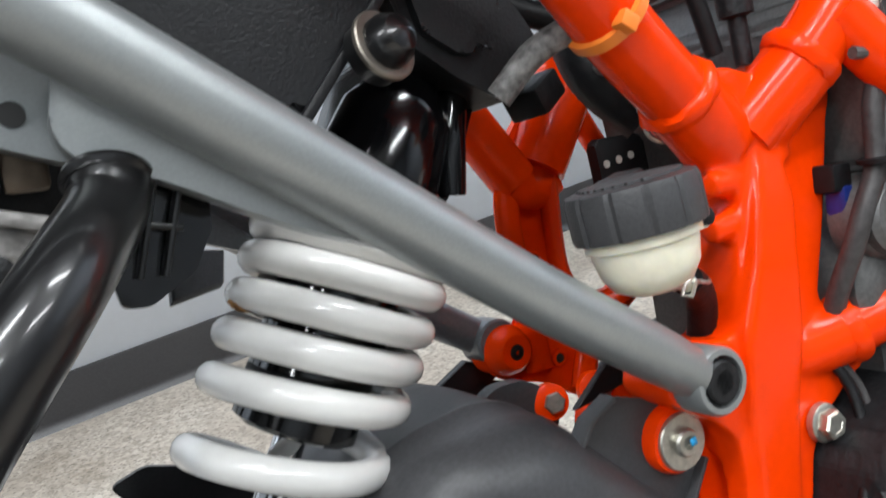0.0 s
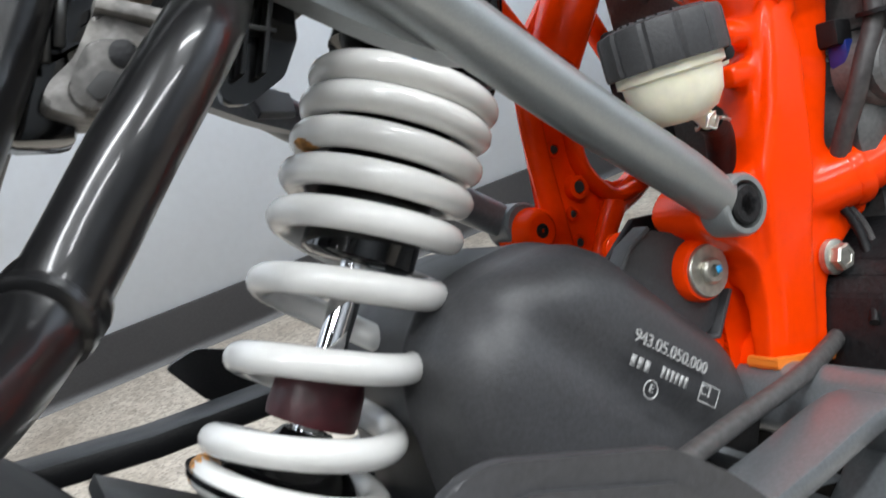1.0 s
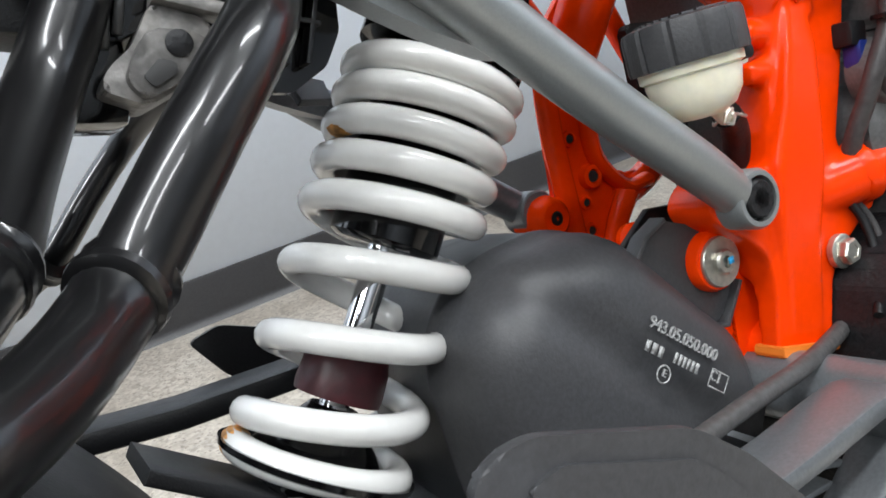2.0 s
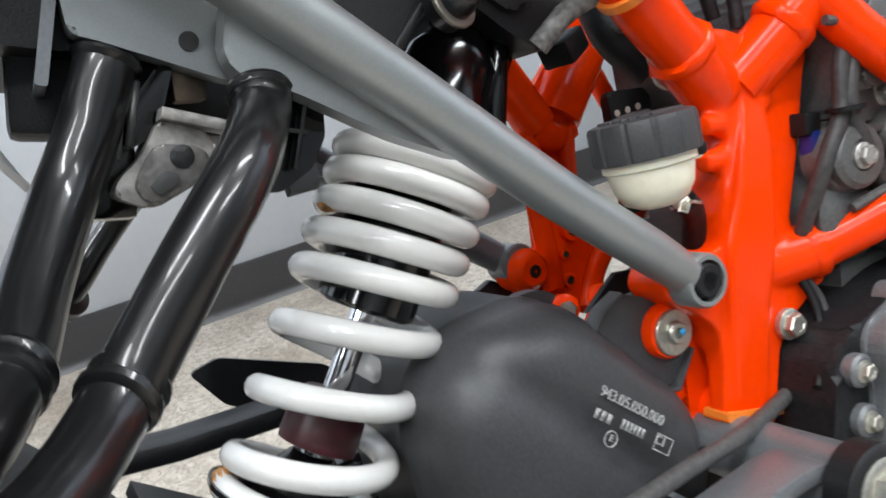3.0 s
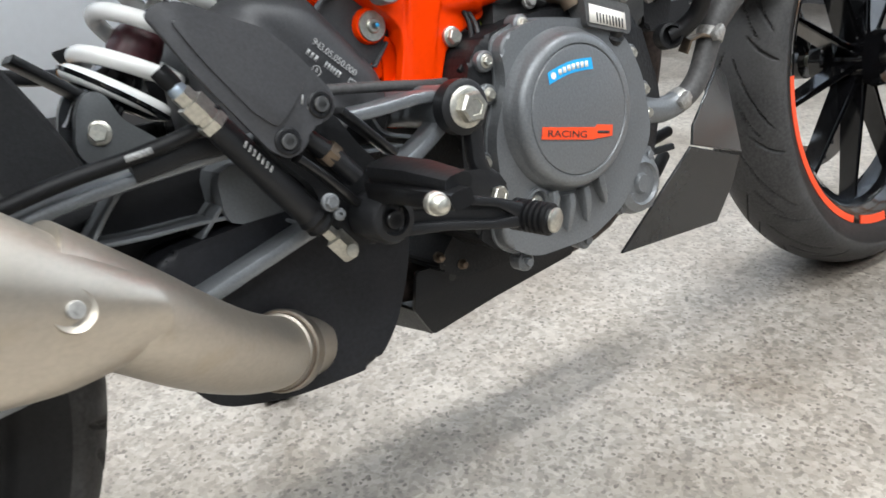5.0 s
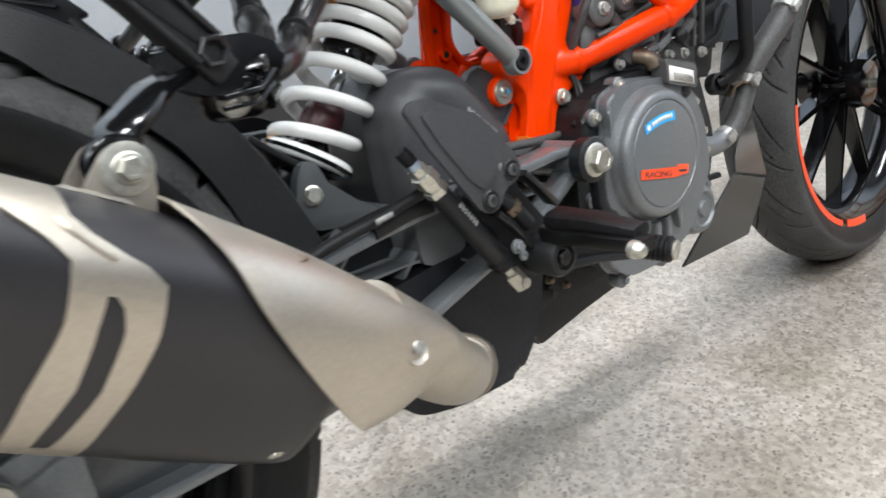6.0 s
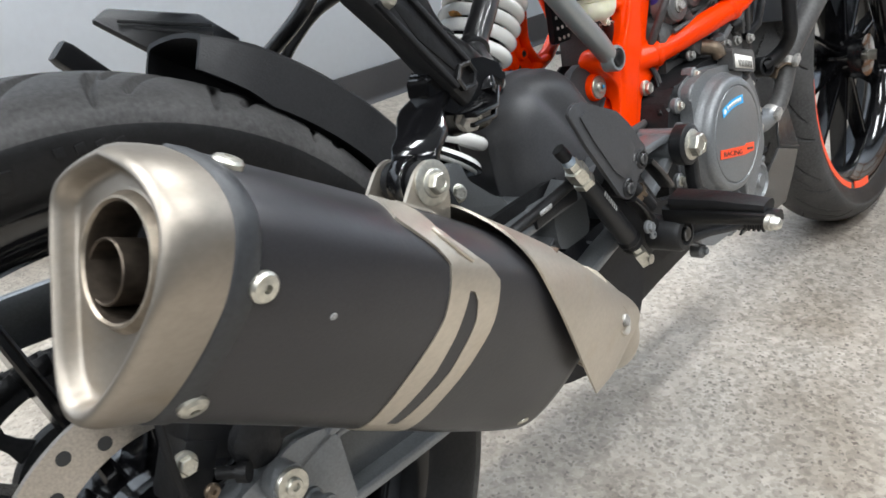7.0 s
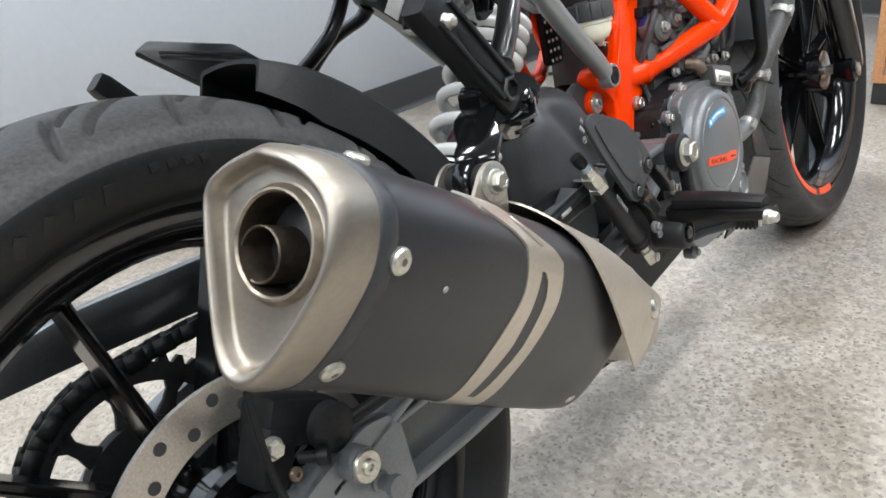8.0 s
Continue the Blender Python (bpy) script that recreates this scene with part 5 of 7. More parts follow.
ax = V(0.396 - 0.372, -0.112 + 0.138, 0.2495 - 0.264)
part("pipe_collar", lathe([(0.0245, -0.010), (0.0262, -0.009), (0.0266, -0.003), (0.0285, -0.0015), (0.029, 0.001), (0.029, 0.009), (0.026, 0.0105)], (0.394, -0.114, 0.2505), ax, 34), STEEL, pipe, "rust-brown pipe collar")
part("collar_ring", lathe([(0.0255, -0.0012), (0.0274, -0.001), (0.0274, 0.001), (0.0255, 0.0012)], (0.3925, -0.1155, 0.2513), ax, 34), HEATED, pipe)
bolt((0.372, -0.108, 0.283), (-0.5, -0.6, 0.5), 0.008, pipe, "flange", HEATED)

MA, MV, MW, MO = V(0.903, 0.129, -0.41), V(0.1414, -0.99, 0), V(0.4057, 0.058, 0.9122), V(-0.04, -0.245, 0.525)
SEC = smooth_line([(0.004, 0.0545), (0.022, 0.049), (0.036, 0.041), (0.046, 0.030), (0.0485, 0.017), (0.045, 0.0), (0.036, -0.015), (0.023, -0.031), (0.007, -0.046), (-0.006, -0.0525), (-0.018, -0.05),
                   (-0.0255, -0.036), (-0.030, -0.006), (-0.0325, 0.022), (-0.031, 0.0395), (-0.018, 0.0485), (0.004, 0.0545)], 4)[:-1]


def muf(s, v, w):
    if w < 0:
        w *= 1 + 0.24 * min(1.0, max(0.0, (s - 0.03) / 0.2))      # deeper towards its front
    return MO + MA * s + MV * v + MW * (w - 0.12 * max(s - 0.02, 0))


def shell(stations, bm=None, cap=True):
    """Sections (s, scale, shift v, shift w) along the muffler."""
    bm = bm or bmesh.new()
    rings(bm, [[muf(s, v * k + dv, w * k + dw) for v, w in SEC] for s, k, dv, dw in stations], cap=cap)
    return bm


muffler = part("muffler", shell([(0.026, 0.97, 0, 0), (0.03, 1.0, 0, 0), (0.10, 1.01, 0, 0), (0.2, 1.02, 0, -0.001), (0.26, 1.015, -0.001, -0.002), (0.287, 1.0, -0.002, -0.003), (0.293, 0.98, -0.002, -0.003), (0.297, 0.93, -0.003, -0.003), (0.31, 0.72, -0.009, -0.004), (0.34, 0.5, -0.01, -0.002)]), SATIN, bike, "satin black muffler with stainless end cap and strap", sharp=60)
SEAM = mat("blue_grey_seam_band", (0.022, 0.0235, 0.026), 0.5, grain=0.2, grain_scale=400, bump=0.2, dirt=0.4, dirt_color=(0.06, 0.058, 0.055), spec=0.4)
part("collar", shell([(0.0175, 0.985, 0, 0), (0.0185, 1.006, 0, 0), (0.0275, 1.014, 0, 0), (0.0285, 1.0, 0, 0)]), SEAM, muffler, "dark rubber-like seam collar", sharp=60)
TARNISH = mat("tarnished_outlet_steel", (0.085, 0.068, 0.053), 0.45, 0.85, grain=0.3, grain_scale=150, bump=0.3, dirt=0.6, dirt_color=(0.05, 0.035, 0.025), dirt_scale=40)
cap_bm = bmesh.new()
CAPST = [(0.020, 0.985, 0, 0), (0.008, 0.986, 0, 0), (-0.001, 0.972, 0, 0), (-0.0055, 0.945, 0, 0), (-0.0078, 0.91, 0, 0), (-0.0082, 0.88, 0, 0.0004), (-0.0072, 0.85, 0, 0.0008), (-0.0045, 0.822, 0, 0.001), (-0.0005, 0.80, 0, 0.001), (0.0008, 0.78, 0, 0.001), (0.0012, 0.74, 0, 0.001), (0.0012, 0.70, 0, 0.001)]
loops = [[muf(s, v * k + dv, w * k + dw) for v, w in SEC] for s, k, dv, dw in CAPST]
n = len(SEC)
HC = (0.007, 0.0105)
ang = [math.atan2(w * 0.66 - HC[1], v * 0.66 - HC[0]) for v, w in SEC]
bore = []
for s, r in ((0.0012, 0.0268), (0.0008, 0.0256)):
    loops.append([muf(s, HC[0] + r * math.cos(a), HC[1] + r * math.sin(a)) for a in ang])
lip = []
for s, r in ((0.0009, 0.0258), (-0.0012, 0.0245), (-0.0028, 0.0236), (-0.003, 0.0226), (-0.0018, 0.0217)):
    lip.append([muf(s, HC[0] + r * math.cos(a), HC[1] + r * math.sin(a)) for a in ang])
for s, r in ((-0.0018, 0.0217), (0.002, 0.0212), (0.03, 0.0212), (0.05, 0.0212)):
    bore.append([muf(s, HC[0] + r * math.cos(a), HC[1] + r * math.sin(a)) for a in ang])
rings(cap_bm, loops, cap=False)
cap = part("end_cap", cap_bm, STEEL, muffler, "pressed brushed stainless end cap", sharp=70)
lip_bm = bmesh.new()
rings(lip_bm, lip, cap=False)
BROWNED = mat("heat_browned_steel", (0.25, 0.212, 0.168), 0.42, 0.85, grain=0.25, grain_scale=150, bump=0.2, dirt=0.6, dirt_color=(0.2, 0.155, 0.11), dirt_scale=30)
part("outlet_lip", lip_bm, BROWNED, cap, "rolled lip browned by exhaust heat")
bb = bmesh.new()
rings(bb, bore, cap=False)
part("outlet_bore", bb, TARNISH, cap, "heat-browned outlet wall")
part("baffle", lathe([(0.0212, 0), (0.0001, 0.0005)], muf(0.045, *HC), -MA, 30), SOOT, cap)
part("tail_pipe", lathe([(0.0115, -0.05), (0.0115, 0.006), (0.0121, 0.0066), (0.0127, 0.006), (0.0127, -0.05)], muf(0.006, -0.0035, 0.0065), -MA, 36, closed=True), TARNISH, cap, "dark steel inner tail pipe")
part("pipe_bore", lathe([(0.0111, 0), (0.0001, 0.0002)], muf(0.035, -0.0035, 0.0065), -MA, 24), SOOT, cap)


def on_shell(s, v, w):
    """The place on the muffler's skin beside (v, w), and the way out."""
    c = min(range(n), key=lambda i: math.hypot(SEC[i][0] - v, SEC[i][1] - w))
    a, b = SEC[c - 1], SEC[(c + 1) % n]
    out_v, out_w = -(b[1] - a[1]), b[0] - a[0]
    if out_v * SEC[c][0] + out_w * SEC[c][1] < 0:
        out_v, out_w = -out_v, -out_w
    d = MV * out_v + MW * out_w
    return muf(s, SEC[c][0] * 1.01, SEC[c][1] * 1.01), d.normalized()


for s, v, w in ((0.031, 0.046, 0.004), (0.028, 0.012, -0.042), (0.033, 0.022, 0.049), (0.278, 0.006, -0.05), (0.031, -0.03, 0.0)):
    p, d = on_shell(s, v, w)
    bolt(p, d, 0.0125 if s < 0.1 else 0.009, muffler, "button", ZINC, "rivet")
p, d = on_shell(0.069, 0.043, -0.004)
part("paint_chip", lathe([(0.0017, 0), (0.0017, 0.0006), (0.0001, 0.0007)], p, d, 7), INK, muffler)

# strap: one slotted sheet wrapped over the shell, narrowing upwards to its ear
def along(table, i):
    for (a, u), (b, v) in zip(table, table[1:]):
        if i <= b:
            return u + (v - u) * max(0.0, (i - a) / (b - a))
    return table[-1][1]


def strap_sheet(edges, i0, i1, k=1.036, thick=0.0016, across=3):
    """A strip of the strap between two edge lines over section points i0 to i1."""
    bm = bmesh.new()
    rows = []
    for i in range(i0, i1 + 1):
        lo, hi = along(edges[0], i), along(edges[1], i)
        v, w = SEC[i % n]
        rows.append([bm.verts.new(muf(lo + (hi - lo) * c / across, v * k, w * k)) for c in range(across + 1)])
    for a, b in zip(rows, rows[1:]):
        for c in range(across):
            bm.faces.new((a[c], a[c + 1], b[c + 1], b[c]))
    bmesh.ops.recalc_face_normals(bm, faces=bm.faces)
    bmesh.ops.solidify(bm, geom=bm.faces[:], thickness=thick)
    return bm


S_REAR = [(2, 0.120), (8, 0.112), (9, 0.114), (10, 0.119), (12, 0.130), (14, 0.1375), (20, 0.1385), (27, 0.134), (36, 0.134), (64, 0.15)]
S_FRONT = [(2, 0.142), (8, 0.1405), (10, 0.147), (12, 0.160), (13, 0.169), (15, 0.178), (20, 0.179), (25, 0.1765), (29, 0.173), (36, 0.169), (64, 0.185)]
SLOT_R = [(17, 0.153), (20, 0.152), (26, 0.1525), (31, 0.148), (33, 0.1475)]
SLOT_F = [(17, 0.157), (18, 0.161), (20, 0.1635), (26, 0.1635), (31, 0.1575), (33, 0.155)]
band = part("strap", strap_sheet((S_REAR, S_FRONT), 2, 17), PALESTEEL, muffler, "slotted stainless steel strap")
part("strap_band", strap_sheet((S_REAR, SLOT_R), 17, 33), PALESTEEL, band)
part("strap_band", strap_sheet((SLOT_F, S_FRONT), 17, 33), PALESTEEL, band)
part("strap_bridge", strap_sheet((S_REAR, S_FRONT), 33, 64), PALESTEEL, band)
part("strap_bead", tube([muf(along(S_FRONT, i) - 0.009 - 0.0012 * (i - 9), SEC[i][0] * 1.045, SEC[i][1] * 1.045) for i in range(9, 14)], 0.0011, 8, 3), PALESTEEL, band)
EB = V(0.1424, -0.226, 0.499)
for off in (0.0, 0.032):
    q = EB + V(-0.008, 0.0035 + off, 0.0)
    ear = sheet(rounded([(-0.027, -0.011), (-0.017, 0.001), (-0.009, 0.0095), (-0.001, 0.0128), (0.007, 0.011), (0.012, 0.004), (0.011, -0.012), (0.004, -0.034), (-0.018, -0.03)], 0.0045), -0.0013, 0.0013, 0.0006)
    ear.transform(Matrix.Translation(q + V(0.008, 0, 0)))
    part("ear", ear, PALESTEEL, band, "stainless hanging ear")
part("bush", lathe([(0.0118, 0.0), (0.0118, 0.026), (0.008, 0.0262)], EB + V(0, 0.005, 0), (0, 1, 0), 26), SOFT, band)
part("washer", lathe([(0.0125, 0), (0.0125, 0.0022), (0.009, 0.003)], EB + V(0, 0.003, 0), (0, -1, 0), 26), ZINC, band)
bolt(EB + V(0, 0.0005, 0), (0, -1, 0), 0.0125, band, "flange", ZINC)
part("strap_tab", bar([(0.158, -0.226, 0.458), (0.172, -0.232, 0.449), (0.186, -0.238, 0.441), (0.196, -0.240, 0.437), (0.206, -0.236, 0.436)], [0.016, 0.02, 0.024, 0.024, 0.02], 0.002, (0.2, 1, 0.2)), HEATED, band, "rust-brown bracket under the heat shield")

# stainless heat shield, a folded sheet narrowing towards the pipe
rear_edge = smooth_line([(0.150, -0.207, 0.479), (0.153, -0.224, 0.483), (0.158, -0.249, 0.470), (0.1624, -0.2645, 0.4516), (0.168, -0.2703, 0.4251), (0.180, -0.2674, 0.3935), (0.1958, -0.260, 0.3603), (0.2103, -0.2524, 0.3352), (0.219, -0.244, 0.327)], 5)
front_edge = smooth_line([(0.2910, -0.1930, 0.3620), (0.2930, -0.2040, 0.3640), (0.2980, -0.2160, 0.3600), (0.3020, -0.2220, 0.3540), (0.3055, -0.2265, 0.3450), (0.3065, -0.2270, 0.3370), (0.3055, -0.2245, 0.3290), (0.3030, -0.2205, 0.3230), (0.2990, -0.2140, 0.3180)], 5)
mid_edge = [0.55 * a + 0.45 * b for a, b in zip(rear_edge, front_edge)]
for i, m_ in enumerate(mid_edge):
    f = i / (len(mid_edge) - 1)
    m_ += np.array([0, -0.004 * math.sin(math.pi * f), 0.005 * math.sin(math.pi * min(1, f * 2)) if f < 0.5 else -0.008 * (f - 0.5)])
bm = bmesh.new()
cols = []
for i in range(len(rear_edge)):
    col = smooth_line([rear_edge[i], mid_edge[i], front_edge[i]], 7)
    cols.append(col)
grid = [[bm.verts.new(q) for q in c] for c in cols]
for a, b in zip(grid, grid[1:]):
    for k in range(len(a) - 1):
        bm.faces.new((a[k], a[k + 1], b[k + 1], b[k]))
bmesh.ops.recalc_face_normals(bm, faces=bm.faces)
bmesh.ops.solidify(bm, geom=bm.faces[:], thickness=0.0014)
shield = part("heat_shield", bm, PALESTEEL, muffler, "folded brushed stainless heat shield", sharp=60)
part("screw_dish", lathe([(0.0105, -0.001), (0.010, 0.0006), (0.0065, -0.0012), (0.0001, -0.002)], (0.2635, -0.2432, 0.3575), (0.25, -0.95, 0.2), 24), PALESTEEL, shield)
bolt((0.2635, -0.2428, 0.3575), (0.25, -0.95, 0.2), 0.0085, shield, "socket", DULLZ)

# ---- right foot controls ----
HP = rounded([(0.468, 0.382), (0.448, 0.418), (0.434, 0.42), (0.402, 0.397), (0.412, 0.383), (0.432, 0.36), (0.44, 0.318), (0.47, 0.308), (0.5, 0.325), (0.56, 0.318), (0.582, 0.302), (0.592, 0.315), (0.58, 0.335), (0.53, 0.342), (0.49, 0.352)], 0.006)
hanger = part("peg_hanger", sheet(HP, -0.142, -0.128, 0.003, seg=3), PLASTIC, bike, "black cast rider footpeg hanger")
part("pivot_eye", lathe([(0.0205, 0.0), (0.0205, 0.012), (0.018, 0.014), (0.0125, 0.0145)], (0.563, -0.128, 0.384), (0, -1, 0), 34), PLASTIC, hanger)
bolt((0.563, -0.141, 0.384), (0, -1, 0), 0.024, hanger, "flange", ZINC, label="large zinc-plated pivot bolt")
bolt((0.579, -0.14, 0.314), (0, -1, 0), 0.0145, hanger, "flange", ZINC)
part("strut", bar([(0.57, -0.135, 0.368), (0.568, -0.136, 0.345), (0.576, -0.136, 0.318)], 0.012, 0.013), PLASTIC, hanger)
bolt((0.582, -0.122, 0.336), (0, -1, 0), 0.0105, hanger, "flange", DULLZ)
GUARD = rounded([(0.348, 0.477), (0.356, 0.4825), (0.368, 0.482), (0.413, 0.461), (0.428, 0.446), (0.449, 0.417), (0.4495, 0.407), (0.441, 0.4005), (0.4285, 0.399), (0.4245, 0.388), (0.412, 0.3835), (0.401, 0.391), (0.366, 0.445)], 0.004, 3)
guard = part("heel_guard", sheet(GUARD, -0.163, -0.159, 0.0013), BOXPL, hanger, "flat matt black heel guard plate")
part("raised_panel", sheet(rounded([(0.361, 0.472), (0.372, 0.473), (0.41, 0.454), (0.421, 0.441), (0.4305, 0.424), (0.418, 0.412), (0.408, 0.404), (0.395, 0.416), (0.374, 0.448)], 0.003), -0.1645, -0.1628, 0.0008), BOXPL, guard)
for x, z in ((0.4385, 0.4115), (0.4125, 0.3945)):
    part("boss_ring", lathe([(0.0085, -0.012), (0.0085, 0.0012), (0.0075, 0.0022), (0.0058, 0.0022), (0.0056, 0.001)], (x, -0.1625, z), (0, -1, 0), 24), PLASTIC, guard)
    bolt((x, -0.1625, z), (0, -1, 0), 0.0098, guard, "socket", BOLTGREY)
for dx in (0.0, 0.0035):
    part("scratch_mark", block((0.4275 + dx, -0.1632, 0.4165 - dx), (0.0012, 0.0003, 0.006), (0, 20, 0), 0), INK, guard)
# master cylinder
m0, m1 = V(0.362, -0.146, 0.434), V(0.4475, -0.147, 0.3085)
md = (m1 - m0).normalized()
mc = part("brake_master_cylinder", tube([m0 + md * 0.026, m0 + md * 0.034, m0 + md * 0.06, m0 + md * 0.075, m0 + md * 0.118, m0 + md * 0.122], [0.008, 0.0088, 0.0088, 0.0094, 0.0094, 0.008], 20), PLASTIC, hanger, "black rear brake master cylinder")
part("banjo_bolt", lathe([(0.0068, 0.0), (0.0068, 0.007), (0.0095, 0.0075), (0.0095, 0.018), (0.008, 0.0185), (0.008, 0.022), (0.0095, 0.0225), (0.0095, 0.028), (0.006, 0.0285)], m0, md, 6), ZINC, mc, "zinc banjo bolt with a bluish tint")
part("bolt_cap", lathe([(0.0045, -0.002), (0.0055, 0), (0.0055, 0.004), (0.0001, 0.004)], m0 - md * 0.003, md, 18), PALEZINC, mc)
part("push_rod", lathe([(0.0045, 0.12), (0.0045, 0.132), (0.0075, 0.1325), (0.0075, 0.1495), (0.006, 0.1515)], m0, md, 4), ZINC, mc, "zinc clevis on the push rod")
part("clevis_pin", lathe([(0.0045, 0), (0.0045, 0.0015), (0.0001, 0.002)], m0 + md * 0.145 + V(0, -0.0065, 0), (0, -1, 0), 16), ZINC, mc)
for k in range(7):
    q = m0 + md * (0.045 + 0.0036 * k) + V(0.002, -0.0092, 0.001)
    part("print_bar", block(tuple(q), (0.0015, 0.0005, 0.0042), (0, 34, 0), 0), INK, mc)
part("boot", lathe([(0.0095, 0.108), (0.0108, 0.112), (0.0092, 0.115), (0.0102, 0.119), (0.007, 0.122)], m0, md, 20), SOFT, mc)
part("hose_fitting", tube([(0.3625, -0.146, 0.434), (0.3575, -0.1445, 0.442), (0.354, -0.143, 0.448)], [0.0045, 0.0058, 0.0055], 12, 4), SOFT, mc)
part("brake_hose", tube([(0.386, -0.141, 0.418), (0.365, -0.132, 0.409), (0.33, -0.13, 0.403), (0.287, -0.13, 0.398), (0.22, -0.13, 0.385), (0.12, -0.128, 0.365), (0.04, -0.115, 0.36)], 0.0048, 12, 4), SOFT, bike, "black rubber brake hose")
part("hose_guide", bar([(0.33, -0.122, 0.394), (0.365, -0.124, 0.399), (0.385, -0.124, 0.398)], 0.012, 0.014), PLASTIC, bike)
part("guide_label", block((0.333, -0.1372, 0.4045), (0.016, 0.0004, 0.004), (0, -6, 0), 0), INK, bike)
# brake light switch and springs behind the guard
sw = part("brake_switch", tube([(0.428, -0.15, 0.395), (0.446, -0.152, 0.376), (0.458, -0.152, 0.36)], [0.0062, 0.0068, 0.0068], 14), PLASTIC, hanger)
part("switch_nut", lathe([(0.0085, 0), (0.0085, 0.008), (0.007, 0.009)], (0.441, -0.151, 0.382), (0.6, 0, -0.75), 6), HEATED, sw, "brass-coloured lock nut")
part("stop_bracket", bar([(0.452, -0.158, 0.405), (0.462, -0.158, 0.395), (0.476, -0.157, 0.38), (0.486, -0.155, 0.37)], 0.014, 0.005), TUBEBLK, hanger)
part("stop_bracket", bar([(0.417, -0.16, 0.383), (0.43, -0.16, 0.37), (0.443, -0.158, 0.355), (0.452, -0.155, 0.345)], 0.012, 0.005), TUBEBLK, hanger)
bolt((0.43, -0.166, 0.352), (0, -1, 0.1), 0.009, hanger, "flange", ENGINE)
bolt((0.4345, -0.166, 0.343), (0, -1, 0.1), 0.008, hanger, "button", ENGINE)
# pedal and peg
ped = part("brake_pedal", lathe([(0.0165, -0.02), (0.0165, 0.008), (0.0145, 0.012), (0.0105, 0.013), (0.0095, 0.009), (0.0001, 0.009)], (0.465, -0.168, 0.332), (0, -1, 0), 30), PLASTIC, bike, "black forged brake pedal")
bolt((0.465, -0.177, 0.332), (0, -1, 0), 0.0125, ped, "socket", TUBEBLK)
part("lever", bar([(0.472, -0.172, 0.3385), (0.51, -0.176, 0.333), (0.545, -0.181, 0.3215), (0.562, -0.184, 0.311)], 0.011, [0.008, 0.0068, 0.0065, 0.012]), PLASTIC, ped)
part("lever", bar([(0.468, -0.172, 0.3225), (0.505, -0.176, 0.316), (0.54, -0.181, 0.307), (0.562, -0.184, 0.304)], 0.011, [0.008, 0.0066, 0.0064, 0.01]), PLASTIC, ped)
part("lever_web", bar([(0.478, -0.171, 0.33), (0.51, -0.175, 0.3245), (0.545, -0.18, 0.3145), (0.56, -0.183, 0.3085)], 0.004, [0.014, 0.014, 0.012, 0.008]), PLASTIC, ped)
prof = []
for k in range(7):
    prof += [(0.0098, 0.0045 * k), (0.0118, 0.0045 * k + 0.0008), (0.0118, 0.0045 * k + 0.0028), (0.0098, 0.0045 * k + 0.0036)]
part("toe_rubber", lathe(prof + [(0.0092, 0.0325)], (0.5655, -0.175, 0.3065), (0.28, -0.95, -0.12), 24), SOFT, ped, "ribbed black rubber toe piece")
part("toe_cap", lathe([(0.0088, 0.031), (0.0088, 0.0345), (0.0075, 0.0355), (0.0001, 0.0357)], (0.5655, -0.175, 0.3065), (0.28, -0.95, -0.12), 22), ZINC, ped)
peg = part("footpeg", bar([(0.468, -0.165, 0.351), (0.466, -0.19, 0.353), (0.462, -0.23, 0.3545), (0.458, -0.268, 0.356)], [0.022, 0.022, 0.019, 0.014], [0.018, 0.014, 0.012, 0.010], (1, 0, 0.1)), TUBEBLK, bike, "black rider footpeg with a rubber top")
part("peg_rubber", bar([(0.468, -0.172, 0.3645), (0.467, -0.215, 0.3645), (0.464, -0.258, 0.3625)], [0.025, 0.023, 0.018], [0.013, 0.013, 0.011], (1, 0, 0.1), round_=0.42), SOFT, peg, "worn black peg rubber")
bolt((0.4405, -0.268, 0.3585), (-0.1, -1, -0.05), 0.0125, peg, "dome", ZINC)

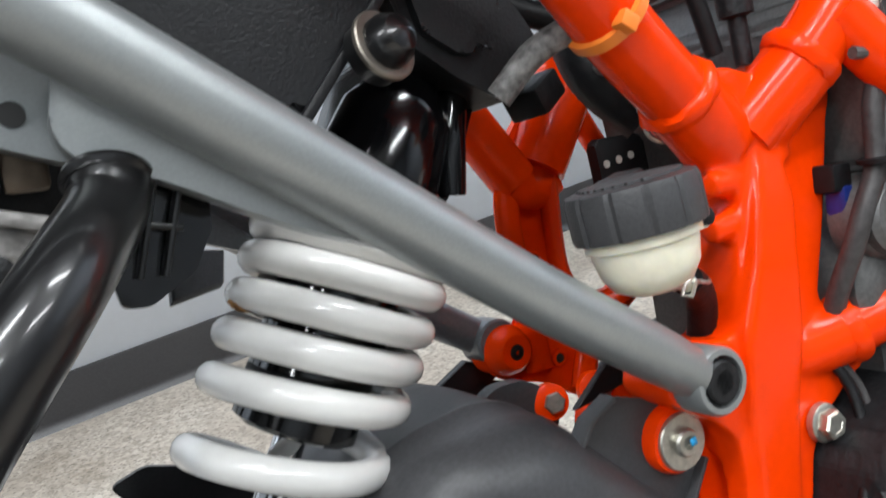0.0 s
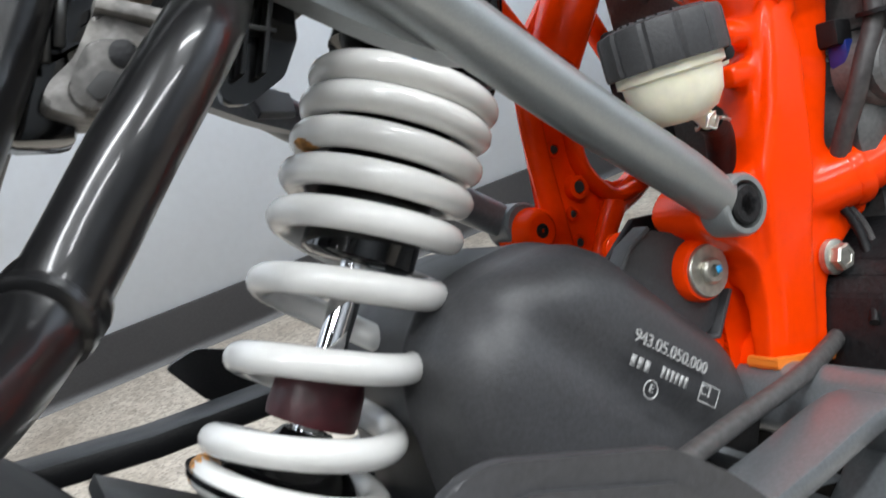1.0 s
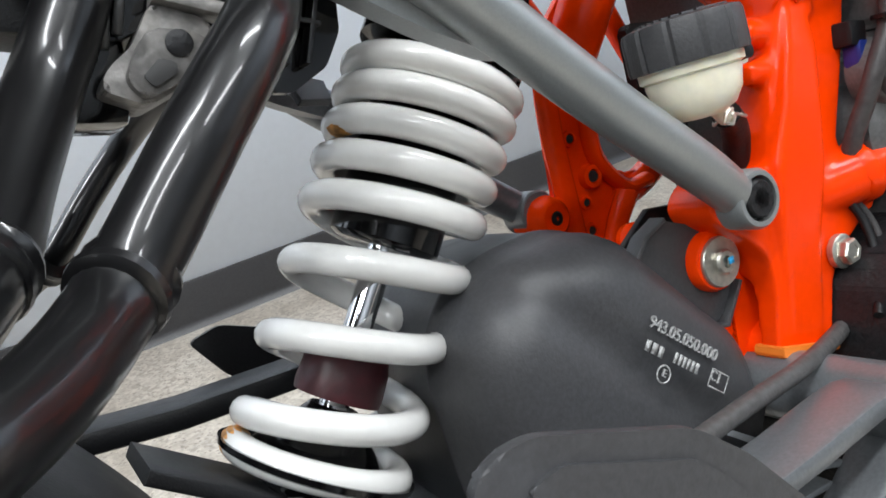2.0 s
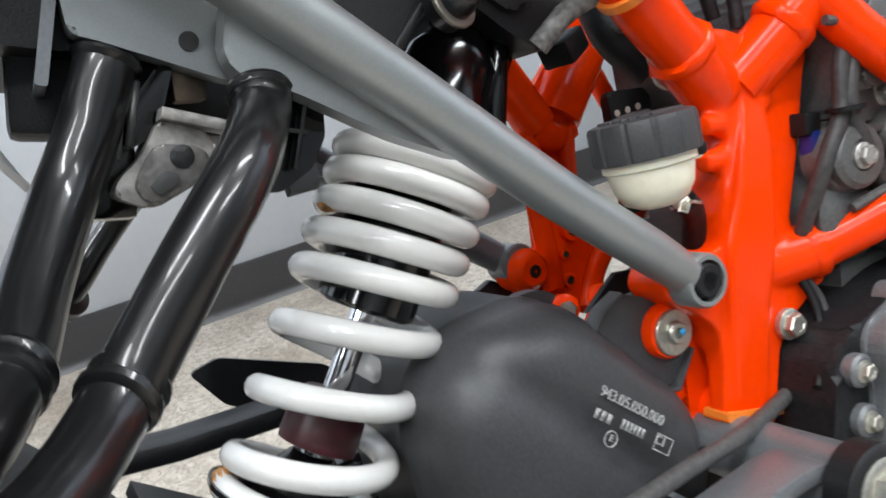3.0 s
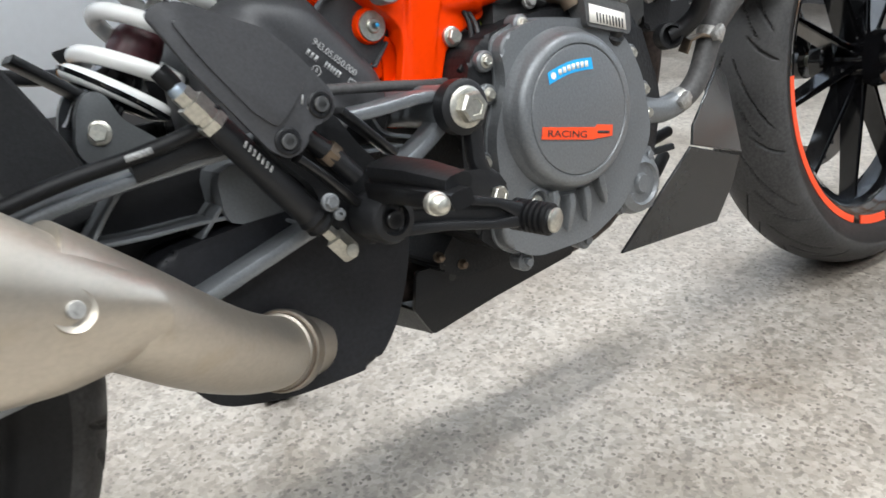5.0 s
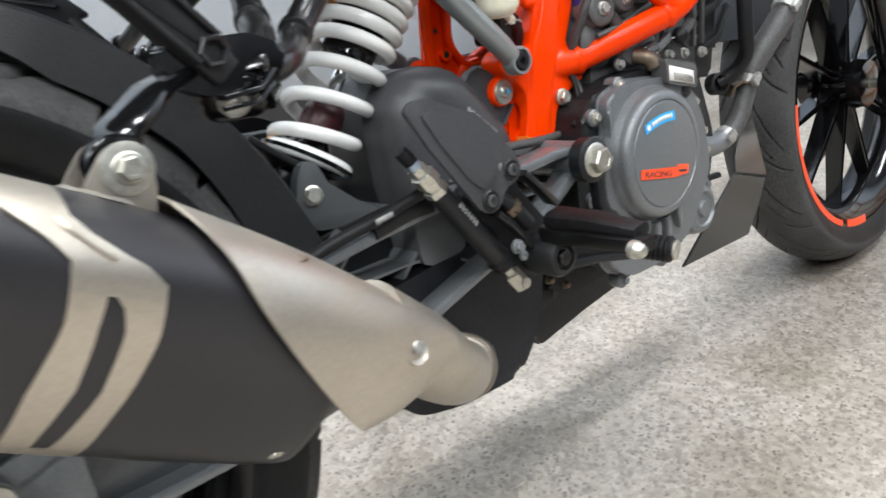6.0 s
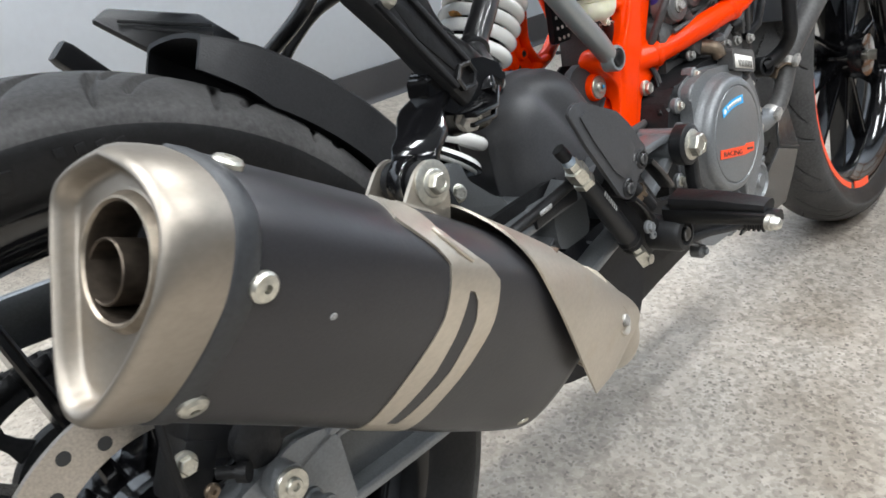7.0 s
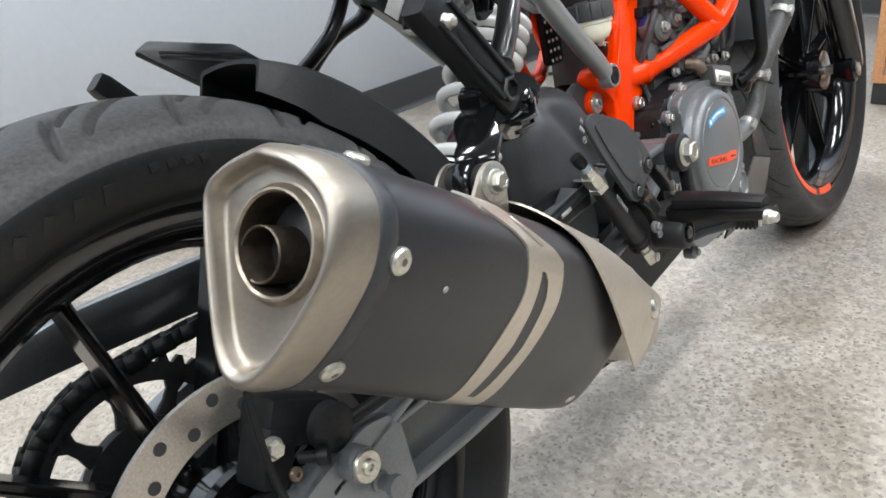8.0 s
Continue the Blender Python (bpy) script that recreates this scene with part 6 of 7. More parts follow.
# ---- passenger peg hangers, both sides ----
def passenger_hanger(s):
    y = lambda v: v * (1 if s > 0 else -1.2)
    f = [(0.3815, y(-0.0715), 0.6095), (0.3805, y(-0.0735), 0.6065), (0.3765, y(-0.0795), 0.6010), (0.360, y(-0.1045), 0.588), (0.335, y(-0.115), 0.567), (0.306, y(-0.1215), 0.541), (0.285, y(-0.146), 0.5305), (0.262, y(-0.172), 0.527), (0.235, y(-0.182), 0.522)]
    r = [(0.3400, y(-0.055), 0.6330), (0.3370, y(-0.056), 0.6285), (0.3265, y(-0.058), 0.612), (0.3123, y(-0.064), 0.5935), (0.296, y(-0.085), 0.572), (0.282, y(-0.112), 0.553), (0.266, y(-0.145), 0.543), (0.25, y(-0.168), 0.536), (0.232, y(-0.18), 0.528)]
    k = 1.0 if s > 0 else 0.72
    h = part("passenger_peg_hanger", tube(f, [k * q for q in (0.0112, 0.0104, 0.01, 0.01, 0.01, 0.01, 0.0096, 0.0094, 0.0093)], 20, 6), TUBEBLK, bike, "glossy black tube hanger of the passenger peg")
    part("rear_tube", tube(r, 0.0102 * k, 20, 6), TUBEBLK, h)
    for p, q in ((f[5], f[6]), (r[5], r[6])):
        d = (Vector(q) - Vector(p)).normalized()
        part("tube_collar", lathe([(0.0092, -0.006), (0.0112, -0.005), (0.0116, -0.003), (0.0102, -0.0008), (0.0102, 0.0008), (0.0118, 0.003), (0.0114, 0.005), (0.0092, 0.006)], p, d, 22), TUBEBLK, h)
    for p, q in ((f[0], f[1]), (r[0], r[1])):
        d = (Vector(q) - Vector(p)).normalized()
        part("weld_bead", lathe([(0.0092 * k, -0.0015), (0.0114 * k, -0.0008), (0.0117 * k, 0.0006), (0.0108 * k, 0.002), (0.0098 * k, 0.003)], p, d, 22), TUBEBLK, h)
    # hinge clevis
    part("clevis", sheet(rounded([(0.186, 0.549), (0.184, 0.531), (0.203, 0.519), (0.232, 0.513), (0.252, 0.524), (0.254, 0.537), (0.235, 0.547)], 0.005), min(y(-0.175), y(-0.193)), max(y(-0.175), y(-0.193)), 0.003), GLOSS, h)
    bolt((0.22, y(-0.185), 0.512), (-0.45, y(-0.72), -0.35), 0.0135, h, "flange", DULLZ)
    part("hinge_plate", bar([(0.2235, y(-0.1795), 0.5155), (0.221, y(-0.1832), 0.5132), (0.2205, y(-0.184), 0.5127)], [0.034, 0.034, 0.031], [0.026, 0.026, 0.023], (0.85, y(-0.53), 0), round_=0.3), GLOSS, h)
    part("hinge_box", bar([(0.2355, y(-0.166), 0.5275), (0.2255, y(-0.1765), 0.5185), (0.224, y(-0.179), 0.516)], [0.046, 0.044, 0.041], [0.036, 0.034, 0.031], (0.85, y(-0.53), 0), round_=0.12), GLOSS, h)
    pg = part("passenger_peg", bar([(0.216, y(-0.188), 0.529), (0.206, y(-0.189), 0.543), (0.18, y(-0.191), 0.575), (0.155, y(-0.192), 0.604), (0.15, y(-0.192), 0.61)], [0.02, 0.021, 0.02, 0.021, 0.018], [0.018, 0.022, 0.021, 0.023, 0.02], (0, 1, 0), round_=0.2), PLASTIC, h, "folded black passenger footpeg")
    bolt((0.1605, y(-0.201), 0.594), (0, -s, 0), 0.0105, h, "dome", ZINC)
    for o in (-0.0088, 0.0088):
        part("peg_rail", bar([(0.2075 + o * 0.775, y(-0.2), 0.5425 + o * 0.63), (0.182 + o * 0.775, y(-0.2012), 0.5735 + o * 0.63), (0.1605 + o * 0.775, y(-0.202), 0.6 + o * 0.63)], 0.005, 0.0032), PLASTIC, pg)
    part("peg_pocket", bar([(0.203, y(-0.1998), 0.5475), (0.182, y(-0.2005), 0.573), (0.1675, y(-0.201), 0.5905)], 0.002, [0.004, 0.011, 0.004]), SOFT, pg)
    part("peg_eye", lathe([(0.0092, 0), (0.0092, 0.0035), (0.008, 0.0045), (0.0062, 0.004), (0.006, 0.0003), (0.0001, 0.0003)], (0.209, y(-0.199), 0.541), (0, -s, 0), 6), TUBEBLK, pg)
    part("peg_spine", bar([(0.1925, y(-0.1965), 0.5685), (0.177, y(-0.197), 0.5875)], 0.006, 0.0022), TUBEBLK, pg)
    for dz in (0.0, 0.006):
        part("clevis_lip", bar([(0.2445, y(-0.1885), 0.524 - dz), (0.228, y(-0.199), 0.517 - dz), (0.207, y(-0.2), 0.5175 - dz)], 0.010 - dz, 0.0028, (0.4, 0.9, 0)), GLOSS, h)
    return h


hr = passenger_hanger(1)
hl = passenger_hanger(-1)
part("muffler_hanger", bar([(0.1435, -0.2115, 0.497), (0.1455, -0.212, 0.511), (0.1475, -0.2115, 0.515), (0.157, -0.209, 0.5205), (0.172, -0.195, 0.5275), (0.176, -0.192, 0.529), (0.204, -0.18, 0.535)], [0.024, 0.027, 0.028, 0.029, 0.028, 0.027, 0.02], 0.007, (0.5, -0.85, 0), round_=0.3), GLOSS, hr, "glossy black sheet-metal muffler hanger")
part("hanger_eye", lathe([(0.0148, -0.006), (0.0155, -0.005), (0.0155, 0.005), (0.0148, 0.006), (0.0118, 0.006)], (0.1424, -0.2095, 0.499), (0, -1, 0), 26), GLOSS, hr)

# ---- seat lock, wiring and panels under the seat ----
LOCKM = mat("dull_lock_zinc", (0.22, 0.21, 0.2), 0.5, 0.5, grain=0.4, grain_scale=200, bump=0.4, dirt=0.6, dirt_color=(0.5, 0.47, 0.42), dirt_scale=50)
LOCKP = mat("worn_dark_lock_plate", (0.11, 0.105, 0.1), 0.4, 0.6, grain=0.3, grain_scale=300, bump=0.3, dirt=0.5, dirt_color=(0.25, 0.23, 0.2), dirt_scale=70)
lock = part("seat_lock", sheet(rounded([(0.3523, 0.6161), (0.3674, 0.6068), (0.3662, 0.5994), (0.3608, 0.5928), (0.3413, 0.5878), (0.3301, 0.5955), (0.334, 0.6007), (0.3427, 0.6051)], 0.003), -0.051, -0.022, 0.0015), LOCKM, bike, "dull zinc seat lock with a keyhole plate")
part("key_plate", sheet(rounded([(0.3432, 0.6042), (0.3481, 0.6082), (0.3604, 0.6041), (0.3638, 0.5995), (0.3612, 0.5951), (0.3556, 0.5925), (0.3402, 0.5891), (0.3368, 0.5963)], 0.003), -0.056, -0.05, 0.0012), LOCKP, lock, "worn grey zinc plate")
lock.matrix_basis = pose(-0.004, -0.012, -0.006)
part("lock_barrel", lathe([(0.004, 0), (0.004, 0.001), (0.0034, 0.0014), (0.0001, 0.0014)], (0.3545, -0.0555, 0.602), (0, -1, 0), 22), ENGDARK, lock)
part("lock_slot", sheet(rounded([(0.3414, 0.5954), (0.3473, 0.5992), (0.3515, 0.597), (0.3511, 0.5941), (0.3434, 0.5916)], 0.001), -0.0572, -0.0555, 0.0003), BLACKINK, lock)
part("side_plate", sheet(rounded([(0.4052, 0.6147), (0.412, 0.609), (0.4085, 0.595), (0.400, 0.585), (0.3858, 0.58), (0.3786, 0.582), (0.3786, 0.591), (0.382, 0.615)], 0.002), -0.047, -0.043, 0.001), GLOSS, lock, "bent glossy black bracket")
for q0, q1 in (((0.4045, 0.612), (0.3915, 0.587)), ((0.397, 0.612), (0.385, 0.5885)), ((0.4, 0.598), (0.388, 0.603))):
    part("side_flange", bar([(q0[0], -0.05, q0[1]), (q1[0], -0.05, q1[1])], 0.008, 0.0016), TUBEBLK, lock)
part("latch_frame", sheet(rounded([(0.3453, 0.6226), (0.3592, 0.634), (0.3644, 0.6327), (0.352, 0.612), (0.34, 0.6086), (0.334, 0.612)], 0.002), -0.042, -0.036, 0.001), GLOSS, lock)
for q0, q1 in (((0.341, 0.61), (0.35, 0.63)), ((0.336, 0.607), (0.342, 0.622))):
    part("latch_rod", tube([(q0[0], -0.046, q0[1]), (q1[0], -0.046, q1[1])], 0.0016, 8), BOLTGREY, lock)
part("side_clip", block((0.386, -0.0445, 0.5965), (0.006, 0.003, 0.006), (0, 20, 0), 0.0006), LACQ, lock)
part("latch_bar", bar([(0.353, -0.05, 0.6175), (0.375, -0.05, 0.6065)], 0.012, 0.0042), LOCKM, lock)
part("latch_block", block((0.37, -0.03, 0.63), (0.012, 0.01, 0.02), (0, 10, 0), 0.002), HEATED, lock)
part("lock_case", block((0.335, -0.02, 0.612), (0.02, 0.03, 0.05), (0, 15, 0), 0.004), GLOSS, lock)
part("lock_tab", quad_plate([(0.392, -0.03, 0.576), (0.412, -0.01, 0.574), (0.42, 0.01, 0.583), (0.4, 0.0, 0.59)], 0.003), PLASTIC, lock)
tray = part("under_seat_tray", sheet(rounded([(0.22, 0.70), (0.25, 0.668), (0.33, 0.64), (0.40, 0.632), (0.4445, 0.6095), (0.4712, 0.6312), (0.497, 0.653), (0.49, 0.70), (0.3, 0.74)], 0.008), -0.045, 0.07, 0.006), PLASTIC, bike, "black plastic under-seat tray")
part("tray_wall", block((0.352, -0.012, 0.632), (0.085, 0.03, 0.05), (0, 16, 0), 0.004), PLASTIC, tray)
part("tray_lip", bar([(0.4455, -0.046, 0.611), (0.4712, -0.046, 0.632), (0.496, -0.046, 0.653)], 0.004, 0.004), PLASTIC, tray)
part("tail_tray", bar([(0.30, 0.0, 0.655), (0.25, 0.0, 0.68), (0.15, 0.0, 0.73)], 0.13, 0.03), PLASTIC, tray)
part("tank_strap", bar([(0.302, -0.05, 0.632), (0.298, -0.04, 0.615), (0.305, -0.02, 0.6)], 0.014, 0.003, (0, 1, 0)), LACQ, tray)
bolt((0.4755, -0.049, 0.626), (0.35, -0.9, 0.2), 0.021, tray, "dome", TUBEBLK)
part("bolt_ring", lathe([(0.0118, 0.004), (0.0124, 0.0045), (0.0124, 0.006), (0.0118, 0.0065)], (0.4755, -0.049, 0.626), (0.35, -0.9, 0.2), 26), STEEL, tray)
panel = part("shock_tower", sheet(rounded([(0.468, 0.60), (0.4934, 0.632), (0.515, 0.65), (0.545, 0.625), (0.5315, 0.604), (0.5075, 0.570), (0.495, 0.562)], 0.006), -0.012, 0.03, 0.004), GLOSS, bike, "glossy black shock tower bracket")
part("tower_rib", tube([(0.506, -0.014, 0.57), (0.512, -0.016, 0.59), (0.521, -0.014, 0.61)], 0.006, 12, 4), GLOSS, panel)
bolt((0.509, -0.015, 0.578), (0, -1, 0), 0.008, panel, "flange", TUBEBLK)
cs = [(0.512 + 0.0012 * k / 4 + 0.004 * math.cos(k * 0.8), -0.03 + 0.004 * math.sin(k * 0.8), 0.628 - 0.0006 * k / 4) for k in range(64)]
part("small_spring", tube(cs, 0.0006, 5), TUBEBLK, panel)
ecu = part("ignition_box", sheet(rounded([(0.494, 0.652), (0.4975, 0.628), (0.512, 0.6125), (0.5286, 0.5985), (0.5365, 0.5985), (0.5538, 0.6134), (0.5475, 0.63), (0.537, 0.648)], 0.004), -0.034, 0.0, 0.003, seg=3), PLASTIC, bike, "black plastic electrical box")
part("box_lid", sheet(rounded([(0.5005, 0.65), (0.502, 0.6305), (0.5145, 0.619), (0.522, 0.6185), (0.5385, 0.633), (0.532, 0.65)], 0.003), -0.0385, -0.033, 0.002), PLASTIC, ecu)
part("box_rib", bar([(0.5295, -0.0345, 0.6035), (0.5455, -0.0345, 0.6165)], 0.004, 0.003), PLASTIC, ecu)
part("plug", block((0.5535, -0.02, 0.597), (0.02, 0.018, 0.012), (0, -20, 20), 0.002), SOFT, ecu)

# brake fluid reservoir
CAPPL = mat("grey_cap_plastic", (0.04, 0.04, 0.042), 0.5, grain=0.15, grain_scale=600, bump=0.2, bump_scale=700, dirt=0.4, dirt_color=(0.07, 0.068, 0.065), dirt_scale=40, spec=0.35)
RC = V(0.5455, -0.0700, 0.5405)
ra = V(0.06, 0.03, 1).normalized()
res = part("fluid_reservoir", lathe([(0.004, -0.029), (0.010, -0.0285), (0.0175, -0.025), (0.0218, -0.018), (0.0228, -0.0125), (0.0236, -0.0085), (0.0236, -0.0065), (0.0258, -0.0055), (0.0258, -0.001), (0.0245, 0.0)], RC, ra, 44), MILKY, bike, "milky plastic brake fluid reservoir with a black cap")
res.matrix_basis = Matrix.Translation(RC) @ Matrix.Scale(0.83, 4) @ Matrix.Translation(-RC)
bm = bmesh.new()
seg = 96
prof = [(0.0, 0.0275, 0), (0.0, 0.0292, 1), (0.002, 0.0297, 1), (0.0185, 0.0297, 1), (0.021, 0.0287, 1), (0.022, 0.025, 0), (0.0221, 0.013, 0), (0.0221, 0.0005, 0)]
side = ra.cross(V(1, 0, 0)).normalized()
oth = ra.cross(side)
rings(bm, [[RC + ra * (h - 0.001) + (side * math.cos(2 * math.pi * k / seg) + oth * math.sin(2 * math.pi * k / seg)) * (r - (0.0011 if f and (k % 8) < 1 else 0)) for k in range(seg)] for h, r, f in prof])
rcap = part("reservoir_cap", bm, CAPPL, res, "ribbed dark grey screw cap", sharp=25)
for k in range(11):
    q = RC + ra * 0.0212
    L = math.sqrt(max(0.0001, 0.0225 ** 2 - (0.004 * (k - 5)) ** 2))
    part("cap_rib", bar([q + side * (0.004 * (k - 5)) - oth * L, q + side * (0.004 * (k - 5)) + oth * L], 0.0018, 0.0022, tuple(side)), CAPPL, rcap)
part("cap_tab", block(tuple(RC + ra * 0.0195 + V(0.012, 0.02, 0.0)), (0.022, 0.016, 0.005), (0, 0, 20), 0.002), CAPPL, rcap)
part("spout", tube([RC - ra * 0.022 + V(0.012, 0.004, 0), RC - ra * 0.029 + V(0.019, 0.006, 0), RC - ra * 0.035 + V(0.026, 0.008, 0)], [0.005, 0.0048, 0.0048], 12, 3), MILKY, res)
part("fluid_hose", tube([(0.570, -0.063, 0.507), (0.579, -0.058, 0.499), (0.586, -0.05, 0.485), (0.585, -0.04, 0.455), (0.57, -0.035, 0.42)], 0.0076, 14, 5), SOFT, res, "black rubber fluid hose")
clip = [(0.573 + 0.0083 * math.cos(a), -0.0615 + 0.0083 * math.sin(a), 0.505 + 0.002 * math.sin(2 * a)) for a in np.linspace(0.3, 5.9, 26)]
part("hose_clip", tube(clip + [(0.5665, -0.0715, 0.507), (0.5605, -0.0735, 0.503), (0.5565, -0.072, 0.505), (0.5595, -0.072, 0.509), (0.5665, -0.0705, 0.51)], 0.001, 6), ZINC, res, "zinc wire spring clip")
part("mount_screw", lathe([(0.0042, -0.003), (0.0042, 0.004), (0.003, 0.0045)], (0.5705, -0.081, 0.5365), (0, -1, 0.1), 14), SOFT, res)
part("mount_tab", block((0.5715, -0.076, 0.54), (0.012, 0.006, 0.02), bevel=0.002), MILKY, res)

# hoses and wires behind the frame
def cable(pts, r, material=SOFT, label="", name="cable"):
    return part(name, tube(pts, r, 10, 5), material, bike, label)


LOOM = mat("dusty_cable_rubber", (0.04, 0.037, 0.037), 0.5, grain=0.25, grain_scale=300, bump=0.3, spec=0.4)
YTAG = mat("yellow_tag", (0.55, 0.42, 0.05), 0.5)
TAPE = mat("dusty_loom_tape", (0.16, 0.155, 0.15), 0.6, 0.2, grain=0.7, grain_scale=220, bump=0.8, bump_scale=200)
cable([(0.585, -0.03, 0.60), (0.574, -0.05, 0.611), (0.556, -0.062, 0.616), (0.535, -0.055, 0.612), (0.52, -0.045, 0.60)], 0.0052, TAPE, "dusty taped wiring loom", "wiring_loom")
cable([(0.60, 0.0, 0.64), (0.592, -0.01, 0.615), (0.59, -0.02, 0.595), (0.60, -0.03, 0.575)], 0.013, SOFT, "black rubber breather hose", "breather_hose")
part("hose_clip", tube([(0.594 + 0.0145 * math.cos(a), -0.018 + 0.0145 * math.sin(a), 0.598 + 0.005 * math.cos(a)) for a in np.linspace(0, 6.0, 26)], 0.0012, 6), ZINC, bike)
cable([(0.592, -0.035, 0.59), (0.583, -0.045, 0.578), (0.58, -0.05, 0.568), (0.588, -0.05, 0.564), (0.59, -0.045, 0.573)], 0.0011, ZINC)
cable([(0.60, -0.04, 0.60), (0.605, -0.045, 0.588), (0.618, -0.04, 0.577), (0.635, -0.03, 0.57)], 0.010, TAPE, "", "wiring_loom")
cable([(0.56, 0.0, 0.64), (0.585, -0.01, 0.625), (0.61, -0.02, 0.622), (0.65, -0.03, 0.64)], 0.006)
cable([(0.64, -0.05, 0.65), (0.64, -0.05, 0.62), (0.645, -0.05, 0.6), (0.65, -0.045, 0.57)], 0.003, ENGINE)
cable([(0.625, -0.04, 0.65), (0.628, -0.045, 0.62), (0.632, -0.045, 0.59)], 0.004, SOFT)
part("cable_adjuster", lathe([(0.004, -0.02), (0.004, 0), (0.0075, 0.001), (0.0075, 0.012), (0.006, 0.013), (0.006, 0.03), (0.009, 0.032), (0.009, 0.045)], (0.642, -0.052, 0.602), (0.1, 0, 1), 16), ENGDARK, bike)
# looped cables beside the upright
cable([(0.69, -0.082, 0.63), (0.682, -0.084, 0.59), (0.675, -0.086, 0.568), (0.666, -0.086, 0.55), (0.660, -0.086, 0.529), (0.648, -0.084, 0.512), (0.642, -0.08, 0.498), (0.636, -0.07, 0.475), (0.64, -0.06, 0.45)], 0.0046, LOOM, "dusty rubber-sheathed cable")
cable([(0.697, -0.082, 0.63), (0.688, -0.083, 0.585), (0.672, -0.088, 0.552), (0.664, -0.089, 0.529), (0.671, -0.089, 0.507), (0.68, -0.088, 0.49), (0.69, -0.086, 0.478), (0.705, -0.08, 0.465)], 0.0042, LOOM)
part("cable_grommet", tube([(0.676, -0.089, 0.496), (0.684, -0.088, 0.485), (0.69, -0.086, 0.478)], [0.006, 0.0075, 0.0085], 14, 3), LOOM, bike)
part("cable_tie", lathe([(0.0085, -0.0012), (0.0098, -0.001), (0.0098, 0.001), (0.0085, 0.0012)], (0.662, -0.0875, 0.530), (0.1, 0, 1), 16), SOFT, bike)
part("connector", block((0.654, -0.072, 0.514), (0.012, 0.01, 0.016), (0, 12, 0), 0.002), BLUEPL, bike, "blue plastic connector")
part("connector", block((0.652, -0.07, 0.526), (0.012, 0.012, 0.012), (0, 12, 0), 0.002), SOFT, bike)
cable([(0.66, -0.075, 0.516), (0.70, -0.085, 0.512), (0.76, -0.084, 0.52), (0.84, -0.08, 0.53)], 0.0036, LOOM, "black loom along the head")
part("tag_band", lathe([(0.0036, -0.002), (0.0041, -0.0015), (0.0041, 0.0015), (0.0036, 0.002)], (0.708, -0.085, 0.5115), (1, 0, 0.1), 14), YTAG, bike)
cable([(0.6, -0.05, 0.475), (0.617, -0.06, 0.468), (0.63, -0.07, 0.445), (0.624, -0.078, 0.42), (0.6, -0.089, 0.405)], 0.0022, SOFT)
cable([(0.6, -0.048, 0.468), (0.622, -0.062, 0.462), (0.637, -0.07, 0.44), (0.63, -0.078, 0.416), (0.606, -0.089, 0.404)], 0.002, LOOM)
cable([(0.643, -0.048, 0.49), (0.648, -0.052, 0.466), (0.650, -0.054, 0.441), (0.643, -0.058, 0.411), (0.6159, -0.064, 0.397), (0.585, -0.074, 0.398), (0.545, -0.087, 0.404), (0.505, -0.095, 0.410), (0.46, -0.104, 0.416)], 0.0042, LOOMG, "grey-black sleeved hose bending up behind the frame")
cable([(0.64, -0.04, 0.45), (0.648, -0.045, 0.435), (0.641, -0.055, 0.414), (0.62, -0.07, 0.404)], 0.002, CHROME)
YGR = mat("yellow_green_wire", (0.25, 0.33, 0.05), 0.5)
cable([(0.652, -0.05, 0.445), (0.66, -0.055, 0.428), (0.652, -0.062, 0.412)], 0.0016, YGR)
cable([(0.64, -0.05, 0.46), (0.648, -0.058, 0.44), (0.643, -0.064, 0.42), (0.628, -0.074, 0.41)], 0.0024, SOFT)

# moulded intake box with its part number
BX = rounded([(0.426, 0.35), (0.4125, 0.39), (0.4125, 0.445), (0.4185, 0.468), (0.434, 0.4835), (0.455, 0.489), (0.485, 0.489), (0.502, 0.482), (0.515, 0.4655), (0.531, 0.444), (0.5545, 0.415), (0.5585, 0.385), (0.55, 0.34), (0.47, 0.325)], 0.014, 5)
ib = bmesh.new()
loops = []
cx, cz = 0.485, 0.41
for yy, k in ((-0.0705, 0.06), (-0.0703, 0.12), (-0.0702, 0.18), (-0.070, 0.24), (-0.070, 0.3), (-0.0698, 0.36), (-0.0695, 0.43), (-0.069, 0.5), (-0.0685, 0.56), (-0.068, 0.62), (-0.067, 0.68), (-0.066, 0.74), (-0.064, 0.8), (-0.059, 0.89), (-0.05, 0.96), (-0.04, 0.995), (-0.022, 1.0), (-0.021, 1.015), (-0.017, 1.015), (-0.016, 1.0), (0.03, 1.0), (0.06, 0.97), (0.075, 0.85), (0.078, 0.7)):
    loops.append([(cx + (x - cx) * k, yy + 0.004, cz + (z - cz) * k) for x, z in BX])
rings(ib, loops)
for v in ib.verts:
    if v.co.y < -0.03:      # a shallow valley between the rounded lobe and the flat lettered panel, and one along the foot
        d1 = (v.co.x - 0.478) * 0.80 + (v.co.z - 0.435) * 0.60
        v.co.y += 0.0055 * math.exp(-(d1 / 0.011) ** 2) + 0.010 * min(1, max(0, (0.38 - v.co.z) / 0.05))
ibox = part("intake_box", ib, BOXPL, bike, "scuffed matt dark grey moulded intake box", sharp=60)
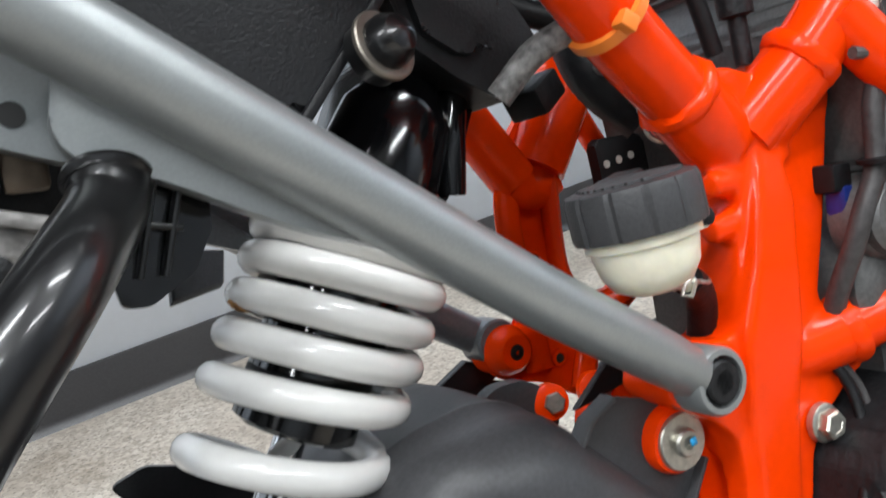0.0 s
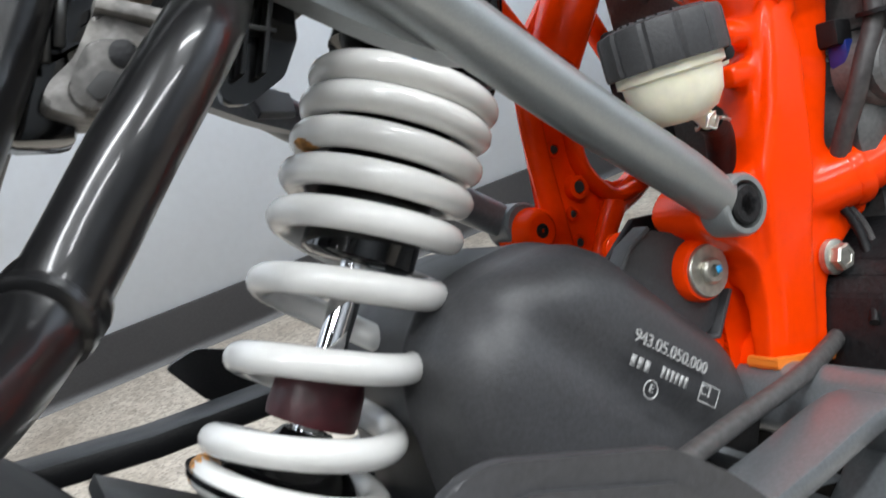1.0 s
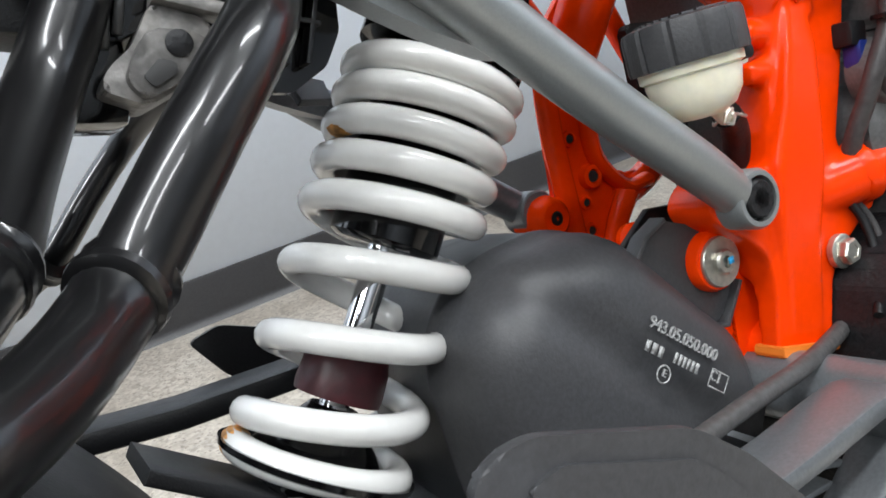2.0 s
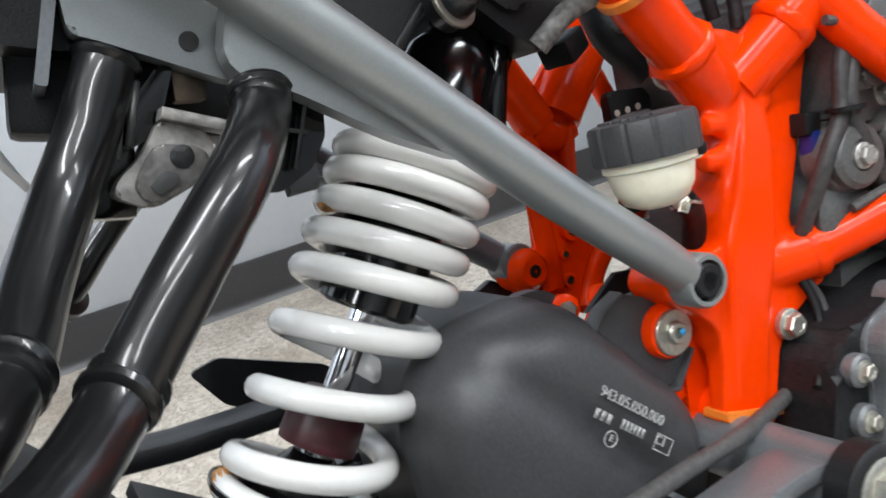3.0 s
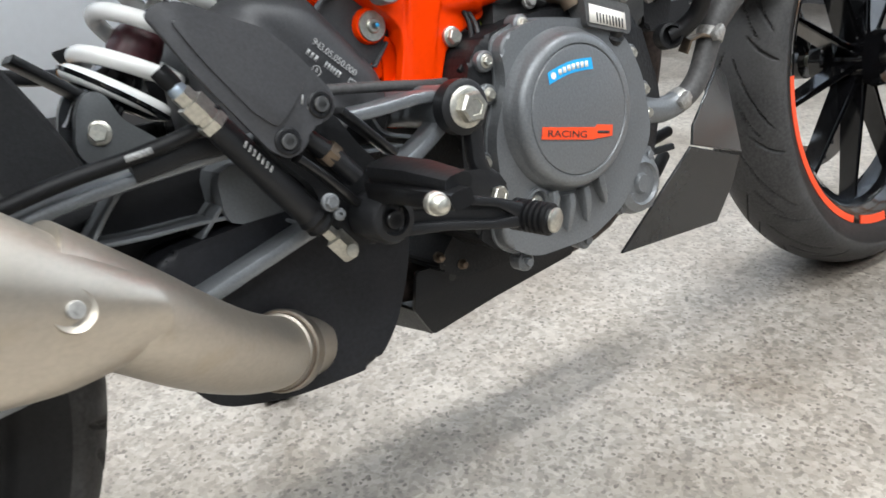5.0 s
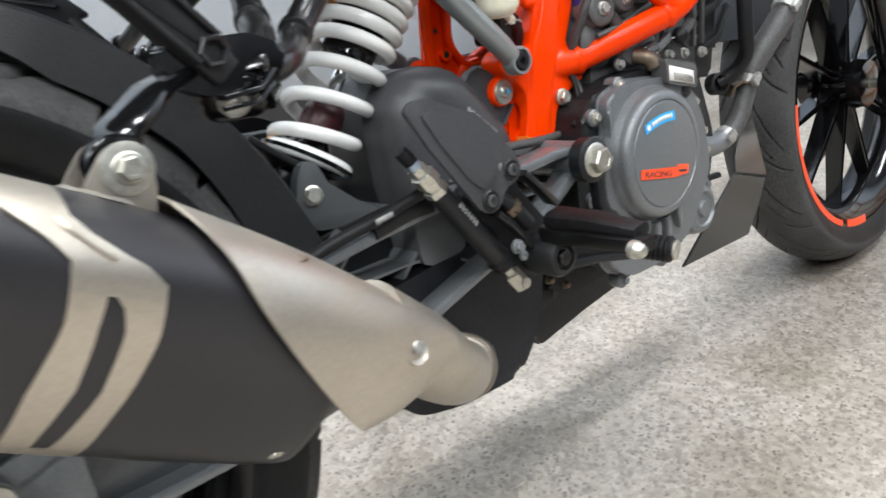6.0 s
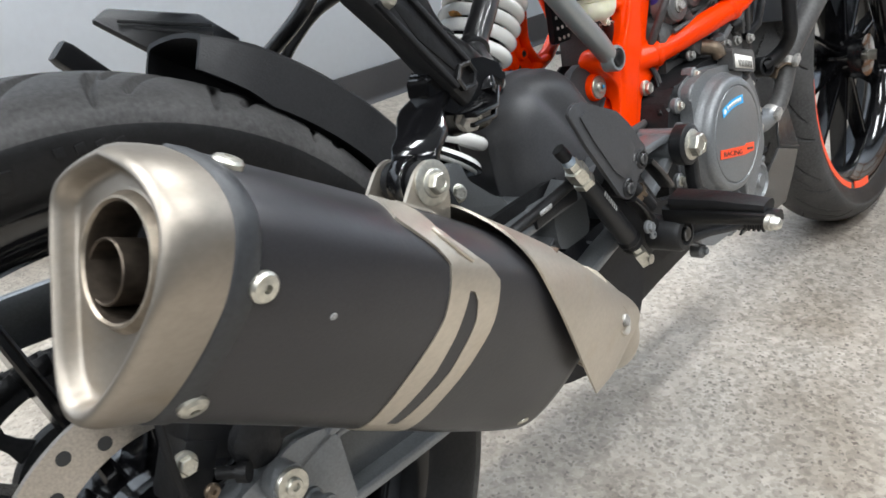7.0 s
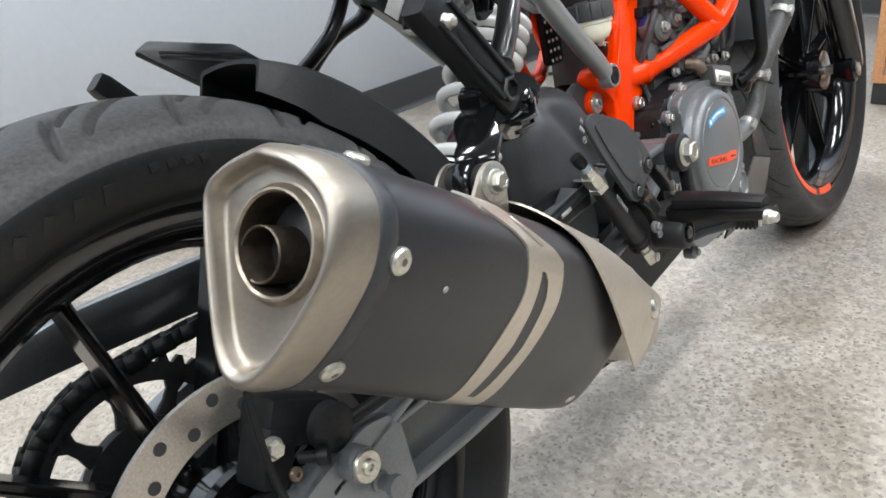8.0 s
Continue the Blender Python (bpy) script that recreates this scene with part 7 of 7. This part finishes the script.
br = part("box_bracket", sheet(rounded([(0.494, 0.456), (0.514, 0.474), (0.527, 0.4785), (0.548, 0.468), (0.5655, 0.452), (0.562, 0.436), (0.548, 0.420), (0.528, 0.425)], 0.008), -0.0475, -0.0445, 0.001), BOXPL, ibox)
for q in ([(0.494, 0.456), (0.514, 0.4745), (0.527, 0.4785)], [(0.528, 0.425), (0.548, 0.4195), (0.5625, 0.436)]):
    part("bracket_flange", bar([(a, -0.0475, b) for a, b in q], 0.009, 0.0022), BOXPL, br)
part("rubber_grommet", lathe([(0.0140, 0.0), (0.0143, 0.006), (0.0132, 0.0085), (0.0115, 0.009)], (0.5495, -0.045, 0.4505), (0, -1, 0), 28), ORANGE, ibox, "orange bush")
bolt((0.5495, -0.053, 0.4502), (0, -1, 0), 0.0235, ibox, "washer", ZINC, label="broad zinc washer screw")
part("paint_mark", block((0.5515, -0.0593, 0.4502), (0.003, 0.0006, 0.003), bevel=0), BLUE, ibox)
for at in ((0.5465, 0.026, 0.4545), (0.5635, 0.01, 0.456)):
    part("rubber_grommet", lathe([(0.009, 0.0), (0.009, 0.006), (0.006, 0.007)], (at[0], at[1] + 0.004, at[2]), (-0.3, -0.9, 0.2), 20), ORANGE, ibox)
    bolt(at, (-0.3, -0.9, 0.2), 0.011, ibox, "flange", ZINC)
part("box_ear", sheet(rounded([(0.497, 0.465), (0.5077, 0.469), (0.519, 0.474), (0.535, 0.4715), (0.546, 0.4625), (0.552, 0.449), (0.54, 0.435), (0.50, 0.44)], 0.008), 0.027, 0.036, 0.002), BOXPL, ibox)
part("splash_flap", quad_plate([(0.541, 0.0, 0.457), (0.5667, 0.0, 0.4715), (0.594, 0.0, 0.466), (0.60, 0.0, 0.457), (0.577, 0.0, 0.4575)], 0.004), SOFT, bike, "black rubber splash flap")
tr, tu = V(0.70, 0.0, -0.70), V(0.72, 0.0, 0.70)
lettering("943.05.050.000", 0.0072, (0.4893, -0.0668, 0.4462), tr, tu, INK, ibox, squeeze=0.95)
for k in range(3):
    q = V(0.4835, -0.0702, 0.4405) + tr.normalized() * (0.0038 * k)
    part("print_bar", block(tuple(q), (0.0024, 0.0006, 0.0045), (0, 45, 0), 0), INK, ibox)
for k in range(6):
    q = V(0.4955, -0.0702, 0.4295) + tr.normalized() * (0.0026 * k)
    part("print_bar", block(tuple(q), (0.0016, 0.0006, 0.0045), (0, 45, 0), 0), INK, ibox)
lettering("C1", 0.0062, (0.5095, -0.0705, 0.4135), tr, tu, INK, ibox, squeeze=0.9)
q0 = V(0.508, -0.0702, 0.4112)
a_, b_ = tr.normalized() * 0.0105, tu.normalized() * 0.0075
part("print_frame", tube([q0, q0 + a_, q0 + a_ + b_, q0 + b_, q0], 0.0004, 4), INK, ibox)
part("print_ring", tube([V(0.4865, -0.0708, 0.4265) + (tr.normalized() * math.cos(t) + tu.normalized() * math.sin(t)) * 0.0036 for t in np.linspace(0, 2 * math.pi, 22)], 0.0004, 4), INK, ibox)
lettering("E", 0.0045, (0.4852, -0.0708, 0.4265), tr, tu, INK, ibox)

# ---- far-side pieces seen through the gaps ----
lg = part("heel_guard", sheet(rounded([(0.354, 0.474), (0.373, 0.477), (0.436, 0.446), (0.455, 0.42), (0.44, 0.405), (0.40, 0.425), (0.368, 0.448)], 0.004), 0.148, 0.152, 0.001), PLASTIC, bike, "flat black far-side heel guard")
part("far_lever", quad_plate([(0.519, 0.1, 0.4595), (0.545, 0.1, 0.468), (0.57, 0.1, 0.452), (0.545, 0.1, 0.449)], 0.006), PLASTIC, bike)
part("far_lever", quad_plate([(0.525, 0.1, 0.447), (0.55, 0.1, 0.455), (0.575, 0.1, 0.44), (0.55, 0.1, 0.437)], 0.006), PLASTIC, bike)
part("side_stand", tube([(0.52, 0.11, 0.27), (0.515, 0.17, 0.16), (0.51, 0.245, 0.05)], [0.013, 0.011, 0.01], 14, 3), TUBEBLK, bike, "black side stand leg")
part("stand_foot", block((0.51, 0.255, 0.0515), (0.05, 0.035, 0.006), (-10.8, 0, 0), 0.002), TUBEBLK, bike)

# ---- rear brake caliper by the axle ----
cal = part("rear_caliper", block((0.04, -0.085, 0.37), (0.06, 0.04, 0.034), (0, 30, 0), 0.009), SOFT, bike, "black rear brake caliper")
part("caliper_bridge", block((0.012, -0.09, 0.36), (0.024, 0.034, 0.042), (0, 30, 0), 0.006), SOFT, cal)
part("piston_cover", lathe([(0.017, 0), (0.017, 0.008), (0.013, 0.01), (0.0001, 0.01)], (0.048, -0.114, 0.365), (0, -1, 0), 24), ENGDARK, cal)
bolt((0.004, -0.116, 0.376), (0, -1, 0), 0.012, cal, "flange", ZINC)
bolt((0.012, -0.118, 0.352), (0, -1, 0), 0.01, cal, "button", HEATED)
part("bleed_nipple", lathe([(0.004, 0), (0.004, 0.012), (0.0065, 0.013), (0.0065, 0.02)], (0.02, -0.114, 0.358), (0.6, -0.75, -0.1), 12), SOFT, cal)
part("caliper_bracket", bar([(-0.035, -0.09, 0.345), (-0.01, -0.092, 0.335), (0.03, -0.1, 0.335)], 0.01, 0.012), ENGDARK, cal)
part("sensor_cable", tube([(0.0, -0.118, 0.42), (-0.004, -0.12, 0.39), (-0.004, -0.12, 0.36), (0.002, -0.118, 0.33), (0.012, -0.115, 0.32)], 0.0028, 8, 4), SOFT, cal)

# ---- front fork, caliper and mudguard ----
def fork(s):
    y = 0.092 * s
    k = part("fork_leg", tube([(1.372, y, 0.288), (1.345, y, 0.335), (1.30, y, 0.43), (1.285, y, 0.463)], [0.02, 0.024, 0.025, 0.024], 20, 3), GLOSS, bike, "black front fork leg")
    part("fork_tube", tube([(1.29, y, 0.452), (1.20, y, 0.65), (1.165, y, 0.727)], 0.0205, 22), GREY, k, "grey fork tube")
    part("axle_clamp", lathe([(0.026, -0.02), (0.026, 0.012), (0.02, 0.016), (0.012, 0.016)], (1.3556, y, 0.288), (0, s, 0), 24), GLOSS, k)
    return k


fork(-1)
fork(1)
part("front_axle", tube([(1.3556, -0.11, 0.288), (1.3556, 0.11, 0.288)], 0.0085, 16), ZINC, bike)
part("front_caliper", block((1.27, 0.075, 0.355), (0.06, 0.06, 0.1), (0, 20, 0), 0.012), ENGINE, bike, "grey front brake caliper")
bm = bmesh.new()
loops = []
for k in range(25):
    a = radians(35 + 122 * k / 24)
    wd = 0.058
    sec = [(-wd, -0.022), (-wd, -0.002), (-wd * 0.8, 0.006), (0, 0.012), (wd * 0.8, 0.006), (wd, -0.002), (wd, -0.022), (wd - 0.003, -0.022), (wd - 0.003, -0.004), (wd * 0.76, 0.003), (0, 0.009), (-wd * 0.76, 0.003), (-wd + 0.003, -0.004), (-wd + 0.003, -0.022)]
    loops.append([(1.3556 + (0.307 + dr) * math.cos(a), yy, 0.288 + (0.307 + dr) * math.sin(a)) for yy, dr in sec])
rings(bm, loops)
mud = part("front_mudguard", bm, PLASTIC, bike, "matt black front mudguard")
for s in (-1, 1):
    part("mudguard_stay", sheet(rounded([(1.26, 0.52), (1.33, 0.56), (1.40, 0.55), (1.36, 0.47), (1.30, 0.43)], 0.01), 0.059 * s - 0.003, 0.059 * s + 0.003, 0.001), PLASTIC, mud)
    bolt((1.30, 0.062 * s, 0.47), (0, s, 0), 0.009, mud, "button", ZINC)


# ---- fuel tank and seat, unseen: added above the frame to shade what lies below ----
def hull(stations, name, material, label):
    """Rounded cross-sections (x, half width, low, high) skinned along x."""
    bm = bmesh.new()
    loops = []
    for x, w, lo, hi in stations:
        m, h = (lo + hi) / 2, (hi - lo) / 2
        loops.append([(x, w * math.copysign(abs(math.cos(a)) ** 0.6, math.cos(a)), m + h * math.copysign(abs(math.sin(a)) ** 0.7, math.sin(a))) for a in np.linspace(0, 2 * math.pi, 28, endpoint=False)])
    rings(bm, loops)
    return part(name, bm, material, bike, label)


hull([(0.50, 0.09, 0.74, 0.80), (0.56, 0.12, 0.73, 0.87), (0.68, 0.15, 0.72, 0.94), (0.82, 0.16, 0.73, 0.95), (0.93, 0.13, 0.77, 0.92), (0.97, 0.06, 0.81, 0.88)], "fuel_tank", GLOSS, "unseen glossy black fuel tank above the frame, added for its shade")
hull([(-0.20, 0.06, 0.83, 0.88), (-0.1, 0.1, 0.81, 0.87), (0.15, 0.14, 0.775, 0.84), (0.35, 0.15, 0.75, 0.81), (0.5, 0.12, 0.745, 0.82), (0.53, 0.06, 0.77, 0.81)], "seat", SOFT, "unseen black vinyl seat, added for its shade")
